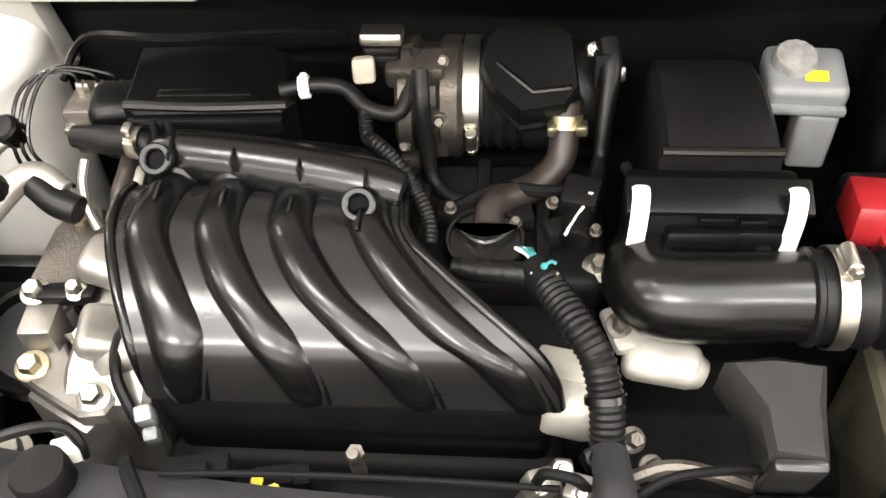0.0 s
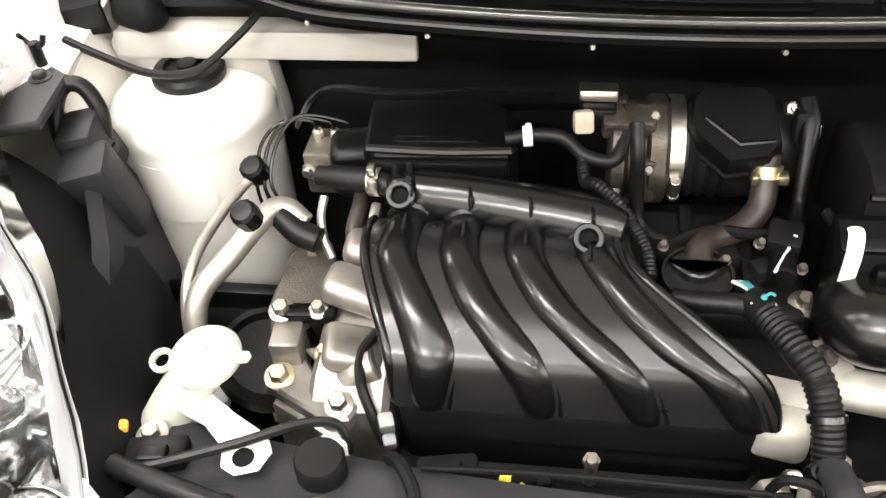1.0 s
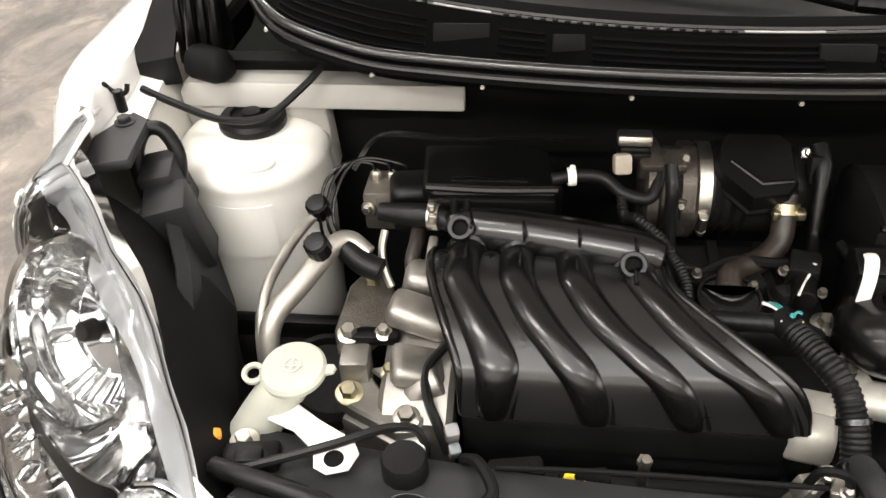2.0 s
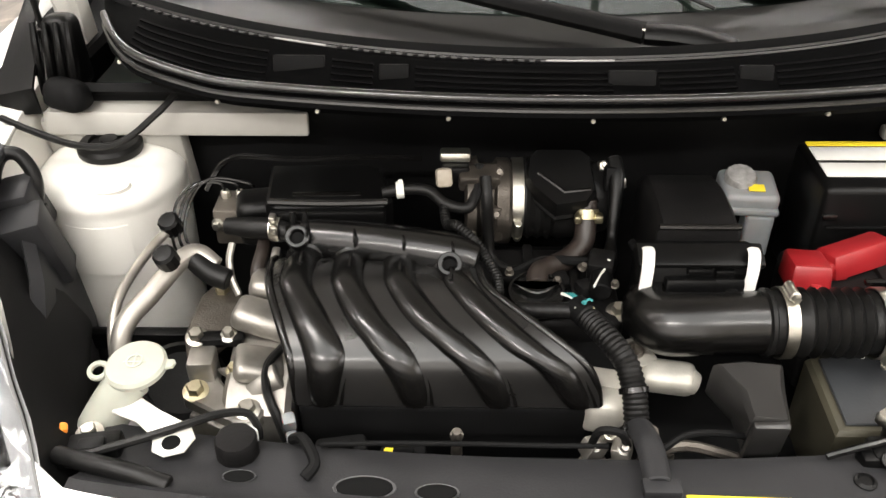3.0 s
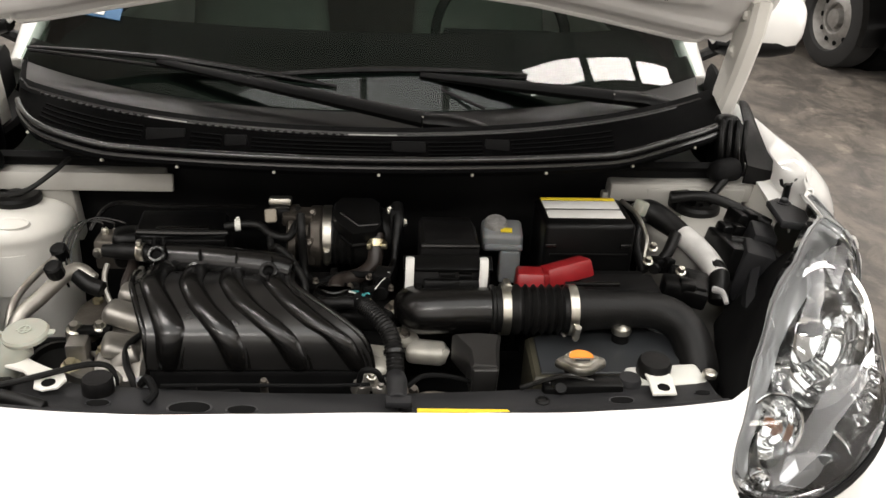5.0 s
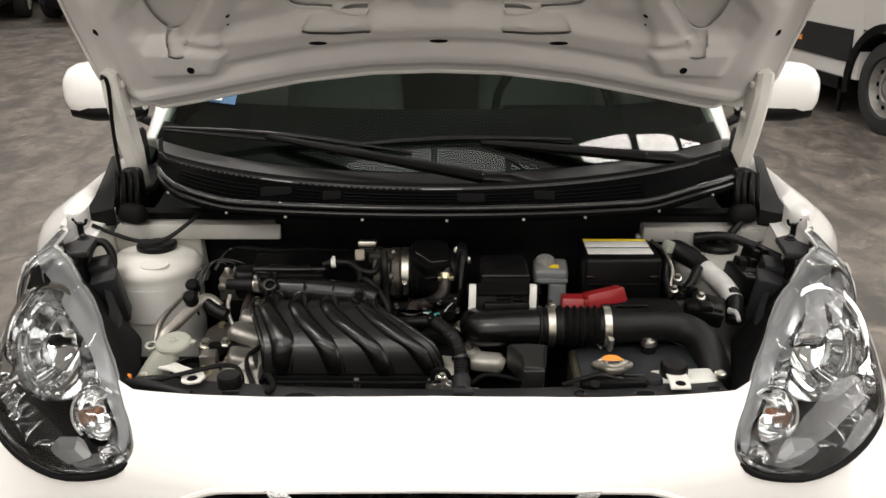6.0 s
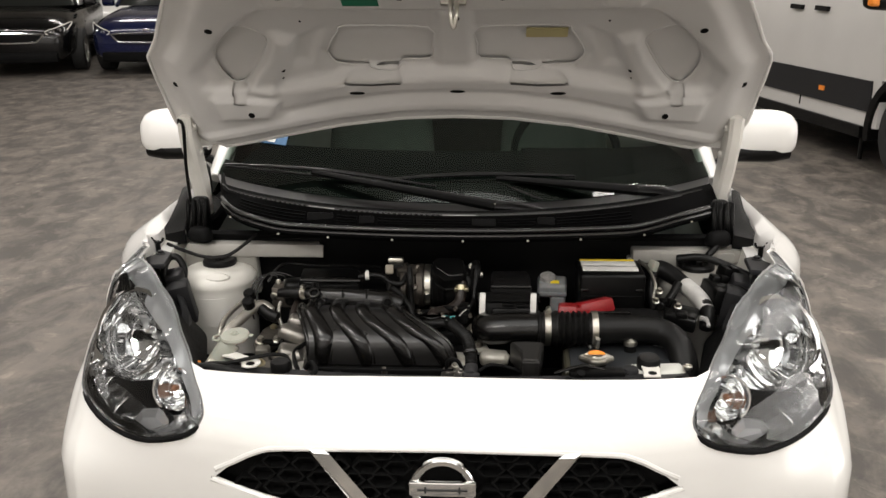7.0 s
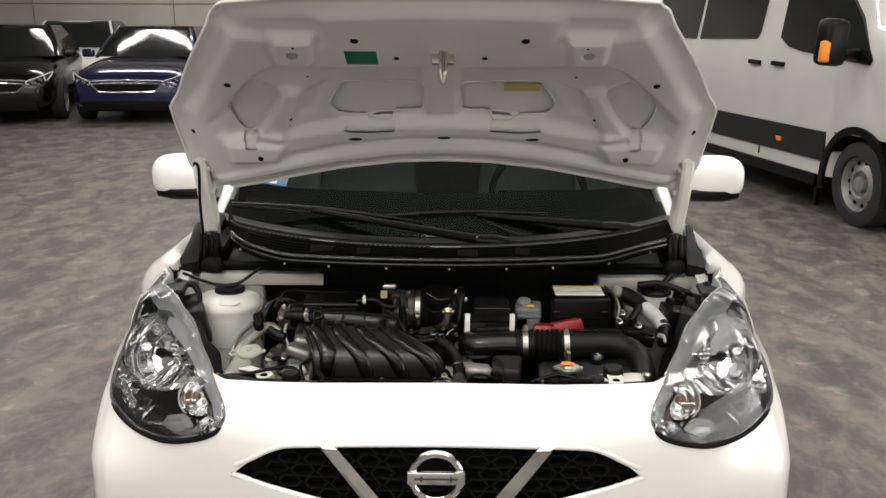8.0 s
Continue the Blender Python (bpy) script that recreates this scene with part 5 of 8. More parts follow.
for k in range(40):
    x = -0.555 + k * 0.0132
    if -0.365 < x < -0.29:
        continue
    bm = B()
    rbox(bm, Vector((x, ledge_y(x) - 0.0042, 1.0595 + 0.06 * x * x)), (0.0065, 0.002, 0.0030), 0.0004)
    part("border_dot", bm, BLACK_MATT, cowl)
# glossy ledge between the louvres and the glass
bm = B()
rows = []
for k, dz in ((0, 0.002), (0.06, -0.004), (0.3, -0.012), (0.6, -0.014), (0.85, -0.010), (1.0, -0.006)):
    row = []
    for u in np.linspace(-1, 1, 41):
        q = screen_pt(u, 0)
        x = 0.62 * u
        a_ = Vector((x, max(ledge_y(x) + 0.002, scuttle(x, 1).y), 1.058 + 0.06 * x * x))
        row.append(a_.lerp(q, k) + Vector((0, 0, dz)))
    rows.append(row)
grid(bm, rows)
thicken(bm, -0.003)
part("scuttle_ledge", bm, mat("satin_black_ledge", (0.014, 0.0135, 0.013), (0.010, 0.0095, 0.009), 0.42, scale=9, fine=200, bump=0.0, rvar=0.04, spec=0.4), cowl)
bm = B()
pts = [scuttle(x, 0) + Vector((0, 0, 0.006)) for x in np.linspace(-0.598, 0.612, 37)]
tube(bm, [p + Vector((0, 0, 0.004)) for p in pts], 0.0058, 10, 3)
seal = part("bonnet_seal", bm, SEAL_RUBBER, car, "black rubber bonnet seal along the scuttle")
bm = B()
tube(bm, [p + Vector((0, -0.007, -0.007)) for p in pts], 0.0038, 8, 3)
part("seal_foot", bm, SEAL_RUBBER, seal)
bm = B()
rows = [[p + Vector((0, dy, dz)) for p in pts] for dy, dz in ((-0.004, -0.006), (-0.009, -0.013), (-0.004, -0.019), (0.04, -0.024), (0.105, -0.030))]
grid(bm, rows)
thicken(bm, 0.003)
part("seal_rail", bm, SCUTTLE, seal)
for x in (-0.55, -0.42, -0.298, -0.145, 0.02, 0.17, 0.293, 0.444, 0.56):
    bm = B()
    p = scuttle(x, 0) + Vector((0, -0.005, -0.012))
    cyl(bm, p, p + Vector((0, -0.008, 0.001)), 0.0036, 0.0026, 8)
    part("seal_pin", bm, STEEL, seal)


def wiper(pivot, joint, tip, b0, b1):
    bm = B()
    up = Vector((0, -0.006, 0.012))
    pv, jn, tp = (Vector(p) + up for p in (pivot, joint, tip))
    a = [pv, pv.lerp(jn, 0.5) + Vector((0, 0, 0.006)), jn]
    tube(bm, a, [0.022, 0.020, 0.018], 10, 5, flat=0.75)
    lathe(bm, pv - Vector((0, 0, 0.02)), (0, -0.3, 1), [(0.017, 0), (0.017, 0.022), (0.012, 0.028), (0.003, 0.030)], 18)
    o = part("wiper", bm, BLACK_PLASTIC, car, "black windscreen wiper arm and blade")
    bm = B()
    tube(bm, [jn, jn.lerp(tp, 0.5), tp], [0.018, 0.0145, 0.009], 10, 4, flat=0.75)
    part("wiper_arm", bm, BLACK_MATT, o)
    bm = B()
    d = (jn - tp).normalized()
    rbox(bm, jn, (0.006, 0.026, 0.020), 0.002, (0, 0, math.degrees(math.atan2(d.y, d.x))))
    part("arm_joint", bm, STEEL, o)
    bm = B()
    q0, q1 = Vector(b0) + up * 0.8, Vector(b1) + up * 0.8
    mid = q0.lerp(q1, 0.5)
    tube(bm, [q0, q0.lerp(q1, 0.25) + Vector((0, 0, 0.008)), mid + Vector((0, 0, 0.012)), q0.lerp(q1, 0.75) + Vector((0, 0, 0.008)), q1], [0.004, 0.0075, 0.009, 0.0075, 0.004], 8, 6, flat=0.7)
    w = part("wiper_blade", bm, BLACK_PLASTIC, o)
    bm = B()
    tube(bm, [q0 - up * 0.6, mid - up * 0.45, q1 - up * 0.6], 0.0035, 6, 6)
    part("blade_rubber", bm, RUBBER, w)


wiper((0.205, 0.835, 1.036), (0.099, 0.857, 1.050), (-0.396, 1.075, 1.085), (-0.645, 1.11, 1.10), (-0.06, 1.030, 1.060))
wiper((0.585, 0.985, 1.040), (0.468, 1.010, 1.055), (0.10, 1.060, 1.075), (-0.257, 1.045, 1.068), (0.31, 1.075, 1.080))
bm = B()
tube(bm, [(0.10, 1.06, 1.078), (0.16, 1.02, 1.06), (0.22, 0.985, 1.045)], 0.003, 6, 4)
part("washer_jet_hose", bm, RUBBER, cowl)

PALE_CAST = mat("pale_bare_casting", (0.50, 0.48, 0.43), (0.34, 0.325, 0.285), 0.42, 0.3, scale=40, fine=300, bump=0.15, rvar=0.1)
# ---------------------------------------------------------------- engine and gearbox under the manifold
engine = thing("engine", (-0.15, 0.60, 0.33), "dark oily engine block with aluminium timing cover", "engine")
bm = B()
rbox(bm, (-0.13, 0.60, 0.58), (0.36, 0.26, 0.50), 0.02)
part("block", bm, BLACK_MATT, engine)
bm = B()
rbox(bm, (-0.10, 0.60, 0.845), (0.30, 0.14, 0.035), 0.010, seg=3)
cover = part("valve_cover", bm, BLACK_DUSTY, engine)
for k in range(5):
    bm = B()
    rbox(bm, (-0.20 + 0.05 * k, 0.605, 0.866), (0.012, 0.12, 0.010), 0.003)
    part("cover_rib", bm, BLACK_DUSTY, cover)
# timing cover and mount at the left end
bm = B()
prism(bm, [(0.44, 0.50), (0.445, 0.80), (0.47, 0.815), (0.53, 0.825), (0.585, 0.828), (0.64, 0.818), (0.66, 0.78), (0.66, 0.50)], 0.075, Matrix(((0, 0, 1, -0.385), (1, 0, 0, 0), (0, 1, 0, 0), (0, 0, 0, 1))), 0.006)
part("timing_cover", bm, ALU, engine, "pale cast aluminium timing cover")
bm = B()
rbox(bm, (-0.350, 0.50, 0.822), (0.055, 0.05, 0.024), 0.010, (0, 20, 10), 3)
part("casting_lobe", bm, ALU, engine)
bm = B()
rbox(bm, (-0.352, 0.555, 0.842), (0.070, 0.045, 0.03), 0.012, (0, 14, -8), 3)
part("casting_lobe", bm, ALU, engine)
bm = B()
rbox(bm, (-0.345, 0.60, 0.852), (0.06, 0.04, 0.03), 0.012, (6, 10, 0), 3)
part("casting_lobe", bm, ALU, engine)
bm = B()
tube(bm, [(-0.36, 0.475, 0.79), (-0.345, 0.48, 0.81), (-0.325, 0.485, 0.82)], 0.016, 10, 4)
part("casting_lobe", bm, ALU, engine)
bm = B()
prism(bm, [(-0.440, 0.615), (-0.425, 0.640), (-0.400, 0.637), (-0.385, 0.60), (-0.392, 0.545), (-0.41, 0.520), (-0.435, 0.520), (-0.445, 0.55)], 0.012, tilted(0.575, 0.812, 6), 0.003)
part("mount_plate", bm, ALU_DARK, engine, "brownish engine mount plate")
bm = B()
prism(bm, [(-0.428, 0.500), (-0.400, 0.505), (-0.385, 0.485), (-0.352, 0.465), (-0.335, 0.452), (-0.342, 0.435), (-0.362, 0.432), (-0.400, 0.452), (-0.428, 0.468)], 0.018, pose(0, 0, 0.786), 0.003)
rbox(bm, (-0.414, 0.507, 0.808), (0.030, 0.034, 0.045), 0.005, (0, 0, 4))
rbox(bm, (-0.385, 0.455, 0.745), (0.075, 0.03, 0.085), 0.006, (0, 0, -28))
part("mount_bracket", bm, ALU, engine, "bare aluminium engine mount bracket")
bm = B()
rbox(bm, (-0.400, 0.533, 0.830), (0.058, 0.020, 0.014), 0.006, (0, 0, 3))
part("mount_strap", bm, BLACK_PLASTIC, engine)
for p, r, mt in (((-0.416, 0.623, 0.822), 0.009, STEEL_YELLOW), ((-0.424, 0.532, 0.832), 0.0085, STEEL), ((-0.416, 0.476, 0.804), 0.0095, STEEL_YELLOW), ((-0.354, 0.449, 0.804), 0.009, STEEL), ((-0.388, 0.533, 0.834), 0.0065, STEEL), ((-0.378, 0.500, 0.812), 0.0065, STEEL_YELLOW), ((-0.438, 0.43, 0.745), 0.011, STEEL)):
    bm = B()
    hexbolt(bm, p, (0.05, -0.25, 1), r, 0.010, 1.5)
    part("bolt", bm, mt, engine)
bm = B()
lathe(bm, (-0.46, 0.545, 0.735), (0.25, -0.35, 1), [(0.052, 0), (0.055, 0.012), (0.052, 0.03), (0.044, 0.036), (0.040, 0.026), (0.02, 0.024)], 32)
part("pulley", bm, RUBBER, engine)
bm = B()
prism(bm, [(-0.398, 0.505), (-0.365, 0.515), (-0.34, 0.505), (-0.345, 0.49), (-0.375, 0.486)], 0.008, pose(0, 0, 0.804), 0.002)
part("ear_bracket", bm, ALU, engine)
# pale gearbox castings beside the manifold
gearbox = thing("gearbox", (0.16, 0.50, 0.36), "dark gearbox with pale aluminium castings", "gearbox")
bm = B()
rbox(bm, (0.17, 0.53, 0.56), (0.24, 0.22, 0.36), 0.03, seg=3)
part("case", bm, BLACK_MATT, gearbox)
bm = B()
rbox(bm, (0.022, 0.456, 0.808), (0.052, 0.048, 0.046), 0.012, (10, 0, -12), 3, top=(0.85, 0.8))
rbox(bm, (0.020, 0.475, 0.828), (0.05, 0.03, 0.012), 0.004, (0, 0, -12))
part("clutch_housing", bm, PALE_CAST, gearbox, "pale aluminium housing")
bm = B()
rbox(bm, (0.092, 0.487, 0.822), (0.060, 0.034, 0.030), 0.010, (20, 0, -10), 3)
rbox(bm, (0.064, 0.508, 0.836), (0.03, 0.04, 0.012), 0.005, (10, 0, 20), 2)
tube(bm, [(0.115, 0.480, 0.822), (0.122, 0.478, 0.820)], [0.015, 0.012], 12, 3)
part("heat_shield", bm, PALE_CAST, gearbox, "bright formed metal shield")
bm = B()
prism(bm, [(0.126, 0.462), (0.160, 0.468), (0.196, 0.462), (0.190, 0.430), (0.185, 0.388), (0.147, 0.392), (0.145, 0.425)], 0.055, tilted(0.42, 0.815, 8), 0.006)
rbox(bm, (0.166, 0.386, 0.835), (0.036, 0.010, 0.060), 0.004, (12, 0, 0))
part("mount_block", bm, mat("satin_grey_casting", (0.042, 0.041, 0.040), (0.022, 0.021, 0.020), 0.30, 0.4, scale=12, fine=300, bump=0.03), gearbox, "dark grey moulded gearbox mount")
bm = B()
rbox(bm, (0.168, 0.384, 0.78), (0.05, 0.02, 0.06), 0.005, (15, 0, 0))
cyl(bm, (0.17, 0.376, 0.783), (0.17, 0.370, 0.783), 0.008)
part("mount_foot", bm, BLACK_PLASTIC, gearbox)
bm = B()
prism(bm, [(0.015, 0.535), (0.085, 0.540), (0.085, 0.560), (0.03, 0.568), (0.012, 0.556)], 0.006, pose(0, 0, 0.853), 0.0015)
part("bracket_plate", bm, BLACK_DUSTY, gearbox)
bm = B()
hexbolt(bm, (0.044, 0.548, 0.860), (0, -0.2, 1), 0.008, 0.010, 1.7)
part("bolt", bm, STEEL, gearbox)
for p in ((0.058, 0.505, 0.843), (0.07, 0.440, 0.785), (0.085, 0.425, 0.77), (0.075, 0.40, 0.76)):
    bm = B()
    hexbolt(bm, p, (0.3, -0.5, 1), 0.007, 0.009, 1.5)
    part("bolt", bm, ALU_DARK, gearbox)
bm = B()
for p in ((0.02, 0.365, 0.80), (0.055, 0.372, 0.80), (0.0, 0.38, 0.79)):
    rbox(bm, p, (0.03, 0.03, 0.04), 0.006, (10, 20, 30))
tube(bm, [(0.06, 0.40, 0.795), (0.10, 0.41, 0.80), (0.16, 0.40, 0.79)], 0.006, 8, 5)
part("sensor_block", bm, ALU_DARK, gearbox)

# ---------------------------------------------------------------- intake manifold
manifold = thing("intake_manifold", (-0.16, 0.45, 0.70), "satin black plastic intake manifold with four curved runners", "manifold")
RUN_X = ((-0.306, -0.308, -0.3055, -0.2855, -0.270, -0.2665, -0.2685, -0.270), (-0.252, -0.254, -0.250, -0.2283, -0.2028, -0.1904, -0.1815, -0.176), (-0.197, -0.198, -0.192, -0.166, -0.132, -0.113, -0.100, -0.090), (-0.142, -0.139, -0.128, -0.0975, -0.064, -0.038, -0.021, -0.008))
RUN_W = (0.0215, 0.0215, 0.0220, 0.0248, 0.0268, 0.0245, 0.0215, 0.0180)
RUN_YZ = ((0.604, 0.904), (0.578, 0.913), (0.532, 0.918), (0.486, 0.908), (0.455, 0.8925), (0.4395, 0.877), (0.4325, 0.853), (0.430, 0.827))
WEB_L = (-0.340, -0.341, -0.334, -0.3185, -0.306, -0.301, -0.2995, -0.298)
WEB_R = (-0.112, -0.110, -0.102, -0.058, -0.020, -0.002, 0.009, 0.014)
RUN_LINE = [(p.x, p.y) for p in spline([(y, z, 0) for y, z in RUN_YZ], 5)]


def along(xs, n=5):
    """One value of a row of eight at each step of the runners' line."""
    return [p.x for p in spline([(x, 0, 0) for x in xs], n)]


def web_point(i, x, lift):
    """A point over the manifold's bent face, at step i, lifted along the face's normal."""
    y, z = RUN_LINE[i]
    ya, za = RUN_LINE[max(i - 1, 0)]
    yb, zb = RUN_LINE[min(i + 1, len(RUN_LINE) - 1)]
    ny, nz = za - zb, yb - ya
    k = -math.hypot(ny, nz)
    return Vector((x, y + ny / k * lift, z + nz / k * lift))


def runner(xs):
    """A broad, low-arched runner: steep along its sides and sunk into the flange at its end."""
    bm = B()
    steps = list(zip(along(xs), along(RUN_W)))
    rows = []
    for i, (x, w) in enumerate(steps):
        k = i / (len(steps) - 1)
        low = 0.020 * (1 - k) + 0.0165 * k
        row = []
        for j in range(23):
            u = -1 + 2 * j / 22
            a = max(0.0, 1 - abs(u) ** 2.3) ** 0.62
            row.append(web_point(i, x + w * u * (1.0 if abs(u) < 0.99 else 1.01), -low * (1 - a) - 0.002 * smooth(0.94, 1.0, k)))
        rows.append(row)
    end = rows[-1]
    rows.append([p + Vector((0, 0.004, -0.004)) for p in end])
    rows.append([p + Vector((0, 0.016, -0.005)) for p in end])
    grid(bm, rows)
    return part("runner", bm, BLACK_SATIN, manifold)


for xs in RUN_X:
    body = runner(xs)
    # moulded rib along the trailing edge of each runner's end
    bm = B()
    xx, ww = along(xs), along(RUN_W)
    tube(bm, [web_point(i, xx[i] + ww[i] * (0.95 + 0.03 * (i - 20) / 15), -0.012 + 0.004 * (i - 20) / 15) for i in range(20, 36, 3)], 0.0026, 8, 3)
    part("runner_rib", bm, BLACK_SATIN, body)
# broad web between the runners, bent down along its front
bm = B()
rows = []
for i, (xa, xb) in enumerate(zip(along(WEB_L), along(WEB_R))):
    rows.append([web_point(i, xa + (xb - xa) * t, -0.0135 + 0.004 * i / 35) for t in np.linspace(0, 1, 41)])
last = rows[-1]
rows.append([p + Vector((0, 0.003, -0.004)) for p in last])
rows.append([p + Vector((0, 0.016, -0.006)) for p in last])
grid(bm, rows)
thicken(bm, 0.003)
# the web's base colour is lightened to stand in for its brighter sheen
part("web", bm, mat("lightened_satin_plastic", (0.0135, 0.013, 0.0126), (0.007, 0.0068, 0.0066), 0.28, scale=22, fine=520, bump=0.03, rvar=0.03, spec=0.6), manifold)
for row in (WEB_L, WEB_R):
    bm = B()
    xx = along(row)
    tube(bm, [web_point(i, xx[i], -0.011) for i in range(0, 36, 5)], [0.004, 0.0048, 0.005, 0.005, 0.005, 0.005, 0.0045, 0.004], 10, 4)
    part("rim", bm, BLACK_SATIN, manifold)
bm = B()
rbox(bm, (-0.145, 0.468, 0.770), (0.31, 0.050, 0.11), 0.012, (4, 0, 0), 3)
rbox(bm, (-0.145, 0.462, 0.70), (0.33, 0.06, 0.08), 0.012, (0, 0, 0), 3)
part("port_flange", bm, BLACK_MATT, manifold)
bm = B()
tube(bm, [(-0.322, 0.626, 0.899), (-0.305, 0.626, 0.904), (-0.22, 0.611, 0.906), (-0.14, 0.594, 0.905), (-0.112, 0.588, 0.901)], [0.019, 0.0235, 0.0245, 0.0245, 0.020], 22, 6)
rbox(bm, (-0.215, 0.625, 0.893), (0.18, 0.05, 0.035), 0.010, (0, 0, -10), 3)
part("plenum", bm, BLACK_SATIN, manifold)
for i, xs in enumerate(RUN_X):
    bm = B()
    x = xs[0]
    y = (0.600, 0.594, 0.587, 0.572)[i]
    lathe(bm, (x, y, 0.891), (0.05, -1, 0.08), [(0.0215, -0.006), (0.0232, -0.003), (0.0232, 0.001), (0.0205, 0.004)], 28)
    part("collar", bm, BLACK_SATIN, manifold)
    bm = B()
    rbox(bm, (x + 0.003, y + 0.012, 0.922), (0.0030, 0.032, 0.014), 0.0015, (-4, 0, 5))
    rbox(bm, (x + 0.0015, y - 0.030, 0.9165), (0.0030, 0.020, 0.006), 0.0012, (6, 0, 0))
    part("rib", bm, BLACK_SATIN, manifold)
for x, y, z in ((-0.313, 0.603, 0.918), (-0.142, 0.559, 0.914)):
    bm = B()
    ring(bm, (x, y + 0.001, z), (0, -0.62, 0.78), 0.0135, 0.0078, 0.010, 24)
    rbox(bm, (x + 0.002, y + 0.004, z - 0.012), (0.012, 0.012, 0.012), 0.003)
    part("mount_eye", bm, BLACK_SATIN, manifold)
    bm = B()
    lathe(bm, (x, y + 0.0, z + 0.001), (0, -0.62, 0.78), [(0.0075, 0.0), (0.0075, 0.003), (0.002, 0.003)], 16)
    part("eye_bore", bm, HOLE, manifold)
for x in (-0.322, -0.309):
    bm = B()
    cyl(bm, (x, 0.625, 0.905), (x, 0.632, 0.936), 0.0045, 0.0035, 10)
    part("nipple", bm, BLACK_PLASTIC, manifold)
bm = B()
cyl(bm, (-0.133, 0.396, 0.80), (-0.133, 0.388, 0.842), 0.006, 0.0045, 10)
lathe(bm, (-0.133, 0.395, 0.826), (0, -0.2, 1), [(0.007, 0), (0.007, 0.006)], 6)
part("stud", bm, ALU_DARK, manifold)

# upper chamber behind the plenum
chamber = thing("resonator_chamber", (-0.28, 0.69, 0.86), "black plastic intake chamber with a raised front ridge", "engine cover")
bm = B()
prism(bm, [(-0.366, 0.742), (-0.250, 0.748), (-0.226, 0.735), (-0.210, 0.668), (-0.220, 0.655), (-0.345, 0.650), (-0.359, 0.660)], 0.055, tilted(0.66, 0.879, 0), 0.006)
part("body", bm, BLACK_PLASTIC, chamber)
bm = B()
tube(bm, [(-0.354, 0.656, 0.934), (-0.285, 0.6535, 0.934), (-0.216, 0.660, 0.932)], 0.0045, 8, 4)
part("ridge", bm, BLACK_SATIN, chamber)
bm = B()
rbox(bm, (-0.285, 0.649, 0.918), (0.135, 0.010, 0.018), 0.004, (0, 0, 2))
part("lip", bm, BLACK_PLASTIC, chamber)
bm = B()
rbox(bm, (-0.288, 0.672, 0.9345), (0.082, 0.010, 0.002), 0.0008, (0, 0, 2))
part("embossed_bar", bm, BLACK_SATIN, chamber)
bm = B()
tube(bm, [(-0.222, 0.672, 0.937), (-0.196, 0.676, 0.940), (-0.168, 0.674, 0.939), (-0.148, 0.660, 0.930), (-0.122, 0.655, 0.928), (-0.112, 0.672, 0.94), (-0.108, 0.700, 0.958)], 0.0067, 12, 6)
solo("vacuum_hose", bm, RUBBER, "shiny black rubber hose curving to the throttle body", "hose")
bm = B()
ring(bm, (-0.206, 0.6745, 0.9390), (1, 0.1, 0.05), 0.0100, 0.0066, 0.009, 20)
rbox(bm, (-0.201, 0.675, 0.950), (0.006, 0.005, 0.006), 0.0015)
solo("hose_clip", bm, WHITE_PLASTIC, "white plastic clip round the black hose", "clip")

# hose with spring clip at the left end of the plenum
bm = B()
tube(bm, [(-0.405, 0.648, 0.905), (-0.375, 0.643, 0.906), (-0.345, 0.638, 0.908), (-0.322, 0.630, 0.905)], [0.010, 0.013, 0.0125, 0.010], 14, 6)
solo("breather_hose", bm, RUBBER, "thick black breather hose with a spring clip", "hose")
bm = B()
ring(bm, (-0.350, 0.639, 0.9076), (1, -0.16, 0.06), 0.0148, 0.0132, 0.012, 20)
rbox(bm, (-0.346, 0.632, 0.926), (0.008, 0.012, 0.010), 0.002)
rbox(bm, (-0.344, 0.622, 0.917), (0.010, 0.006, 0.012), 0.002)
solo("spring_clip", bm, STEEL, "bright steel spring clip on the breather hose", "clip")

# ---------------------------------------------------------------- throttle body and its duct
throttle = thing("throttle_body", (-0.095, 0.71, 0.84), "grimy cast aluminium throttle body", "throttle body")
bm = B()
lathe(bm, (-0.125, 0.708, 0.905), (1, 0, 0), [(0.050, 0), (0.054, 0.003), (0.054, 0.014), (0.046, 0.018), (0.046, 0.034), (0.052, 0.038), (0.052, 0.052), (0.048, 0.056)], 30, True, True, 8, 0.03)
part("body", bm, GRIMY, throttle)
bm = B()
rbox(bm, (-0.108, 0.690, 0.948), (0.050, 0.030, 0.022), 0.005, (10, 0, 0))
rbox(bm, (-0.090, 0.668, 0.900), (0.020, 0.020, 0.05), 0.005)
rbox(bm, (-0.112, 0.660, 0.870), (0.022, 0.018, 0.022), 0.004)
part("actuator", bm, GRIMY, throttle)
bm = B()
rbox(bm, (-0.137, 0.708, 0.968), (0.036, 0.022, 0.012), 0.003, (-8, 0, 0))
part("sensor_plate", bm, STEEL, throttle, "bright metal sensor top")
bm = B()
rbox(bm, (-0.137, 0.700, 0.953), (0.034, 0.030, 0.020), 0.004)
part("sensor_body", bm, BLACK_PLASTIC, throttle)
for p in ((-0.088, 0.660, 0.915), (-0.10, 0.662, 0.875), (-0.085, 0.69, 0.955), (-0.118, 0.655, 0.892), (-0.12, 0.655, 0.862)):
    bm = B()
    hexbolt(bm, p, (0, -0.8, 0.6), 0.0045, 0.006, 1.2)
    part("bolt", bm, ALU_DARK, throttle)
bm = B()
rbox(bm, (-0.150, 0.679, 0.954), (0.019, 0.016, 0.022), 0.004, (-25, 0, 8))
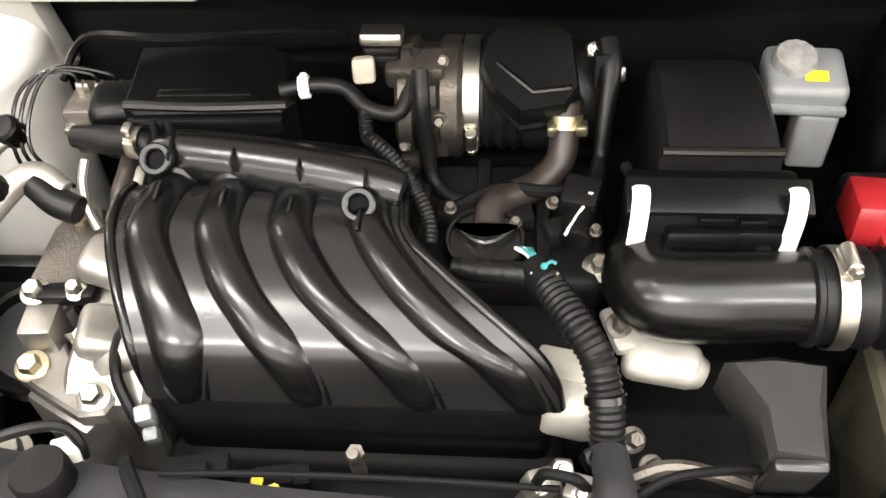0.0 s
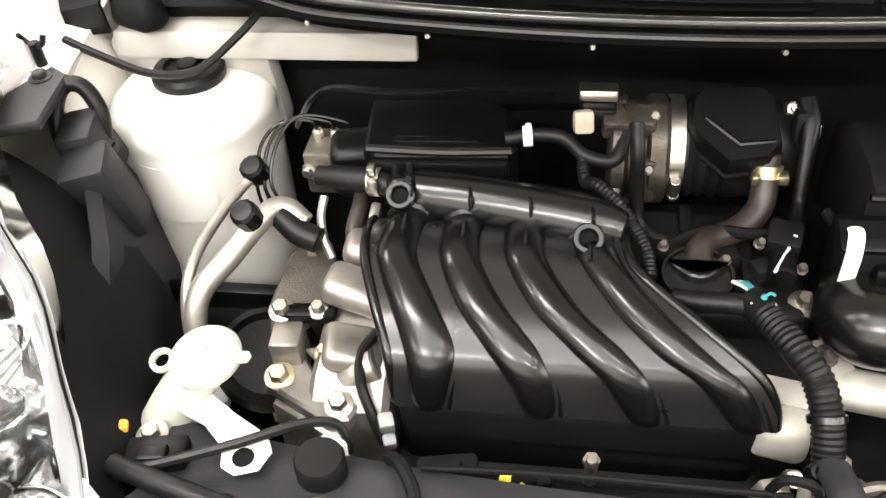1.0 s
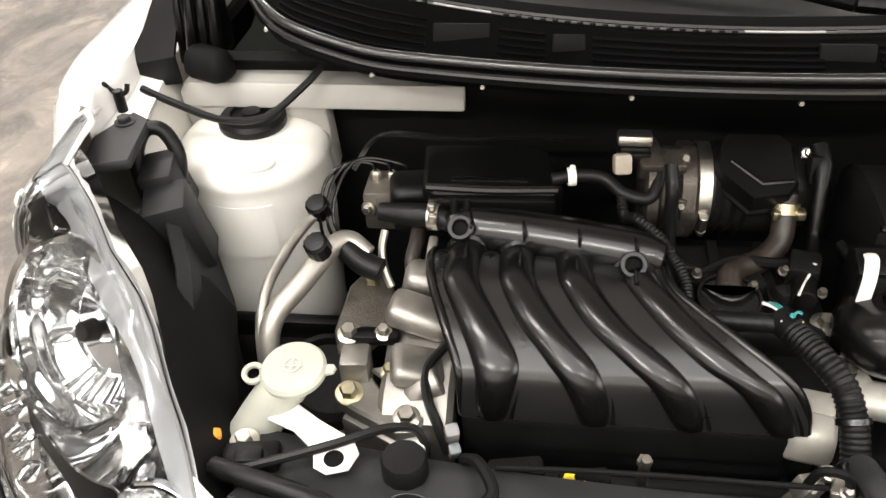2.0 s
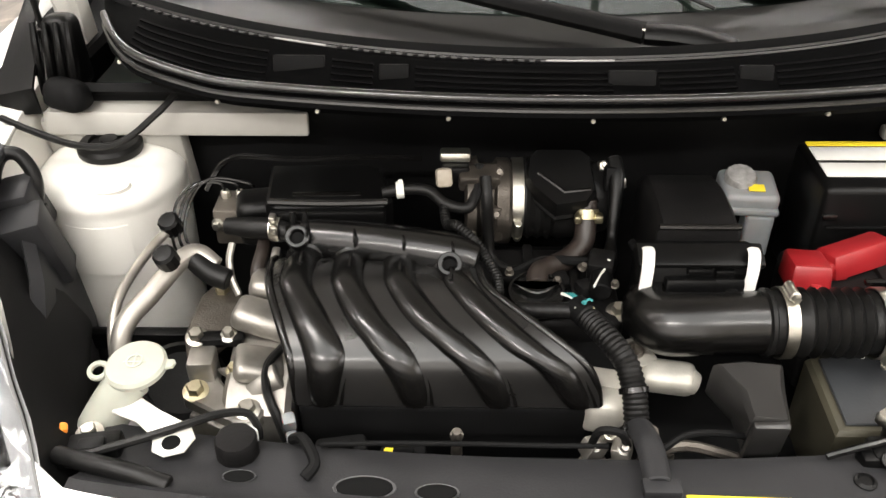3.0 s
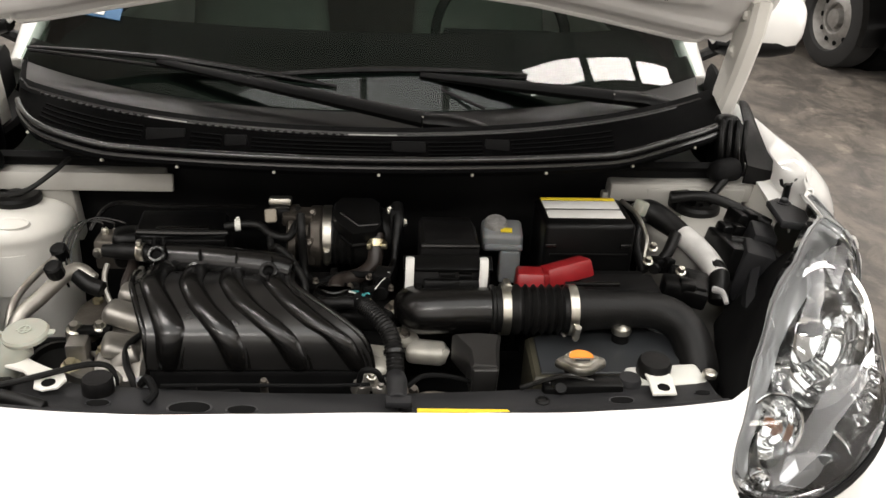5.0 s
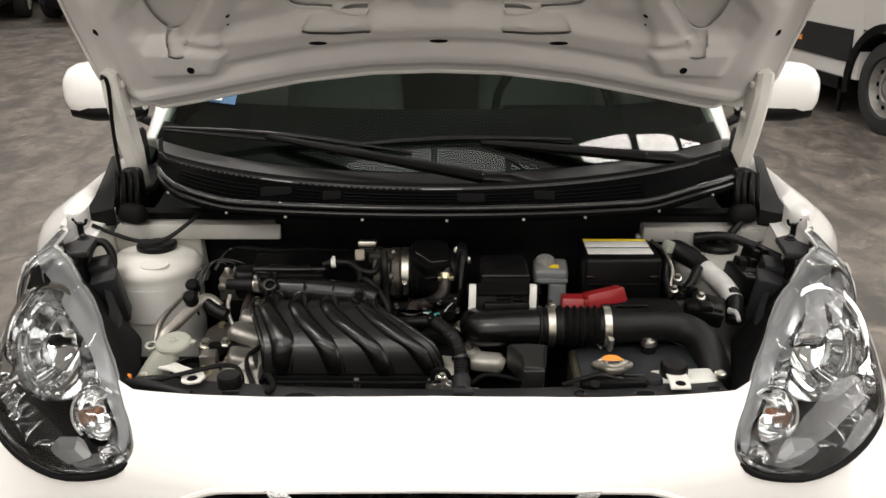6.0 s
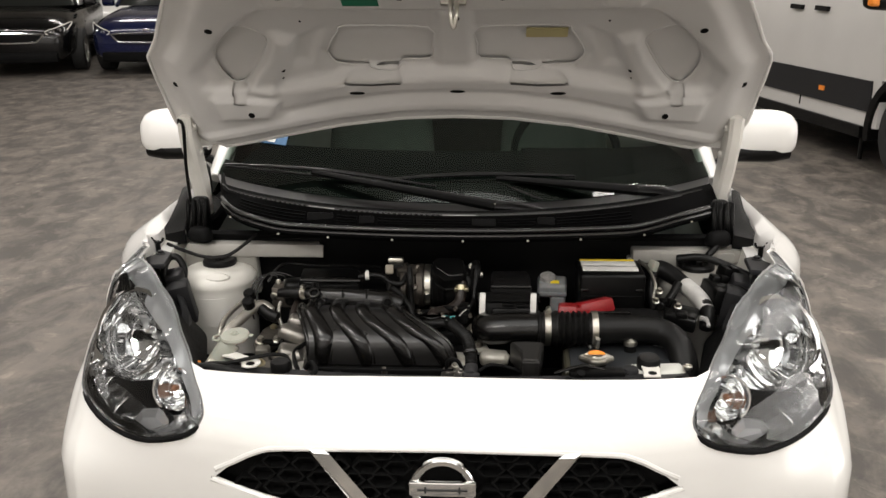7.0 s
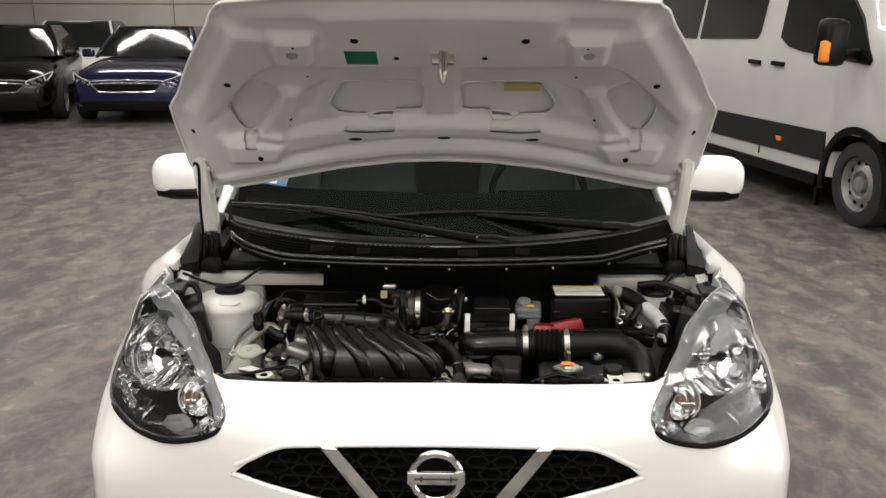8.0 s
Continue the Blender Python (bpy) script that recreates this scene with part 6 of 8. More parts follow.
solo("plug_connector", bm, mat("beige_connector_plastic", (0.34, 0.30, 0.24), (0.22, 0.19, 0.15), 0.5, scale=60, fine=300, bump=0.1), "beige plastic plug connector with a wire", "connector")
bm = B()
lathe(bm, (-0.078, 0.715, 0.905), (1, 0, 0), [(0.046, 0.0), (0.047, 0.004), (0.047, 0.026), (0.051, 0.030), (0.047, 0.036), (0.051, 0.042), (0.047, 0.048), (0.052, 0.054), (0.047, 0.060), (0.050, 0.066), (0.048, 0.10), (0.040, 0.125)], 30)
solo("rubber_duct", bm, RUBBER, "black ribbed rubber duct behind the throttle body", "duct")
bm = B()
band(bm, (-0.062, 0.715, 0.905), (1, 0, 0), 0.0475, 0.014, 0.0015, (0, -0.95, -0.25))
solo("hose_clamp", bm, STEEL, "bright worm-drive hose clamp on the rubber duct", "hose clamp", "hose clamps")
bm = B()
tube(bm, [(-0.102, 0.668, 0.962), (-0.100, 0.650, 0.940), (-0.098, 0.648, 0.900), (-0.094, 0.638, 0.870), (-0.075, 0.622, 0.862), (-0.045, 0.620, 0.865), (-0.01, 0.63, 0.868)], 0.0070, 10, 6)
solo("coolant_hose", bm, RUBBER, "thin black coolant hose running down the throttle body", "hose")

# resonator box
resonator = thing("resonator_box", (-0.015, 0.69, 0.90), "black plastic resonator box with a stepped lid", "resonator")
RES = [(-0.050, 0.716), (-0.040, 0.727), (0.012, 0.727), (0.022, 0.718), (0.027, 0.672), (0.016, 0.656), (-0.020, 0.650), (-0.046, 0.675), (-0.053, 0.690)]
RES = [(-0.014 + (x + 0.014) * 1.13, 0.695 + (y - 0.690) * 1.16) for x, y in RES]
tilt_ = tilted(0.699, 0.931, 27)
bm = B()
prism(bm, RES, 0.010, tilt_, 0.003)
part("flange", bm, BLACK_PLASTIC, resonator)
bm = B()
mid = Vector((-0.014, 0.695))
rings_ = []
for k, z in ((0.94, 0.010), (0.90, 0.024), (0.84, 0.030)):
    rings_.append([tilt_ @ Vector((mid.x + (x - mid.x) * k, mid.y + (y - mid.y) * k, z)) for x, y in RES])
loft(bm, rings_, False, True)
part("lid", bm, BLACK_PLASTIC, resonator)
bm = B()
tube(bm, [tilt_ @ Vector((-0.040, 0.698, 0.031)), tilt_ @ Vector((-0.010, 0.672, 0.031)), tilt_ @ Vector((0.020, 0.676, 0.031))], 0.0022, 6, 1)
part("crease", bm, BLACK_SATIN, resonator)
bm = B()
rbox(bm, (-0.013, 0.70, 0.905), (0.07, 0.06, 0.05), 0.012, (20, 0, 0), 3)
part("neck", bm, BLACK_PLASTIC, resonator)
bm = B()
tube(bm, [(0.017, 0.668, 0.930), (0.017, 0.655, 0.908), (0.013, 0.640, 0.890), (-0.005, 0.622, 0.880), (-0.030, 0.605, 0.880), (-0.042, 0.590, 0.882), (-0.044, 0.575, 0.878)], 0.0125, 14, 6)
solo("crankcase_hose", bm, RUBBER_BROWN, "aged brown rubber crankcase hose", "hose")
bm = B()
ring(bm, (0.017, 0.657, 0.9115), (0, 0.52, 0.85), 0.0148, 0.0126, 0.012, 20)
rbox(bm, (0.030, 0.650, 0.918), (0.010, 0.012, 0.010), 0.002)
rbox(bm, (0.006, 0.648, 0.918), (0.008, 0.010, 0.010), 0.002)
solo("spring_clip", bm, STEEL_YELLOW, "yellow zinc spring clip on the brown hose", "clip")

# oil cap, wiring, brackets round the valve cover
oil = thing("oil_filler_cap", (-0.046, 0.560, 0.865), "black oil filler cap with a curved finger grip", "cap")
bm = B()
lathe(bm, (-0.046, 0.562, 0.862), (0, -0.12, 1), [(0.0300, 0), (0.0325, 0.004), (0.0330, 0.016), (0.0310, 0.0195), (0.0285, 0.0195), (0.0275, 0.0165), (0.012, 0.0160)], 44, True, True)
part("cap", bm, BLACK_SATIN, oil)
bm = B()
arc_ = [(-0.046 + 0.0265 * math.sin(a), 0.5575 + 0.0135 * (1 - math.cos(a) ** 2), 0.886) for a in np.linspace(-1.35, 1.35, 9)]
front_ = [(x, 0.5715 - 0.022 * math.cos(1.55 * (x + 0.046) / 0.0265), 0.886) for x, y, z in arc_]
prism(bm, [(x, y) for x, y, z in arc_] + [(x, y) for x, y, z in reversed(front_)], 0.012, pose(0, 0, 0.874), 0.0016)
part("grip", bm, BLACK_SATIN, oil)
bm = B()
for p, s_, r_ in (((-0.022, 0.59, 0.872), (0.03, 0.02, 0.016), (0, 0, 10)), ((0.03, 0.60, 0.885), (0.03, 0.03, 0.03), (10, 0, -15)), ((-0.07, 0.595, 0.87), (0.035, 0.02, 0.02), (0, 0, 0)), ((0.012, 0.575, 0.872), (0.024, 0.02, 0.02), (0, 0, 24))):
    rbox(bm, p, s_, 0.004, r_)
solo("ignition_coil", bm, BLACK_DUSTY, "dusty black coil packs and plugs on the valve cover", "engine part")
for p, ax in (((0.006, 0.588, 0.892), (0.3, -0.4, 1)), ((-0.075, 0.588, 0.884), (0, -0.3, 1)), ((0.040, 0.565, 0.885), (0, -0.3, 1)), ((-0.022, 0.575, 0.882), (0, -0.4, 1))):
    bm = B()
    hexbolt(bm, p, ax, 0.0042, 0.006, 1.25)
    solo("bolt", bm, ALU_DARK, "small dull metal bolt on the valve cover", "bolt", "small bolts")
bm = B()
tube(bm, [(0.050, 0.705, 0.965), (0.052, 0.685, 0.950), (0.048, 0.655, 0.915), (0.046, 0.640, 0.895), (0.040, 0.610, 0.885), (0.028, 0.585, 0.882), (0.024, 0.560, 0.880)], [0.010, 0.010, 0.007, 0.006, 0.010, 0.012, 0.012], 10, 6)
branch = solo("wiring_loom", bm, BLACK_PLASTIC, "black taped wiring loom beside the air cleaner", "wiring")
bm = B()
rbox(bm, (0.046, 0.690, 0.948), (0.014, 0.020, 0.03), 0.003, (-15, 0, 0))
part("loom_connector", bm, BLACK_MATT, branch)
bm = B()
tube(bm, [(0.0285, 0.5865, 0.882), (0.024, 0.560, 0.880)], [0.0128, 0.0126], 12, 3)
part("loom_sleeve", bm, BLACK_MATT, branch)
for p, sz, lab in (((0.040, 0.712, 0.952), (0.014, 0.010, 0.012), "bright metal bracket tip"), ((0.058, 0.700, 0.935), (0.018, 0.012, 0.014), "grey metal sensor tip")):
    bm = B()
    rbox(bm, p, sz, 0.003, (-20, 0, 15))
    hexbolt(bm, (p[0], p[1] - 0.006, p[2] + 0.004), (0, -0.8, 0.6), 0.004, 0.006)
    solo("sensor", bm, STEEL, lab + " by the resonator box", "sensor")
bm = B()
tube(bm, [(0.035, 0.590, 0.895), (0.026, 0.575, 0.893), (0.016, 0.556, 0.890)], 0.0015, 6, 5)
lathe(bm, (0.036, 0.592, 0.894), (0.3, 0.7, 0.4), [(0.0048, 0), (0.0048, 0.004), (0.0025, 0.006)], 10)
solo("wire", bm, WHITE_PLASTIC, "short white wire with a ring terminal", "wire")
for k, mt in enumerate((WHITE_PLASTIC, TEAL, LABEL, TEAL, STEEL_YELLOW)):
    bm = B()
    o_ = (k - 2) * 0.003
    tube(bm, [(-0.016 + o_, 0.535, 0.897), (-0.010 + o_ * 0.5, 0.525, 0.900 + 0.002 * (k % 2)), (-0.004 + o_ * 0.8, 0.514, 0.900), (0.000 + o_ * 1.6 * (-1) ** k, 0.508, 0.8985)], 0.0016, 6, 5)
    solo("wire", bm, mt, "thin coloured wire tied at the end of the loom", "wire")
bm = B()
lathe(bm, (-0.001, 0.511, 0.9035), (0, -0.4, 1), [(0.0022, 0), (0.0030, 0.0015), (0.002, 0.003)], 8)
tube(bm, [(-0.001, 0.511, 0.904), (0.004, 0.514, 0.906), (0.008, 0.513, 0.905)], 0.0014, 6, 4)
solo("cable_tie", bm, TEAL, "small teal cable tie on the corrugated loom", "cable tie")
bm = B()
tube(bm, [(-0.006, 0.520, 0.890), (0.006, 0.500, 0.889), (0.022, 0.472, 0.887), (0.036, 0.450, 0.878), (0.043, 0.428, 0.860), (0.045, 0.408, 0.838), (0.045, 0.395, 0.825)], 0.0125, 14, 6, ripple=(0.0052, 0.0007))
loom = solo("corrugated_loom", bm, RUBBER, "thick black corrugated wiring conduit", "conduit")
bm = B()
tube(bm, [(-0.008, 0.523, 0.890), (0.002, 0.507, 0.889)], [0.0140, 0.0142], 14, 3)
part("end_tape", bm, BLACK_MATT, loom, "black tape round the open end")
bm = B()
ring(bm, (0.0425, 0.430, 0.862), (0.1, -0.72, -0.69), 0.0152, 0.0130, 0.006, 18)
part("conduit_tie", bm, BLACK_SATIN, loom)
bm = B()
tube(bm, [(0.045, 0.396, 0.842), (0.0455, 0.35, 0.862), (0.044, 0.305, 0.8685)], [0.0135, 0.0135, 0.0125], 12, 5, flat=0.7)
rbox(bm, (0.046, 0.300, 0.868), (0.034, 0.018, 0.010), 0.003)
solo("conduit_sleeve", bm, GREY_PLASTIC, "dark grey flat sleeve lying over the radiator panel", "conduit")
bm = B()
tube(bm, [(-0.068, 0.528, 0.880), (-0.045, 0.522, 0.884), (-0.022, 0.518, 0.888), (-0.004, 0.516, 0.888)], 0.0092, 12, 6, ripple=(0.011, 0.0005))
solo("corrugated_loom", bm, RUBBER, "black taped wiring branch across the engine", "conduit")
bm = B()
tube(bm, [(-0.150, 0.660, 0.930), (-0.146, 0.64, 0.915), (-0.135, 0.618, 0.928), (-0.115, 0.600, 0.920), (-0.100, 0.585, 0.905), (-0.090, 0.565, 0.895), (-0.088, 0.545, 0.888)], 0.0058, 10, 6, ripple=(0.0040, 0.0005))
solo("corrugated_loom", bm, RUBBER, "thin black corrugated wiring conduit beside the plenum", "conduit")

# ---------------------------------------------------------------- air cleaner and intake duct
cleaner = thing("air_cleaner_box", (0.125, 0.60, 0.80), "black plastic air cleaner housing with two pale clips", "air cleaner")
bm = B()
sec = []
for y, z, hw in ((0.735, 0.925, 0.040), (0.705, 0.944, 0.044), (0.665, 0.952, 0.045), (0.63, 0.952, 0.045), (0.60, 0.949, 0.045), (0.592, 0.946, 0.045), (0.586, 0.922, 0.046)):
    c_ = 0.130
    sec.append([Vector((c_ - hw, y, z - 0.10)), Vector((c_ - hw, y, z - 0.008)), Vector((c_ - hw + 0.006, y, z)), Vector((c_ + hw - 0.006, y, z)), Vector((c_ + hw, y, z - 0.008)), Vector((c_ + hw, y, z - 0.10))])
loft(bm, sec)
part("upper_lid", bm, BLACK_DUSTY, cleaner)
bm = B()
tube(bm, [(0.086, 0.590, 0.947), (0.130, 0.589, 0.9475), (0.174, 0.590, 0.947)], 0.0036, 8, 3)
part("lid_ridge", bm, BLACK_SATIN, cleaner)
bm = B()
rbox(bm, (0.124, 0.565, 0.885), (0.128, 0.045, 0.095), 0.006, (-6, 0, 0))
rbox(bm, (0.124, 0.555, 0.934), (0.134, 0.030, 0.008), 0.003, (20, 0, 0))
part("lower_case", bm, BLACK_PLASTIC, cleaner)
bm = B()
rbox(bm, (0.115, 0.541, 0.905), (0.055, 0.016, 0.020), 0.004, (-10, 0, 0))
rbox(bm, (0.158, 0.540, 0.900), (0.040, 0.014, 0.032), 0.004, (-10, 0, 0))
rbox(bm, (0.123, 0.545, 0.922), (0.026, 0.010, 0.008), 0.002)
rbox(bm, (0.150, 0.545, 0.920), (0.020, 0.010, 0.008), 0.002)
part("sensor_housing", bm, BLACK_PLASTIC, cleaner)
bm = B()
lathe(bm, (0.158, 0.533, 0.899), (0, -1, 0.15), [(0.008, 0), (0.008, 0.003), (0.005, 0.004), (0.005, 0.002)], 16)
part("plug", bm, BLACK_DUSTY, cleaner)
for x in (0.067, 0.177):
    bm = B()
    tube(bm, [(x, 0.553, 0.945), (x, 0.545, 0.944), (x - 0.0005, 0.537, 0.930), (x - 0.001, 0.535, 0.908), (x - 0.002, 0.531, 0.896), (x - 0.002, 0.527, 0.893)], 0.0065, 8, 5, flat=0.3)
    part("side_clip", bm, LABEL, cleaner, "pale metal spring clip")

duct = thing("intake_duct", (0.28, 0.50, 0.83), "shiny black air intake duct with ribbed middle", "duct")
bm = B()
tube(bm, [(0.088, 0.560, 0.875), (0.076, 0.530, 0.876), (0.085, 0.508, 0.880), (0.115, 0.502, 0.884), (0.15, 0.502, 0.886), (0.190, 0.503, 0.886)], [0.030, 0.033, 0.034, 0.034, 0.033, 0.033], 22, 7)
part("elbow", bm, BLACK_SATIN, duct)
bm = B()
tube(bm, [(0.062, 0.545, 0.868), (0.056, 0.515, 0.868), (0.068, 0.492, 0.872), (0.10, 0.478, 0.872), (0.13, 0.476, 0.872)], 0.006, 8, 6)
part("elbow_rib", bm, BLACK_SATIN, duct)
bm = B()
lathe(bm, (0.183, 0.503, 0.886), (1, 0.01, 0), [(0.033, 0), (0.0365, 0.002), (0.0365, 0.006), (0.034, 0.008), (0.034, 0.034), (0.037, 0.038)] + [(0.0375 - 0.006 * (k % 2), 0.042 + 0.006 * k) for k in range(12)] + [(0.034, 0.114), (0.034, 0.140)], 30, False, False)
part("ribbed_sleeve", bm, RUBBER, duct)
bm = B()
tube(bm, [(0.310, 0.503, 0.885), (0.36, 0.504, 0.886), (0.41, 0.505, 0.886), (0.446, 0.500, 0.882), (0.470, 0.480, 0.872), (0.481, 0.452, 0.852), (0.484, 0.425, 0.82), (0.484, 0.415, 0.77)], [0.032, 0.029, 0.0275, 0.0275, 0.028, 0.029, 0.030, 0.030], 22, 7)
part("snorkel", bm, RUBBER, duct)
for x, sc in ((0.205, (0.05, 0.05, 1)), (0.304, (0.1, -0.9, -0.35))):
    bm = B()
    band(bm, (x, 0.503, 0.886), (1, 0.01, 0), 0.0365, 0.013, 0.0016, sc)
    solo("hose_clamp", bm, STEEL, "bright steel hose clamp with screw on the intake duct", "hose clamp", "hose clamps")
bm = B()
rbox(bm, (0.345, 0.548, 0.905), (0.085, 0.008, 0.006), 0.002)
solo("battery_strap", bm, BLACK_SATIN, "black shiny battery hold-down bar", "bar")

# ---------------------------------------------------------------- brake fluid reservoir
brake = thing("brake_fluid_reservoir", (0.232, 0.75, 0.82), "cloudy white brake fluid reservoir with a round cap", "reservoir")
bm = B()
rbox(bm, (0.233, 0.752, 0.890), (0.070, 0.062, 0.034), 0.008, (6, 0, -4), 3)
rbox(bm, (0.233, 0.722, 0.882), (0.066, 0.012, 0.010), 0.004, (6, 0, -4))
part("upper_tank", bm, FROSTED, brake)
bm = B()
rbox(bm, (0.246, 0.733, 0.845), (0.036, 0.030, 0.062), 0.005, (0, 0, -3), 3)
part("lower_tank", bm, FROSTED, brake)
bm = B()
lathe(bm, (0.222, 0.757, 0.902), (0, -0.25, 1), [(0.0195, 0), (0.0195, 0.013), (0.0175, 0.016), (0.013, 0.0165)], 30, True, True, 15, 0.02)
part("cap", bm, mat("grey_scuffed_cap", (0.34, 0.33, 0.32), (0.16, 0.155, 0.15), 0.5, scale=120, fine=400, bump=0.2), brake, "scuffed grey screw cap")
bm = B()
rbox(bm, (0.238, 0.736, 0.9075), (0.020, 0.012, 0.002), 0.0006, (12, 0, -4))
part("warning_label", bm, YELLOW, brake)

# ---------------------------------------------------------------- battery
battery = thing("battery", (0.365, 0.69, 0.74), "black car battery under a cover with label strips", "battery")
bm = B()
rbox(bm, (0.364, 0.718, 0.870), (0.150, 0.115, 0.165), 0.008, (0, 0, 0), 3)
rbox(bm, (0.364, 0.660, 0.90), (0.13, 0.006, 0.004), 0.001)
part("cover", bm, BLACK_PLASTIC, battery)
for y0, y1, mt, nm in ((0.762, 0.772, YELLOW, "yellow_strip"), (0.727, 0.758, LABEL, "label_strip"), (0.688, 0.719, LABEL, "label_strip")):
    bm = B()
    rbox(bm, (0.362, (y0 + y1) / 2, 0.9532), (0.128, y1 - y0, 0.0016), 0.0004)
    part(nm, bm, mt, battery)
for x in (0.30, 0.424):
    bm = B()
    rbox(bm, (x, 0.659, 0.916), (0.018, 0.006, 0.008), 0.002)
    part("latch", bm, BLACK_SATIN, battery)
bm = B()
rbox(bm, (0.350, 0.585, 0.825), (0.21, 0.125, 0.11), 0.008, (0, 0, 0), 3)
rbox(bm, (0.40, 0.59, 0.882), (0.12, 0.06, 0.008), 0.003)
part("case", bm, BLACK_DUSTY, battery)
bm = B()
tube(bm, [(0.437, 0.76, 0.955), (0.455, 0.72, 0.945), (0.462, 0.675, 0.925), (0.455, 0.65, 0.90)], 0.004, 8, 6)
part("strap_rod", bm, STEEL, battery)
bm = B()
rbox(bm, (0.256, 0.588, 0.890), (0.046, 0.060, 0.034), 0.005, (-12, 0, -6), 2, top=(0.9, 0.85))
rbox(bm, (0.318, 0.615, 0.893), (0.085, 0.042, 0.030), 0.005, (-14, -4, 22), 2, top=(0.95, 0.8))
rbox(bm, (0.288, 0.602, 0.886), (0.03, 0.035, 0.024), 0.004, (-10, 0, 8))
rbox(bm, (0.258, 0.556, 0.878), (0.014, 0.014, 0.03), 0.003)
solo("terminal_cover", bm, RED, "bright red plastic cover over the battery terminal", "terminal cover")

# ---------------------------------------------------------------- front right: coolant tank, radiator cap, filler
tank = thing("coolant_tank", (0.36, 0.46, 0.70), "yellowed plastic tank with a dark flat top", "tank")
OUT = [(0.236, 0.392), (0.240, 0.500), (0.286, 0.527), (0.43, 0.532), (0.468, 0.508), (0.478, 0.460), (0.46, 0.41), (0.44, 0.392)]
bm = B()
prism(bm, OUT, 0.14, pose(0, 0, 0.70), 0.005)
part("body", bm, OLIVE, tank)
bm = B()
prism(bm, [(0.355 + (x - 0.355) * 0.90, 0.458 + (y - 0.458) * 0.86) for x, y in OUT], 0.004, pose(0, 0, 0.8395), 0.0012)
part("top_panel", bm, mat("blue_grey_plastic", (0.030, 0.033, 0.036), (0.017, 0.018, 0.020), 0.42, scale=20, fine=300, bump=0.1), tank)
bm = B()
tube(bm, [(x, y, 0.8405) for x, y in ((0.286, 0.525), (0.36, 0.528), (0.43, 0.528), (0.462, 0.505), (0.472, 0.46))], 0.0020, 6, 1)
part("seam_edge", bm, FROSTED, tank)
bm = B()
rbox(bm, (0.295, 0.508, 0.845), (0.004, 0.028, 0.003), 0.001, (0, 0, 14))
part("level_mark", bm, LABEL, tank)
radiator = thing("radiator", (0.0, 0.375, 0.33), "black radiator with a silver cap behind the front panel", "radiator")
bm = B()
rbox(bm, (0.0, 0.385, 0.56), (0.95, 0.03, 0.46), 0.008)
part("core", bm, BLACK_MATT, radiator)
bm = B()
cyl(bm, (0.296, 0.384, 0.83), (0.296, 0.384, 0.868), 0.019, 0.021, 20)
cyl(bm, (0.31, 0.374, 0.850), (0.365, 0.362, 0.852), 0.006, seg=10)
part("filler_neck", bm, BLACK_PLASTIC, radiator)
bm = B()
n_ = 48
rings_ = []
for k, z in ((0.94, 0.866), (1.0, 0.8685), (1.0, 0.874), (0.93, 0.8775), (0.72, 0.8785), (0.66, 0.8815), (0.3, 0.882)):
    row = []
    for j in range(n_):
        a = 2 * math.pi * j / n_
        r = 0.0245 + 0.011 * max(0, math.cos(2 * a)) ** 6
        row.append(Vector((0.296 + r * k * math.cos(a), 0.382 + r * k * math.sin(a), z)))
    rings_.append(row)
loft(bm, rings_)
radcap = part("filler_cap", bm, STEEL, radiator, "silver cap with an orange warning label")
bm = B()
half = [(0.0165 * math.cos(a), 0.0165 * math.sin(a)) for a in np.linspace(-0.15, math.pi + 0.15, 20)]
prism(bm, half, 0.0012, pose(0.296, 0.382, 0.8818), 0.0003)
part("warning_label", bm, ORANGE, radcap)
bm = B()
rbox(bm, (0.296, 0.373, 0.8825), (0.020, 0.003, 0.001), 0.0003)
part("print_bar", bm, INK, radcap)
bm = B()
cyl(bm, (0.380, 0.486, 0.82), (0.380, 0.486, 0.858), 0.013, 0.0125, 20)
nub = thing("pressure_nipple", (0.380, 0.486, 0.82), "small silver capped nipple on a black base", "nipple")
part("base", bm, BLACK_MATT, nub)
bm = B()
lathe(bm, (0.380, 0.486, 0.858), (0, 0, 1), [(0.0145, 0), (0.0155, 0.004), (0.014, 0.009), (0.0075, 0.013), (0.006, 0.018), (0.002, 0.0185)], 20)
part("top", bm, STEEL, nub)
bm = B()
lathe(bm, (0.362, 0.366, 0.842), (0, 0, 1), [(0.016, 0), (0.017, 0.012), (0.014, 0.018), (0.004, 0.019)], 22)
solo("rubber_bush", bm, GREY_PLASTIC, "dark rubber radiator bush beside the cap", "bush")
white = thing("overflow_bottle", (0.43, 0.40, 0.79), "white plastic bottle with a black cap and bracket", "bottle")
bm = B()
rbox(bm, (0.420, 0.386, 0.832), (0.108, 0.048, 0.040), 0.007, (0, 0, 5), 3)
part("body", bm, WHITE_PLASTIC, white)
bm = B()
lathe(bm, (0.401, 0.388, 0.846), (0, -0.1, 1), [(0.020, 0), (0.023, 0.004), (0.023, 0.024), (0.020, 0.029), (0.006, 0.030)], 36, True, True, 18, 0.02)
part("cap", bm, RUBBER, white)
bm = B()
prism(bm, [(0.384, 0.392), (0.416, 0.398), (0.419, 0.36), (0.414, 0.323), (0.381, 0.322), (0.384, 0.35)], 0.004, pose(0, 0.0, 0.859), 0.001)
part("bracket", bm, PAINT_IN, white)
bm = B()
lathe(bm, (0.400, 0.337, 0.8625), (0, 0, 1), [(0.0085, 0), (0.0085, 0.001), (0.002, 0.001)], 18)
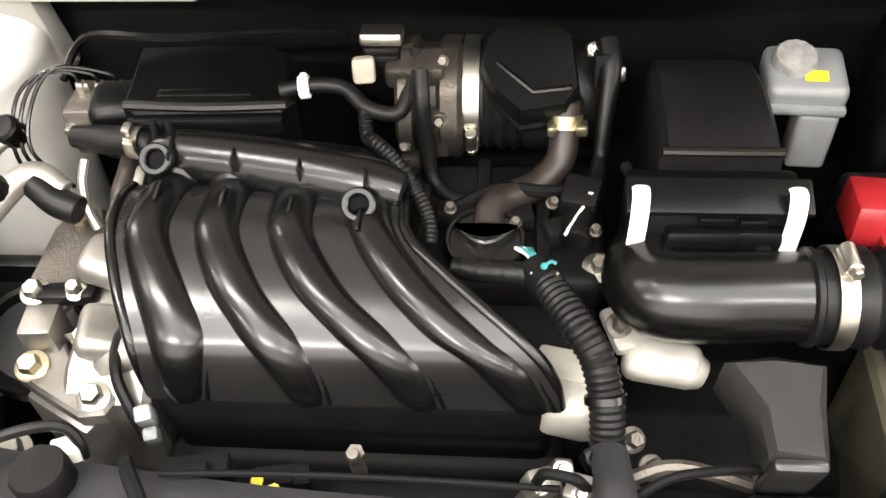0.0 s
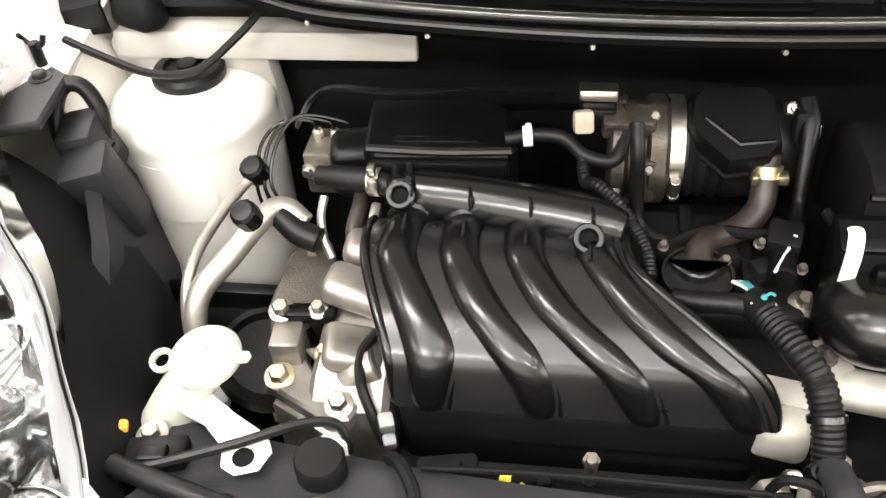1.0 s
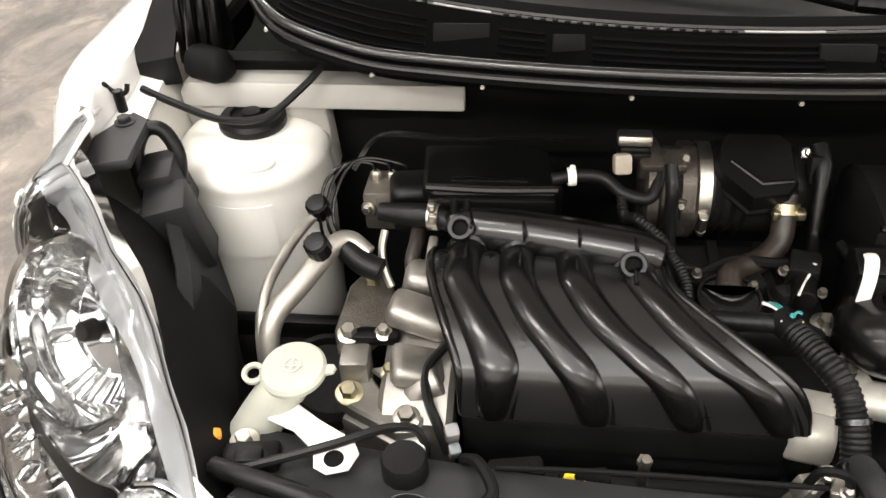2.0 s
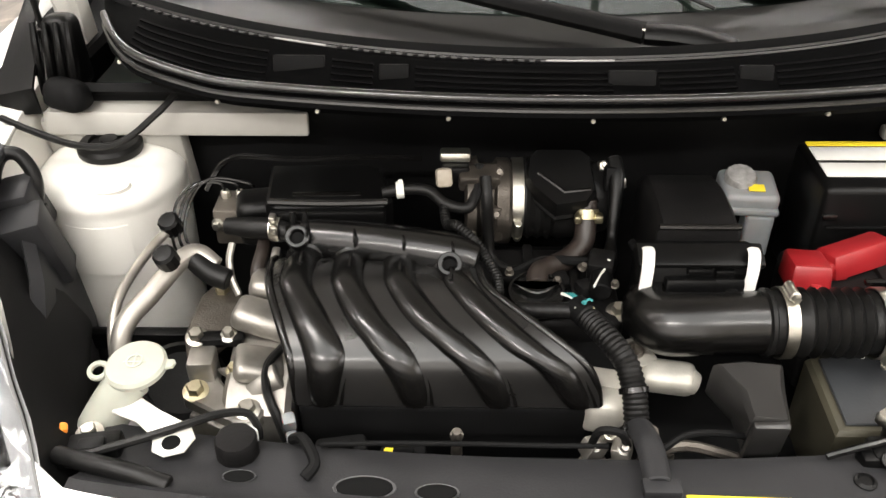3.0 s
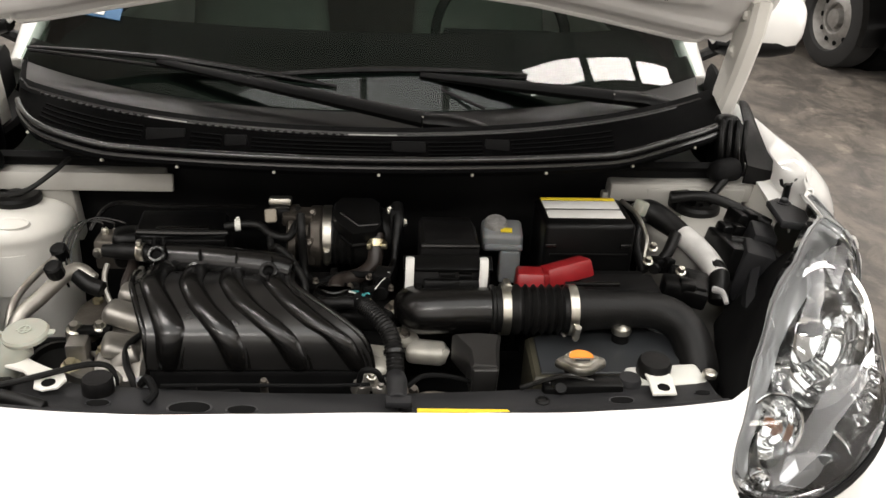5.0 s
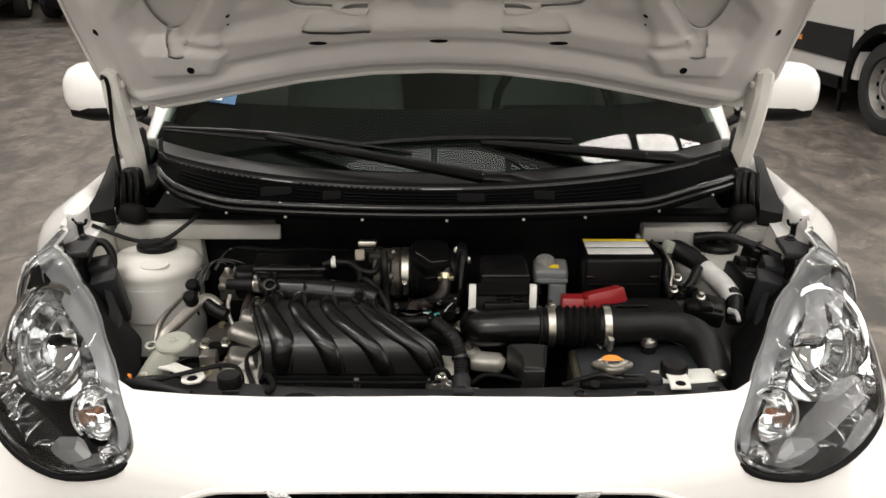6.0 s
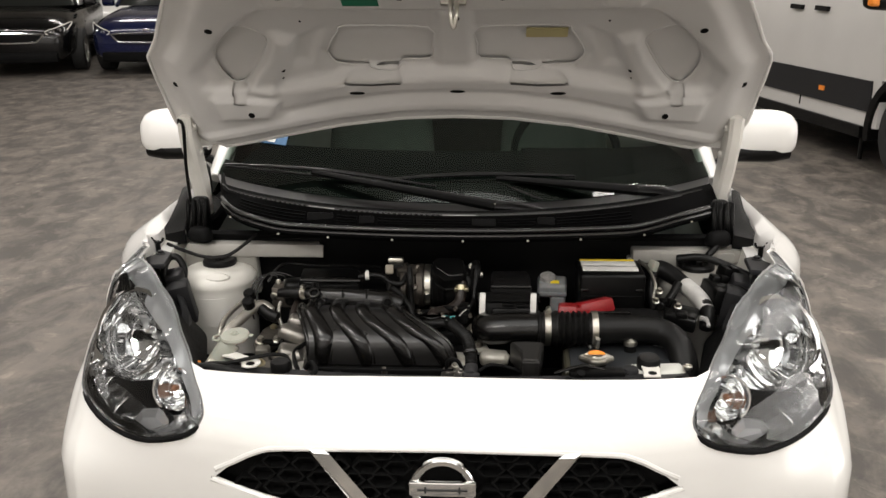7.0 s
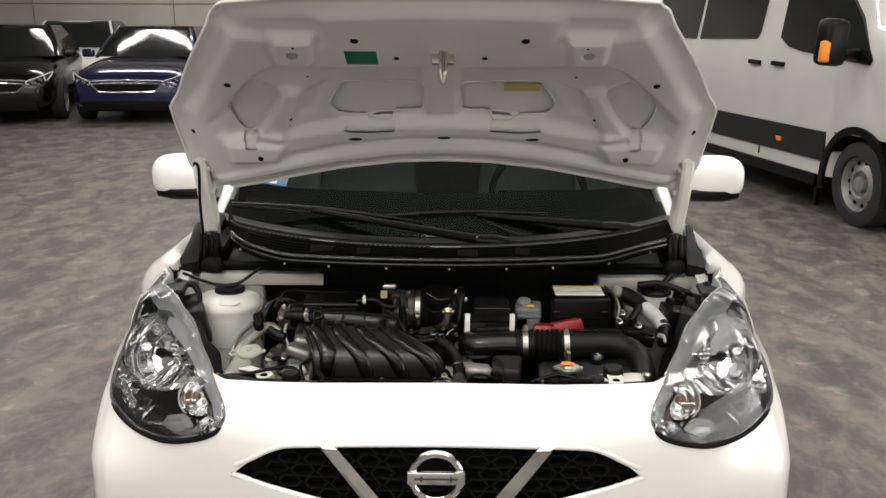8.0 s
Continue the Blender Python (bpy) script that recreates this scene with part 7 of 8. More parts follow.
part("bracket_hole", bm, HOLE, white)
bm = B()
tube(bm, [(0.21, 0.352, 0.852), (0.245, 0.356, 0.862), (0.275, 0.36, 0.866), (0.31, 0.358, 0.858)], 0.0035, 8, 5)
solo("thin_pipe", bm, BLACK_SATIN, "thin black pipe along the radiator panel", "pipe")
bm = B()
rbox(bm, (0.30, 0.358, 0.846), (0.10, 0.03, 0.03), 0.006)
rbox(bm, (0.255, 0.352, 0.848), (0.03, 0.02, 0.02), 0.004)
cyl(bm, (0.262, 0.343, 0.856), (0.262, 0.341, 0.860), 0.008, seg=12)
solo("latch_bracket", bm, BLACK_PLASTIC, "black radiator mounting bracket under the cap", "bracket")

# ---------------------------------------------------------------- right side loom and boxes
bm = B()
tube(bm, [(0.455, 0.76, 0.925), (0.49, 0.775, 0.930), (0.518, 0.755, 0.920), (0.541, 0.722, 0.907), (0.557, 0.685, 0.900), (0.5655, 0.645, 0.894), (0.567, 0.606, 0.888), (0.560, 0.575, 0.86)], [0.016, 0.021, 0.021, 0.0190, 0.0185, 0.0178, 0.017, 0.016], 14, 6)
solo("main_loom", bm, RUBBER, "thick black main wiring loom arching beside the battery", "wiring")
bm = B()
tube(bm, [(0.541, 0.722, 0.907), (0.557, 0.685, 0.900), (0.5655, 0.645, 0.894), (0.567, 0.606, 0.888)], [0.0200, 0.0195, 0.0188, 0.0180], 16, 6, caps=False)
solo("loom_tape", bm, LOOM_TAPE, "off-white tape wound round the main loom", "tape")
bm = B()
rbox(bm, (0.470, 0.752, 0.945), (0.018, 0.022, 0.026), 0.004, (0, 20, 30))
solo("loom_clip", bm, CREAM, "cream plastic clip on the loom", "clip")
for pts, r, lab in (([(0.53, 0.775, 0.955), (0.58, 0.76, 0.965), (0.63, 0.74, 0.955), (0.68, 0.70, 0.94)], 0.009, "black wire branch over the strut tower"), ([(0.60, 0.77, 0.965), (0.63, 0.80, 0.985), (0.655, 0.845, 1.0)], 0.008, "black wire branch rising to the scuttle"), ([(0.47, 0.74, 0.93), (0.455, 0.70, 0.90), (0.462, 0.66, 0.87)], 0.008, "black wire branch beside the battery"), ([(0.52, 0.70, 0.92), (0.50, 0.67, 0.90), (0.485, 0.66, 0.885), (0.47, 0.64, 0.885)], 0.010, "black wire branch beside the battery"), ([(0.60, 0.66, 0.93), (0.645, 0.64, 0.93), (0.665, 0.61, 0.92)], 0.007, "black wire to the headlight")):
    bm = B()
    tube(bm, pts, r, 10, 6)
    solo("wire_branch", bm, RUBBER, lab, "wiring")
for p, s_, rot in (((0.485, 0.655, 0.885), (0.035, 0.025, 0.025), (0, 10, 20)), ((0.555, 0.79, 0.945), (0.04, 0.03, 0.03), (0, 0, 15)), ((0.49, 0.575, 0.885), (0.05, 0.04, 0.03), (0, 5, -10)), ((0.510, 0.588, 0.880), (0.062, 0.075, 0.03), (4, 8, -18)), ((0.60, 0.665, 0.90), (0.05, 0.09, 0.06), (0, 12, 8)), ((0.61, 0.70, 0.925), (0.04, 0.03, 0.03), (0, 12, 8)), ((0.635, 0.72, 0.94), (0.035, 0.045, 0.03), (0, 14, 10))):
    bm = B()
    rbox(bm, p, s_, 0.005, rot)
    rbox(bm, (p[0] + 0.01, p[1] - 0.01, p[2] + 0.008), (s_[0] * 0.5, s_[1] * 0.6, s_[2] * 0.7), 0.003, rot)
    solo("connector", bm, BLACK_PLASTIC, "black plastic wiring connector", "connector", "black connectors")
bm = B()
tube(bm, [(0.545, 0.565, 0.888), (0.551, 0.552, 0.891), (0.5525, 0.540, 0.889), (0.552, 0.528, 0.884)], [0.006, 0.005, 0.004, 0.004], 8, 5)
solo("lever", bm, GREY_TAPE, "short pale lever beside the intake duct", "lever")
for p in ((0.46, 0.645, 0.895), (0.468, 0.655, 0.915), (0.50, 0.60, 0.90)):
    bm = B()
    hexbolt(bm, p, (0, -0.4, 1), 0.006, 0.008)
    solo("bolt", bm, STEEL, "small bright bolt beside the battery", "bolt", "small bolts")

# ---------------------------------------------------------------- front left: washer filler, pipes, hydraulic unit
washer = thing("washer_filler", (-0.46, 0.42, 0.74), "cream screenwasher filler neck with a flat cap", "filler neck")
bm = B()
lathe(bm, (-0.447, 0.424, 0.886), (-0.05, -0.12, 1), [(0.027, 0), (0.030, 0.002), (0.0305, 0.007), (0.028, 0.0105), (0.022, 0.0112), (0.010, 0.0115)], 36)
capm = pose(-0.447, 0.424, 0.889, 7, -3, 0)
ring(bm, capm @ Vector((-0.037, -0.004, -0.001)), (0, -0.3, 1), 0.011, 0.006, 0.005, 18)
prism(bm, [(0.027, -0.006), (0.037, -0.004), (0.039, 0.002), (0.036, 0.006), (0.027, 0.006)], 0.004, capm, 0.001)
part("cap", bm, CREAM, washer)
bm = B()
ring(bm, capm @ Vector((0, 0.000, 0.0090)), (-0.05, -0.12, 1), 0.0085, 0.0068, 0.0012, 20)
rbox(bm, capm @ Vector((0, -0.001, 0.0094)), (0.022, 0.0018, 0.0008), 0.0003, (7, -3, 0))
rbox(bm, capm @ Vector((0, 0.001, 0.0094)), (0.0018, 0.018, 0.0008), 0.0003, (7, -3, 0))
part("embossed_symbol", bm, mat("cream_shadowed_emboss", (0.45, 0.47, 0.40), None, 0.5, bump=0), washer)
bm = B()
tube(bm, [(-0.4515, 0.4195, 0.879), (-0.462, 0.414, 0.870), (-0.482, 0.406, 0.840), (-0.505, 0.397, 0.800), (-0.515, 0.393, 0.76)], [0.020, 0.021, 0.0225, 0.0235, 0.024], 16, 6)
part("neck", bm, CREAM, washer)
bm = B()
rbox(bm, (-0.522, 0.374, 0.838), (0.018, 0.012, 0.040), 0.003, (0, 20, 20))
part("amber_reflector", bm, ORANGE, washer, "small orange tab")
bm = B()
prism(bm, [(-0.486, 0.398), (-0.470, 0.412), (-0.448, 0.412), (-0.420, 0.392), (-0.385, 0.372), (-0.378, 0.358), (-0.384, 0.341), (-0.402, 0.335), (-0.414, 0.341), (-0.418, 0.358), (-0.440, 0.378)], 0.005, pose(0, 0, 0.859), 0.0014)
brk = solo("lamp_bracket", bm, PAINT_IN, "off-white painted metal bracket with a round hole", "bracket")
bm = B()
lathe(bm, (-0.398, 0.3495, 0.8634), (0, 0, 1), [(0.0088, 0), (0.0088, 0.0012), (0.002, 0.0012)], 18)
part("bracket_hole", bm, HOLE, brk)
bm = B()
tube(bm, [(-0.475, 0.332, 0.866), (-0.44, 0.344, 0.868), (-0.40, 0.358, 0.872), (-0.36, 0.378, 0.872), (-0.335, 0.386, 0.866), (-0.325, 0.382, 0.852), (-0.324, 0.378, 0.84)], [0.0042, 0.0042, 0.0042, 0.0042, 0.004, 0.004, 0.004], 8, 6)
solo("bonnet_cable", bm, RUBBER, "black bonnet release cable over the bracket", "cable")
bm = B()
rbox(bm, (-0.335, 0.378, 0.845), (0.020, 0.018, 0.018), 0.003, (0, 0, 20))
solo("plug_connector", bm, WHITE_PLASTIC, "small white plug beside the mount bracket", "connector")
bm = B()
lathe(bm, (-0.338, 0.352, 0.838), (0, 0, 1), [(0.018, 0), (0.020, 0.01), (0.020, 0.028), (0.018, 0.032), (0.006, 0.033)], 28, True, True, 10, 0.02)
part("rubber_stopper", bm, BLACK_DUSTY, radiator)
bm = B()
tube(bm, [(-0.50, 0.335, 0.862), (-0.46, 0.322, 0.866), (-0.42, 0.312, 0.864), (-0.39, 0.305, 0.858)], 0.009, 10, 5)
solo("black_hose", bm, RUBBER, "black hose lying behind the bumper edge", "hose")
for p, sz, mt in (((-0.472, 0.352, 0.852), (0.05, 0.03, 0.02), BLACK_PLASTIC), ((-0.245, 0.376, 0.822), (0.05, 0.022, 0.03), BLACK_MATT), ((-0.185, 0.376, 0.820), (0.045, 0.02, 0.018), BLACK_MATT)):
    bm = B()
    rbox(bm, p, sz, 0.005, (0, 0, 10))
    rbox(bm, (p[0], p[1] - 0.005, p[2] + sz[2] * 0.5), (sz[0] * 0.5, sz[1] * 0.5, sz[2] * 0.5), 0.003, (0, 0, 10))
    solo("connector", bm, mt, "dark plastic connector behind the radiator panel", "connector", "black connectors")
bm = B()
rbox(bm, (-0.193, 0.370, 0.828), (0.022, 0.010, 0.010), 0.003, (0, 0, -6))
solo("yellow_tag", bm, YELLOW, "small bright yellow plastic tag", "tag")
bm = B()
hexbolt(bm, (-0.485, 0.372, 0.850), (0, -0.1, 1), 0.008, 0.008, 1.7)
solo("bolt", bm, STEEL, "bright bolt beside the painted bracket", "bolt", "small bolts")
bm = B()
tube(bm, [(-0.470, 0.675, 0.890), (-0.490, 0.655, 0.882), (-0.508, 0.60, 0.872), (-0.515, 0.555, 0.862), (-0.516, 0.525, 0.835), (-0.512, 0.50, 0.78)], 0.0058, 10, 6)
solo("refrigerant_pipe", bm, ALU_TUBE, "thin bare aluminium pipe bending past the strut tower", "pipe")
bm = B()
tube(bm, [(-0.415, 0.615, 0.872), (-0.435, 0.622, 0.884), (-0.452, 0.610, 0.884), (-0.480, 0.565, 0.866), (-0.500, 0.535, 0.852), (-0.506, 0.515, 0.825), (-0.502, 0.49, 0.76)], [0.010, 0.011, 0.0115, 0.0115, 0.0115, 0.011, 0.011], 14, 6)
solo("refrigerant_pipe", bm, ALU_TUBE, "thick bare aluminium pipe bending past the strut tower", "pipe")
bm = B()
tube(bm, [(-0.44, 0.615, 0.880), (-0.420, 0.605, 0.868), (-0.400, 0.600, 0.862)], [0.0125, 0.0135, 0.013], 12, 5)
solo("pipe_sleeve", bm, RUBBER, "black rubber joint on the thick pipe", "hose")
for p in ((-0.480, 0.672, 0.888), (-0.461, 0.590, 0.898)):
    bm = B()
    lathe(bm, p, (-0.1, -0.5, 1), [(0.0125, -0.008), (0.0135, 0.0), (0.0130, 0.012), (0.010, 0.015), (0.003, 0.0155)], 24, True, True, 12, 0.03)
    solo("valve_cap", bm, BLACK_PLASTIC, "black screw cap on the aluminium pipe", "cap", "valve caps")
bm = B()
tube(bm, [(-0.400, 0.64, 0.885), (-0.402, 0.625, 0.872), (-0.398, 0.61, 0.855), (-0.39, 0.60, 0.84)], 0.0045, 8, 5)
solo("thin_pipe", bm, ALU_TUBE, "short bright pipe above the engine mount", "pipe")
bm = B()
tube(bm, [(-0.365, 0.66, 0.88), (-0.366, 0.640, 0.872), (-0.368, 0.615, 0.862), (-0.360, 0.600, 0.85), (-0.34, 0.594, 0.845)], 0.0085, 10, 6)
solo("coolant_hose", bm, RUBBER_BROWN, "brown aged hose above the timing cover", "hose")
bm = B()
rbox(bm, (-0.348, 0.622, 0.870), (0.010, 0.03, 0.03), 0.003, (20, 10, 0))
solo("pale_bracket", bm, ALU, "small pale metal bracket beside the plenum", "bracket")
hyd = thing("brake_hydraulic_unit", (-0.40, 0.71, 0.83), "silver brake hydraulic block with steel pipes", "hydraulic unit")
bm = B()
rbox(bm, (-0.402, 0.705, 0.880), (0.058, 0.05, 0.050), 0.004)
part("block", bm, ALU_DARK, hyd)
bm = B()
rbox(bm, (-0.370, 0.685, 0.895), (0.06, 0.05, 0.06), 0.012, (0, 0, 10), 3)
part("motor_housing", bm, BLACK_PLASTIC, hyd)
for k in range(3):
    bm = B()
    p = Vector((-0.420 + 0.018 * k, 0.712, 0.905))
    lathe(bm, p, (0, 0, 1), [(0.006, 0), (0.006, 0.007), (0.004, 0.010)], 6)
    part("pipe_nut", bm, STEEL, hyd)
    bm = B()
    tube(bm, [p + Vector((0, 0, 0.008)), p + Vector((-0.006, 0.0, 0.020)), p + Vector((-0.035 - 0.008 * k, -0.004, 0.020 + 0.004 * k)), p + Vector((-0.055 - 0.01 * k, -0.022, 0.004)), p + Vector((-0.058 - 0.01 * k, -0.05, -0.03)), p + Vector((-0.05, -0.055, -0.07))], 0.0019, 6, 6)
    part("brake_pipe", bm, BLACK_SATIN, hyd)
bm = B()
tube(bm, [(-0.45, 0.735, 0.90), (-0.43, 0.745, 0.93), (-0.405, 0.742, 0.945), (-0.37, 0.74, 0.945), (-0.33, 0.745, 0.94), (-0.25, 0.76, 0.935), (-0.18, 0.765, 0.93)], 0.004, 6, 6)
part("brake_pipe", bm, BLACK_SATIN, hyd)
bm = B()
hexbolt(bm, (-0.425, 0.680, 0.885), (-0.3, -1, 0.1), 0.006, 0.006)
part("bolt", bm, STEEL, hyd)
bm = B()
rbox(bm, (-0.309, 0.436, 0.800), (0.014, 0.014, 0.026), 0.003, (20, 0, 20))
rbox(bm, (-0.306, 0.428, 0.785), (0.012, 0.012, 0.018), 0.003, (20, 0, 20))
solo("plug_connector", bm, FROSTED, "grey plug connector at the end of the manifold", "connector")
bm = B()
tube(bm, [(-0.322, 0.520, 0.835), (-0.338, 0.49, 0.830), (-0.334, 0.46, 0.822), (-0.322, 0.44, 0.805), (-0.312, 0.428, 0.782)], 0.005, 8, 6)
solo("black_hose", bm, RUBBER, "thin black hose at the end of the manifold", "hose")
bm = B()
rbox(bm, (-0.56, 0.60, 0.70), (0.14, 0.12, 0.02), 0.006)
rbox(bm, (-0.52, 0.64, 0.735), (0.18, 0.02, 0.03), 0.008)
solo("chassis_rail", bm, BLACK_PLASTIC, "black shiny chassis rail below the strut tower", "rail")
bm = B()
prism(bm, [(-0.56, 0.50), (-0.50, 0.51), (-0.50, 0.60), (-0.55, 0.60)], 0.01, pose(0, 0, 0.70), 0.003)
solo("plastic_plate", bm, GREY_TAPE, "pale grey plate deep beside the chassis rail", "plate")

# ---------------------------------------------------------------- small clutter along the radiator panel
for pts, r, lab in (([(-0.29, 0.372, 0.846), (-0.275, 0.352, 0.868), (-0.262, 0.330, 0.862), (-0.270, 0.318, 0.855)], 0.0055, "short black hose bent over the radiator panel"), ([(-0.262, 0.362, 0.85), (-0.20, 0.366, 0.848), (-0.12, 0.368, 0.846), (-0.04, 0.366, 0.847), (0.01, 0.362, 0.852)], 0.0026, "thin black cable along the radiator panel"), ([(-0.005, 0.368, 0.848), (0.0, 0.362, 0.872), (0.018, 0.358, 0.874), (0.028, 0.364, 0.85)], 0.004, "small black cable loop beside the sensor block"), ([(0.06, 0.36, 0.85), (0.085, 0.37, 0.86), (0.13, 0.385, 0.845), (0.17, 0.40, 0.82)], 0.0035, "thin black cable running under the duct"), ([(0.055, 0.545, 0.88), (0.07, 0.56, 0.888), (0.075, 0.585, 0.90), (0.065, 0.62, 0.905)], 0.005, "black wire rising beside the air cleaner"), ([(-0.07, 0.60, 0.876), (-0.035, 0.612, 0.885), (0.0, 0.606, 0.888), (0.03, 0.61, 0.886)], 0.0055, "black wire lying across the valve cover")):
    bm = B()
    tube(bm, pts, r, 8, 6)
    solo("thin_cable", bm, BLACK_MATT, lab, "cable")
for p, sz, rot, mt in (((-0.002, 0.372, 0.838), (0.022, 0.018, 0.020), (10, 15, 25), ALU), ((0.024, 0.366, 0.842), (0.018, 0.020, 0.018), (5, -10, -20), ALU), ((0.012, 0.378, 0.850), (0.014, 0.012, 0.012), (0, 20, 10), STEEL), ((0.035, 0.395, 0.835), (0.016, 0.014, 0.018), (15, 0, 30), BLACK_PLASTIC)):
    bm = B()
    rbox(bm, p, sz, 0.003, rot)
    hexbolt(bm, (p[0], p[1] - sz[1] * 0.3, p[2] + sz[2] * 0.45), (0.1, -0.5, 1), 0.0045, 0.005)
    solo("sensor", bm, mt, "small metal sensor fitting behind the radiator panel", "sensor", "sensor fittings")

# ---------------------------------------------------------------- other vehicles in the hall
def ring_box(y, hw, z0, z1, n=28, e=4.0):
    out = []
    for k in range(n):
        a = 2 * math.pi * k / n
        c, s = math.cos(a), math.sin(a)
        out.append(Vector((hw * math.copysign(abs(c) ** (2 / e), c), y, (z0 + z1) / 2 + (z1 - z0) / 2 * math.copysign(abs(s) ** (2 / e), s))))
    return out


def saloon(x, y, paint, label, chrome_ring=True, turn=0.0, scale=1.0):
    """A parked saloon; its nose points to -y and stands at (x, y)."""
    car2 = thing("parked_car", (0, 0, 0), label, "car", "parked cars")

    def fin(name, bm, mt, parent=car2, lab=""):
        return part(name, bm, mt, parent, lab)

    bm = B()
    loft(bm, [ring_box(*r) for r in ((0.0, 0.66, 0.30, 0.60), (0.04, 0.76, 0.22, 0.70), (0.16, 0.84, 0.19, 0.78), (0.5, 0.88, 0.18, 0.88), (1.0, 0.90, 0.18, 0.95), (1.3, 0.90, 0.18, 0.98), (2.4, 0.905, 0.18, 1.0), (3.6, 0.90, 0.18, 1.03), (4.3, 0.86, 0.22, 1.03), (4.55, 0.76, 0.35, 0.95))])
    fin("body", bm, paint)
    bm = B()
    rows = []
    for k in np.linspace(0, 1, 9):
        y0, y1, hw, z = 1.18 + 0.78 * k, 3.95 - 0.65 * k, 0.83 - 0.20 * k**1.5, 0.97 + 0.48 * k
        c = [(-hw, y0 + 0.16), (-hw * 0.8, y0 + 0.04), (0, y0), (hw * 0.8, y0 + 0.04), (hw, y0 + 0.16), (hw, (y0 + y1) / 2), (hw, y1 - 0.16), (hw * 0.8, y1 - 0.04), (0, y1), (-hw * 0.8, y1 - 0.04), (-hw, y1 - 0.16), (-hw, (y0 + y1) / 2)]
        rows.append([Vector((a, b, z)) for a, b in c])
    loft(bm, rows)
    fin("window_glass", bm, CAR_GLASS)
    bm = B()
    y0, y1, hw = 1.93, 3.32, 0.585
    grid(bm, [[Vector((hw * t, yy + (0.14 * t * t if yy < 2 else 0), 1.455 + dz - 0.035 * t * t - 0.02 * t**6)) for t in np.linspace(-1, 1, 13)] for yy, dz in ((y0, 0), (2.2, 0.02), (2.7, 0.02), (y1, 0))])
    thicken(bm, 0.03)
    fin("roof", bm, paint)
    for s in (-1, 1):
        bm = B()
        tube(bm, [(s * 0.80, 1.33, 0.965), (s * 0.69, 1.72, 1.22), (s * 0.59, 2.10, 1.435)], 0.032, 8, 4)
        fin("pillar", bm, paint)
        bm = B()
        tube(bm, [(s * 0.80, 2.5, 0.97), (s * 0.60, 2.55, 1.43)], 0.03, 6)
        fin("pillar", bm, BLACK_PLASTIC)
        bm = B()
        rbox(bm, (s * 0.98, 1.50, 1.02), (0.20, 0.10, 0.13), 0.035, (0, 0, s * 8), 3)
        fin("door_mirror", bm, paint)
        lamp_line = ((0.54, 0.030, 0.640), (0.58, 0.035, 0.588), (0.72, 0.085, 0.600), (0.83, 0.22, 0.665), (0.875, 0.38, 0.765), (0.80, 0.24, 0.735), (0.66, 0.09, 0.680))
        bm = B()
        loft(bm, [[Vector((s * a, b + d, c)) for a, b, c in lamp_line] for d in (-0.014, 0.04)])
        hl = fin("headlight", bm, DARK_LAMP)
        for a, b, c, r in ((0.64, 0.040, 0.630, 0.030), (0.73, 0.090, 0.652, 0.030)):
            bm = B()
            lathe(bm, (s * a, b, c), (s * 0.2, -1, 0.1), [(r, 0), (r, 0.012), (r * 0.8, 0.016), (r * 0.3, 0.004)], 16)
            fin("headlight_bulb", bm, REFLECTOR, hl)
        bm = B()
        tube(bm, [(s * a, b - 0.020, c) for a, b, c in lamp_line], 0.009, 6, 2, closed=True)
        fin("light_strip", bm, LABEL, hl)
        bm = B()
        loft(bm, [[Vector((s * a, b + d, c)) for a, b, c in ((0.58, 0.03, 0.335), (0.60, 0.03, 0.385), (0.74, 0.07, 0.400), (0.70, 0.05, 0.345))] for d in (-0.012, 0.03)])
        fin("fog_lamp", bm, REFLECTOR)
        for yc in (0.86, 3.56):
            wheel(yc, s, car2, 0.32, 0.20, 0.86)
    bm = B()
    rings_ = []
    mouth = [(p.x, p.y) for p in closed_spline([(x, z, 0) for x, z in ((-0.49, 0.605), (-0.25, 0.618), (0, 0.622), (0.25, 0.618), (0.49, 0.605), (0.505, 0.575), (0.42, 0.500), (0.38, 0.487), (0, 0.480), (-0.38, 0.487), (-0.42, 0.500), (-0.505, 0.575))], 2)]
    for d in (-0.020, 0.03):
        rings_.append([Vector((x, d + 0.09 * x * x, z)) for x, z in mouth])
    loft(bm, rings_)
    gr = fin("grille", bm, BLACK_PLASTIC)
    bm = B()
    tube(bm, rings_[0], 0.014, 6, 1, closed=True)
    fin("grille_ring", bm, CHROME, gr)
    bm = B()
    rbox(bm, (0, 0.02, 0.27), (1.36, 0.10, 0.15), 0.03)
    fin("lower_intake", bm, BLACK_MATT)
    bm = B()
    rbox(bm, (0, 0.022, 0.665), (0.10, 0.02, 0.035), 0.01)
    fin("badge", bm, CHROME)
    car2.location = (x, y, 0)
    car2.rotation_euler = (0, 0, radians(turn))
    car2.scale = (scale, scale, scale)
    return car2


DARK_LAMP = mat("smoked_headlight", (0.10, 0.10, 0.105), (0.05, 0.05, 0.052), 0.08, 0.6, bump=0, scale=20)
CAR_GLASS = mat("dark_car_glass", (0.010, 0.012, 0.0115), (0.007, 0.009, 0.008), 0.05, bump=0, spec=0.8)
BLUE = mat("deep_blue_paint", (0.006, 0.011, 0.060), (0.004, 0.008, 0.045), 0.22, 0.2, coat=1.0, bump=0)
BLACK_PAINT = mat("black_car_paint", (0.003, 0.003, 0.0033), (0.0025, 0.0025, 0.0025), 0.16, 0.0, coat=0.25, bump=0, spec=0.35)
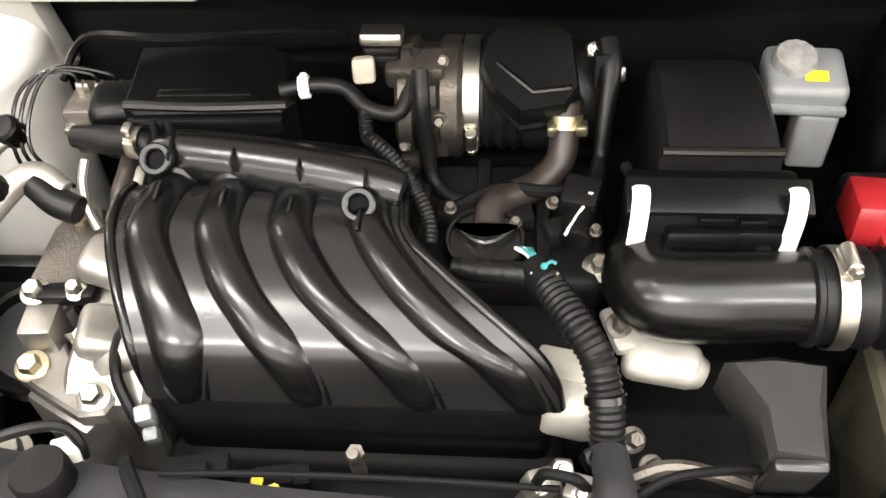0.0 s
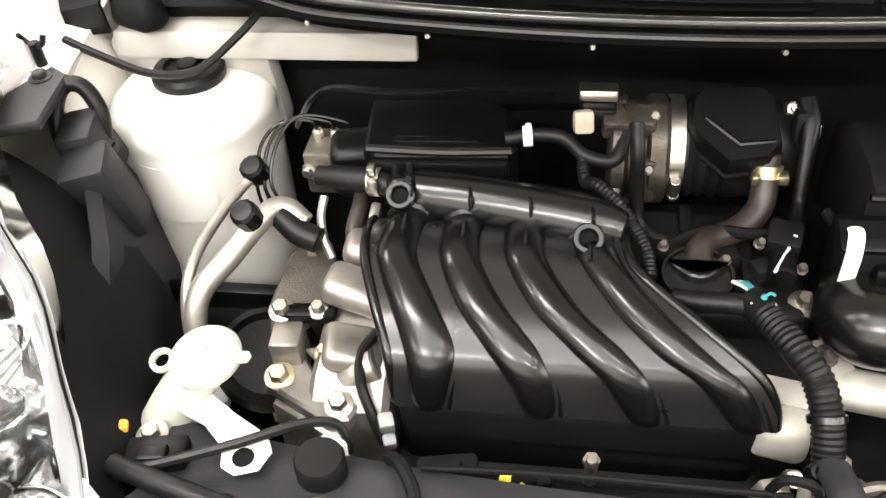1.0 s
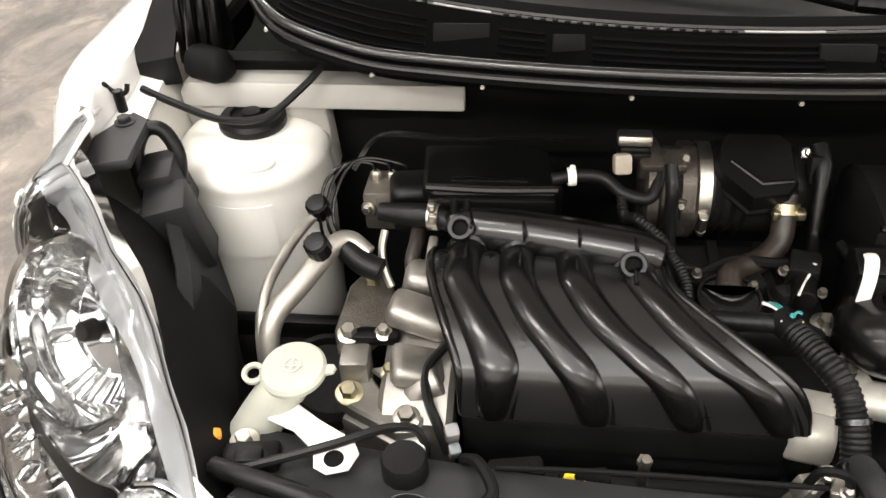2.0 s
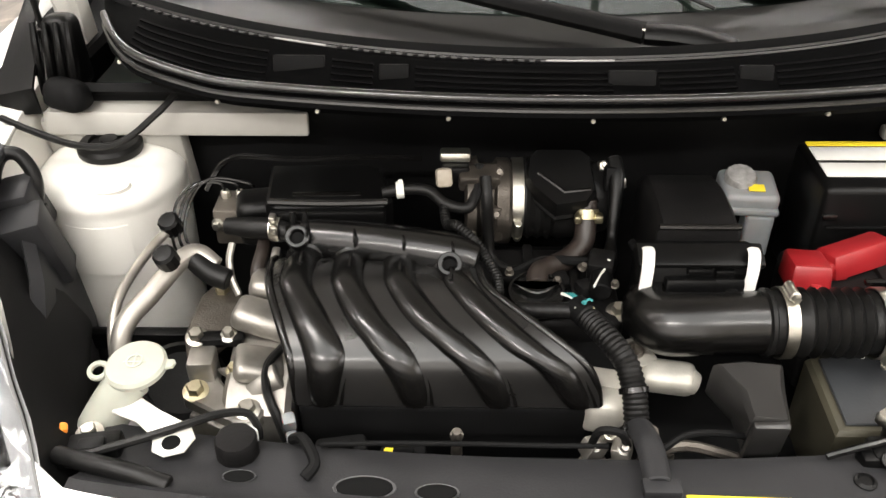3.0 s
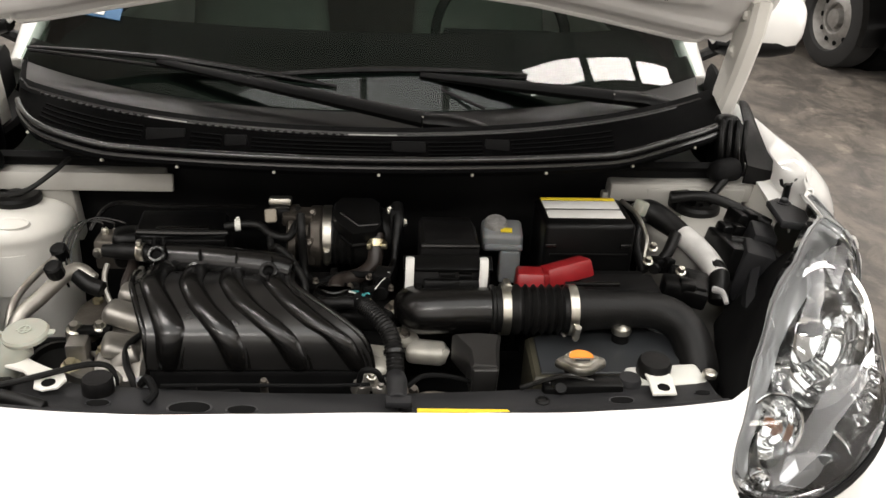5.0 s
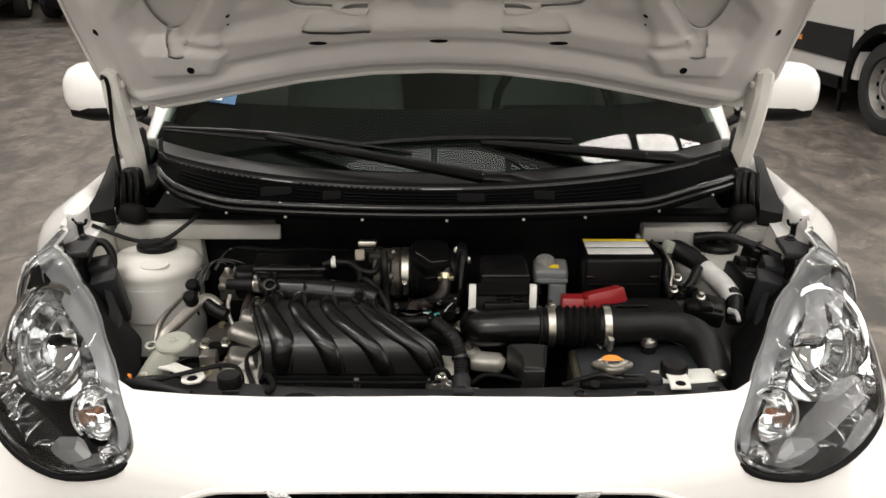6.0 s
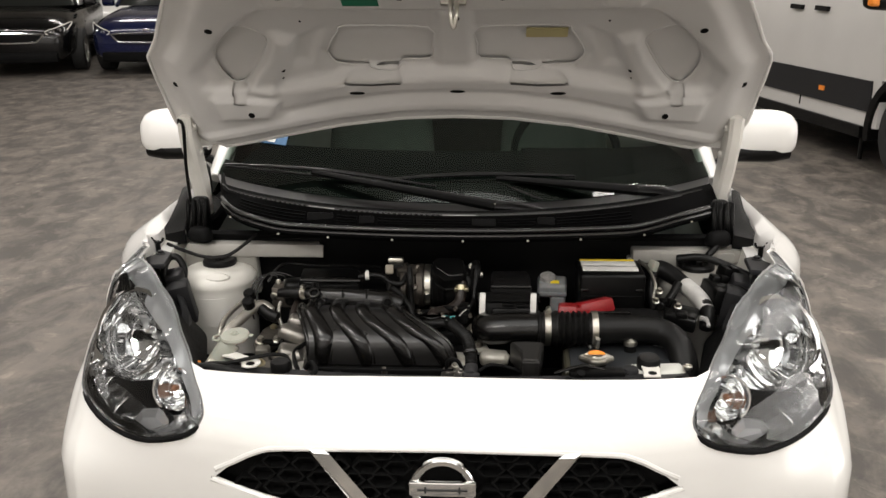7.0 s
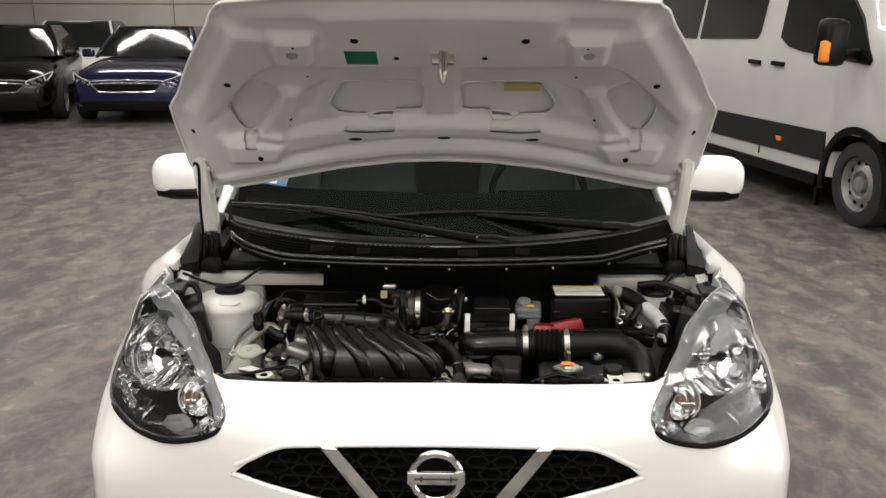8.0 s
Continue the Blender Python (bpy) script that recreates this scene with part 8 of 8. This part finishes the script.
saloon(-5.44, 13.2, BLUE, "dark blue saloon car parked facing the open bonnet", turn=5, scale=1.09)
saloon(-7.62, 12.9, BLACK_PAINT, "black saloon car parked beside the blue one", turn=15, scale=1.10)
saloon(-8.15, 16.6, PAINT, "white car parked behind the black saloon", turn=10, scale=1.16)
saloon(-4.72, 17.6, BLACK_PAINT, "dark car parked behind the blue saloon", turn=4, scale=1.2)

VAN_PAINT = mat("white_van_paint", (0.62, 0.61, 0.59), (0.57, 0.56, 0.54), 0.35, coat=0.8, bump=0.0, scale=2, rvar=0.04)
# the white van: u runs from its front axle to its tail, the near side faces -x
van = thing("passenger_van", (0, 0, 0), "white passenger van with dark lower side cladding", "van")
VW = 2.0


def van_shell(name, rows, mt, parent=van, lab=""):
    bm = B()
    loft(bm, rows)
    return part(name, bm, mt, parent, lab)


def van_ring(u, z0, z1, lean=0.06, inset=0.0):
    a = [(0.0 + inset, z0), (0.0 + inset, 0.75), (-0.025 + inset, 1.0), (0.0 + inset, 1.25), (0.02 + inset, 1.45), (0.06 + lean, (1.5 + z1) / 2), (0.12 + lean, z1 - 0.08), (0.22 + lean, z1)]
    a = [(d, min(z, z1 - 0.004 * (8 - i))) for i, (d, z) in enumerate(a)]
    left = [Vector((d, u, z)) for d, z in a]
    right = [Vector((VW - d, u, z)) for d, z in reversed(a)]
    return left + right


rows = [van_ring(u, z0, z1) for u, z0, z1 in ((0.42, 0.36, 2.30), (0.8, 0.34, 2.42), (1.6, 0.34, 2.46), (3.0, 0.34, 2.48), (4.6, 0.34, 2.46), (4.72, 0.36, 2.40))]
van_shell("body", rows, VAN_PAINT)
rows = [van_ring(u, z0, z1, 0.02 + l) for u, z0, z1, l in ((-0.98, 0.55, 0.92, 0.1), (-0.86, 0.40, 1.08, 0.05), (-0.6, 0.72, 1.24, 0.02), (-0.42, 0.74, 1.34, 0.02))]
van_shell("bonnet", rows, VAN_PAINT)
rows = [van_ring(u, z0, z1) for u, z0, z1 in ((-0.425, 0.74, 1.345), (-0.2, 0.78, 1.62), (0.1, 0.80, 1.95), (0.30, 0.78, 2.18), (0.425, 0.74, 2.30))]
van_shell("cab", rows, VAN_PAINT)


def van_panel(name, outline, mt, out=0.012, deep=0.03, parent=van, lab=""):
    """A flat piece on the near side; outline in (u, z)."""
    def side(u, z):
        return float(np.interp(z, (0.3, 0.75, 1.0, 1.25, 1.45, 1.95, 2.4), (0.0, 0.0, -0.025, 0.0, 0.02, 0.11, 0.17)))
    bm = B()
    loft(bm, [[Vector((side(u, z) + d, u, z)) for u, z in outline] for d in (deep, -out * 0.6, -out)])
    return part(name, bm, mt, parent, lab)


van_panel("side_cladding", [(0.52, 0.485), (0.54, 0.735), (4.6, 0.735), (4.6, 0.485)], GREY_PLASTIC, 0.02)
van_panel("sill_step", [(0.60, 0.26), (0.60, 0.36), (4.5, 0.36), (4.5, 0.26)], BLACK_PLASTIC, 0.03, 0.25)
van_panel("side_window", [(1.92, 1.50), (1.88, 1.56), (1.88, 2.05), (1.94, 2.12), (3.2, 2.12), (3.2, 1.48)], CAR_GLASS)
van_panel("side_window", [(3.30, 1.48), (3.30, 2.12), (4.5, 2.12), (4.5, 1.48)], CAR_GLASS)
van_panel("door_window", [(1.47, 1.52), (1.50, 2.08), (0.75, 2.08), (0.30, 1.70), (0.02, 1.36), (0.05, 1.32), (0.55, 1.36), (1.05, 1.40), (1.30, 1.44)], CAR_GLASS)
van_panel("marker_lamp", [(1.22, 0.575), (1.22, 0.615), (1.30, 0.615), (1.30, 0.575)], ORANGE, 0.03)
for u in (1.42, 1.86):
    h = van_panel("door_handle", [(u - 0.10, 1.255), (u - 0.10, 1.295), (u + 0.10, 1.30), (u + 0.10, 1.26)], BLACK_PLASTIC, 0.035)
for u in (1.64, 3.24):
    van_panel("door_gap", [(u - 0.004, 0.40), (u - 0.004, 2.2), (u + 0.004, 2.2), (u + 0.004, 0.40)], HOLE, 0.0135)
bm = B()
arc = [(0.08 + 0.47 * math.cos(a), 0.36 + 0.47 * math.sin(a)) for a in np.linspace(-0.25, math.pi + 0.25, 24)]
arc_in = [(0.08 + 0.405 * math.cos(a), 0.36 + 0.405 * math.sin(a)) for a in np.linspace(-0.25, math.pi + 0.25, 24)]
loft(bm, [[Vector((-0.03, *o_)), Vector((-0.03, *i_)), Vector((0.30, *i_)), Vector((0.30, *o_))] for o_, i_ in zip(arc, arc_in)])
part("wheel_arch", bm, BLACK_PLASTIC, van)
bm = B()
cyl(bm, (0.27, 0.08, 0.36), (0.60, 0.08, 0.36), 0.40, seg=30)
part("arch_liner", bm, BLACK_MATT, van)
bm = B()
rbox(bm, (1.0, 1.9, 0.30), (1.7, 5.0, 0.16), 0.03)
part("underbody", bm, BLACK_MATT, van)
for yc in (0.08, 3.6):
    for s in (-1, 1):
        bm = B()
        at = (0.02 if s < 0 else VW - 0.02, yc, 0.355)
        lathe(bm, (at[0] - s * 0.22, yc, 0.355), (s, 0, 0), [(0.2, 0), (0.32, 0), (0.345, 0.015), (0.355, 0.04), (0.355, 0.18), (0.345, 0.21), (0.315, 0.225), (0.235, 0.225), (0.225, 0.20)], 44, True, False)
        t = part("wheel", bm, TYRE, van, "black van tyre on a steel rim")
        bm = B()
        lathe(bm, (at[0] - s * 0.22, yc, 0.355), (s, 0, 0), [(0.236, 0.222), (0.228, 0.205), (0.215, 0.165), (0.205, 0.14), (0.175, 0.15), (0.14, 0.175), (0.115, 0.185), (0.105, 0.18), (0.10, 0.15), (0.07, 0.145), (0.065, 0.195), (0.03, 0.20)], 44, False, True)
        part("rim", bm, RIM, t)
        for k in range(11):
            a = 2 * math.pi * k / 11
            p = Vector((at[0] - s * 0.22 + s * 0.152, yc + 0.178 * math.cos(a), 0.355 + 0.178 * math.sin(a)))
            bm = B()
            cyl(bm, p, p + Vector((s * 0.008, 0, 0)), 0.019, seg=10)
            part("vent_hole", bm, HOLE, t)
bm = B()
rbox(bm, (-0.30, 0.13, 1.50), (0.24, 0.16, 0.37), 0.06, (0, 4, 8), 3)
vm = part("door_mirror", bm, BLACK_PLASTIC, van, "large black door mirror with amber lamp")
bm = B()
tube(bm, [(-0.20, 0.14, 1.40), (-0.05, 0.20, 1.40), (0.06, 0.26, 1.40)], 0.05, 10, 4)
part("mirror_arm", bm, BLACK_PLASTIC, vm)
bm = B()
rbox(bm, (-0.385, 0.075, 1.43), (0.075, 0.07, 0.17), 0.02, (0, 4, 8), 3)
part("repeater_lamp", bm, ORANGE, vm)
bm = B()
rbox(bm, (0.02, 0.62, 0.22), (0.03, 0.04, 0.30), 0.01)
part("mud_flap", bm, BLACK_PLASTIC, van)
th = radians(-10)
van.matrix_basis = Matrix.Translation((3.33, 5.645, 0)) @ Matrix.Rotation(-th, 4, "Z") @ Matrix.Translation((0, 0, 0))
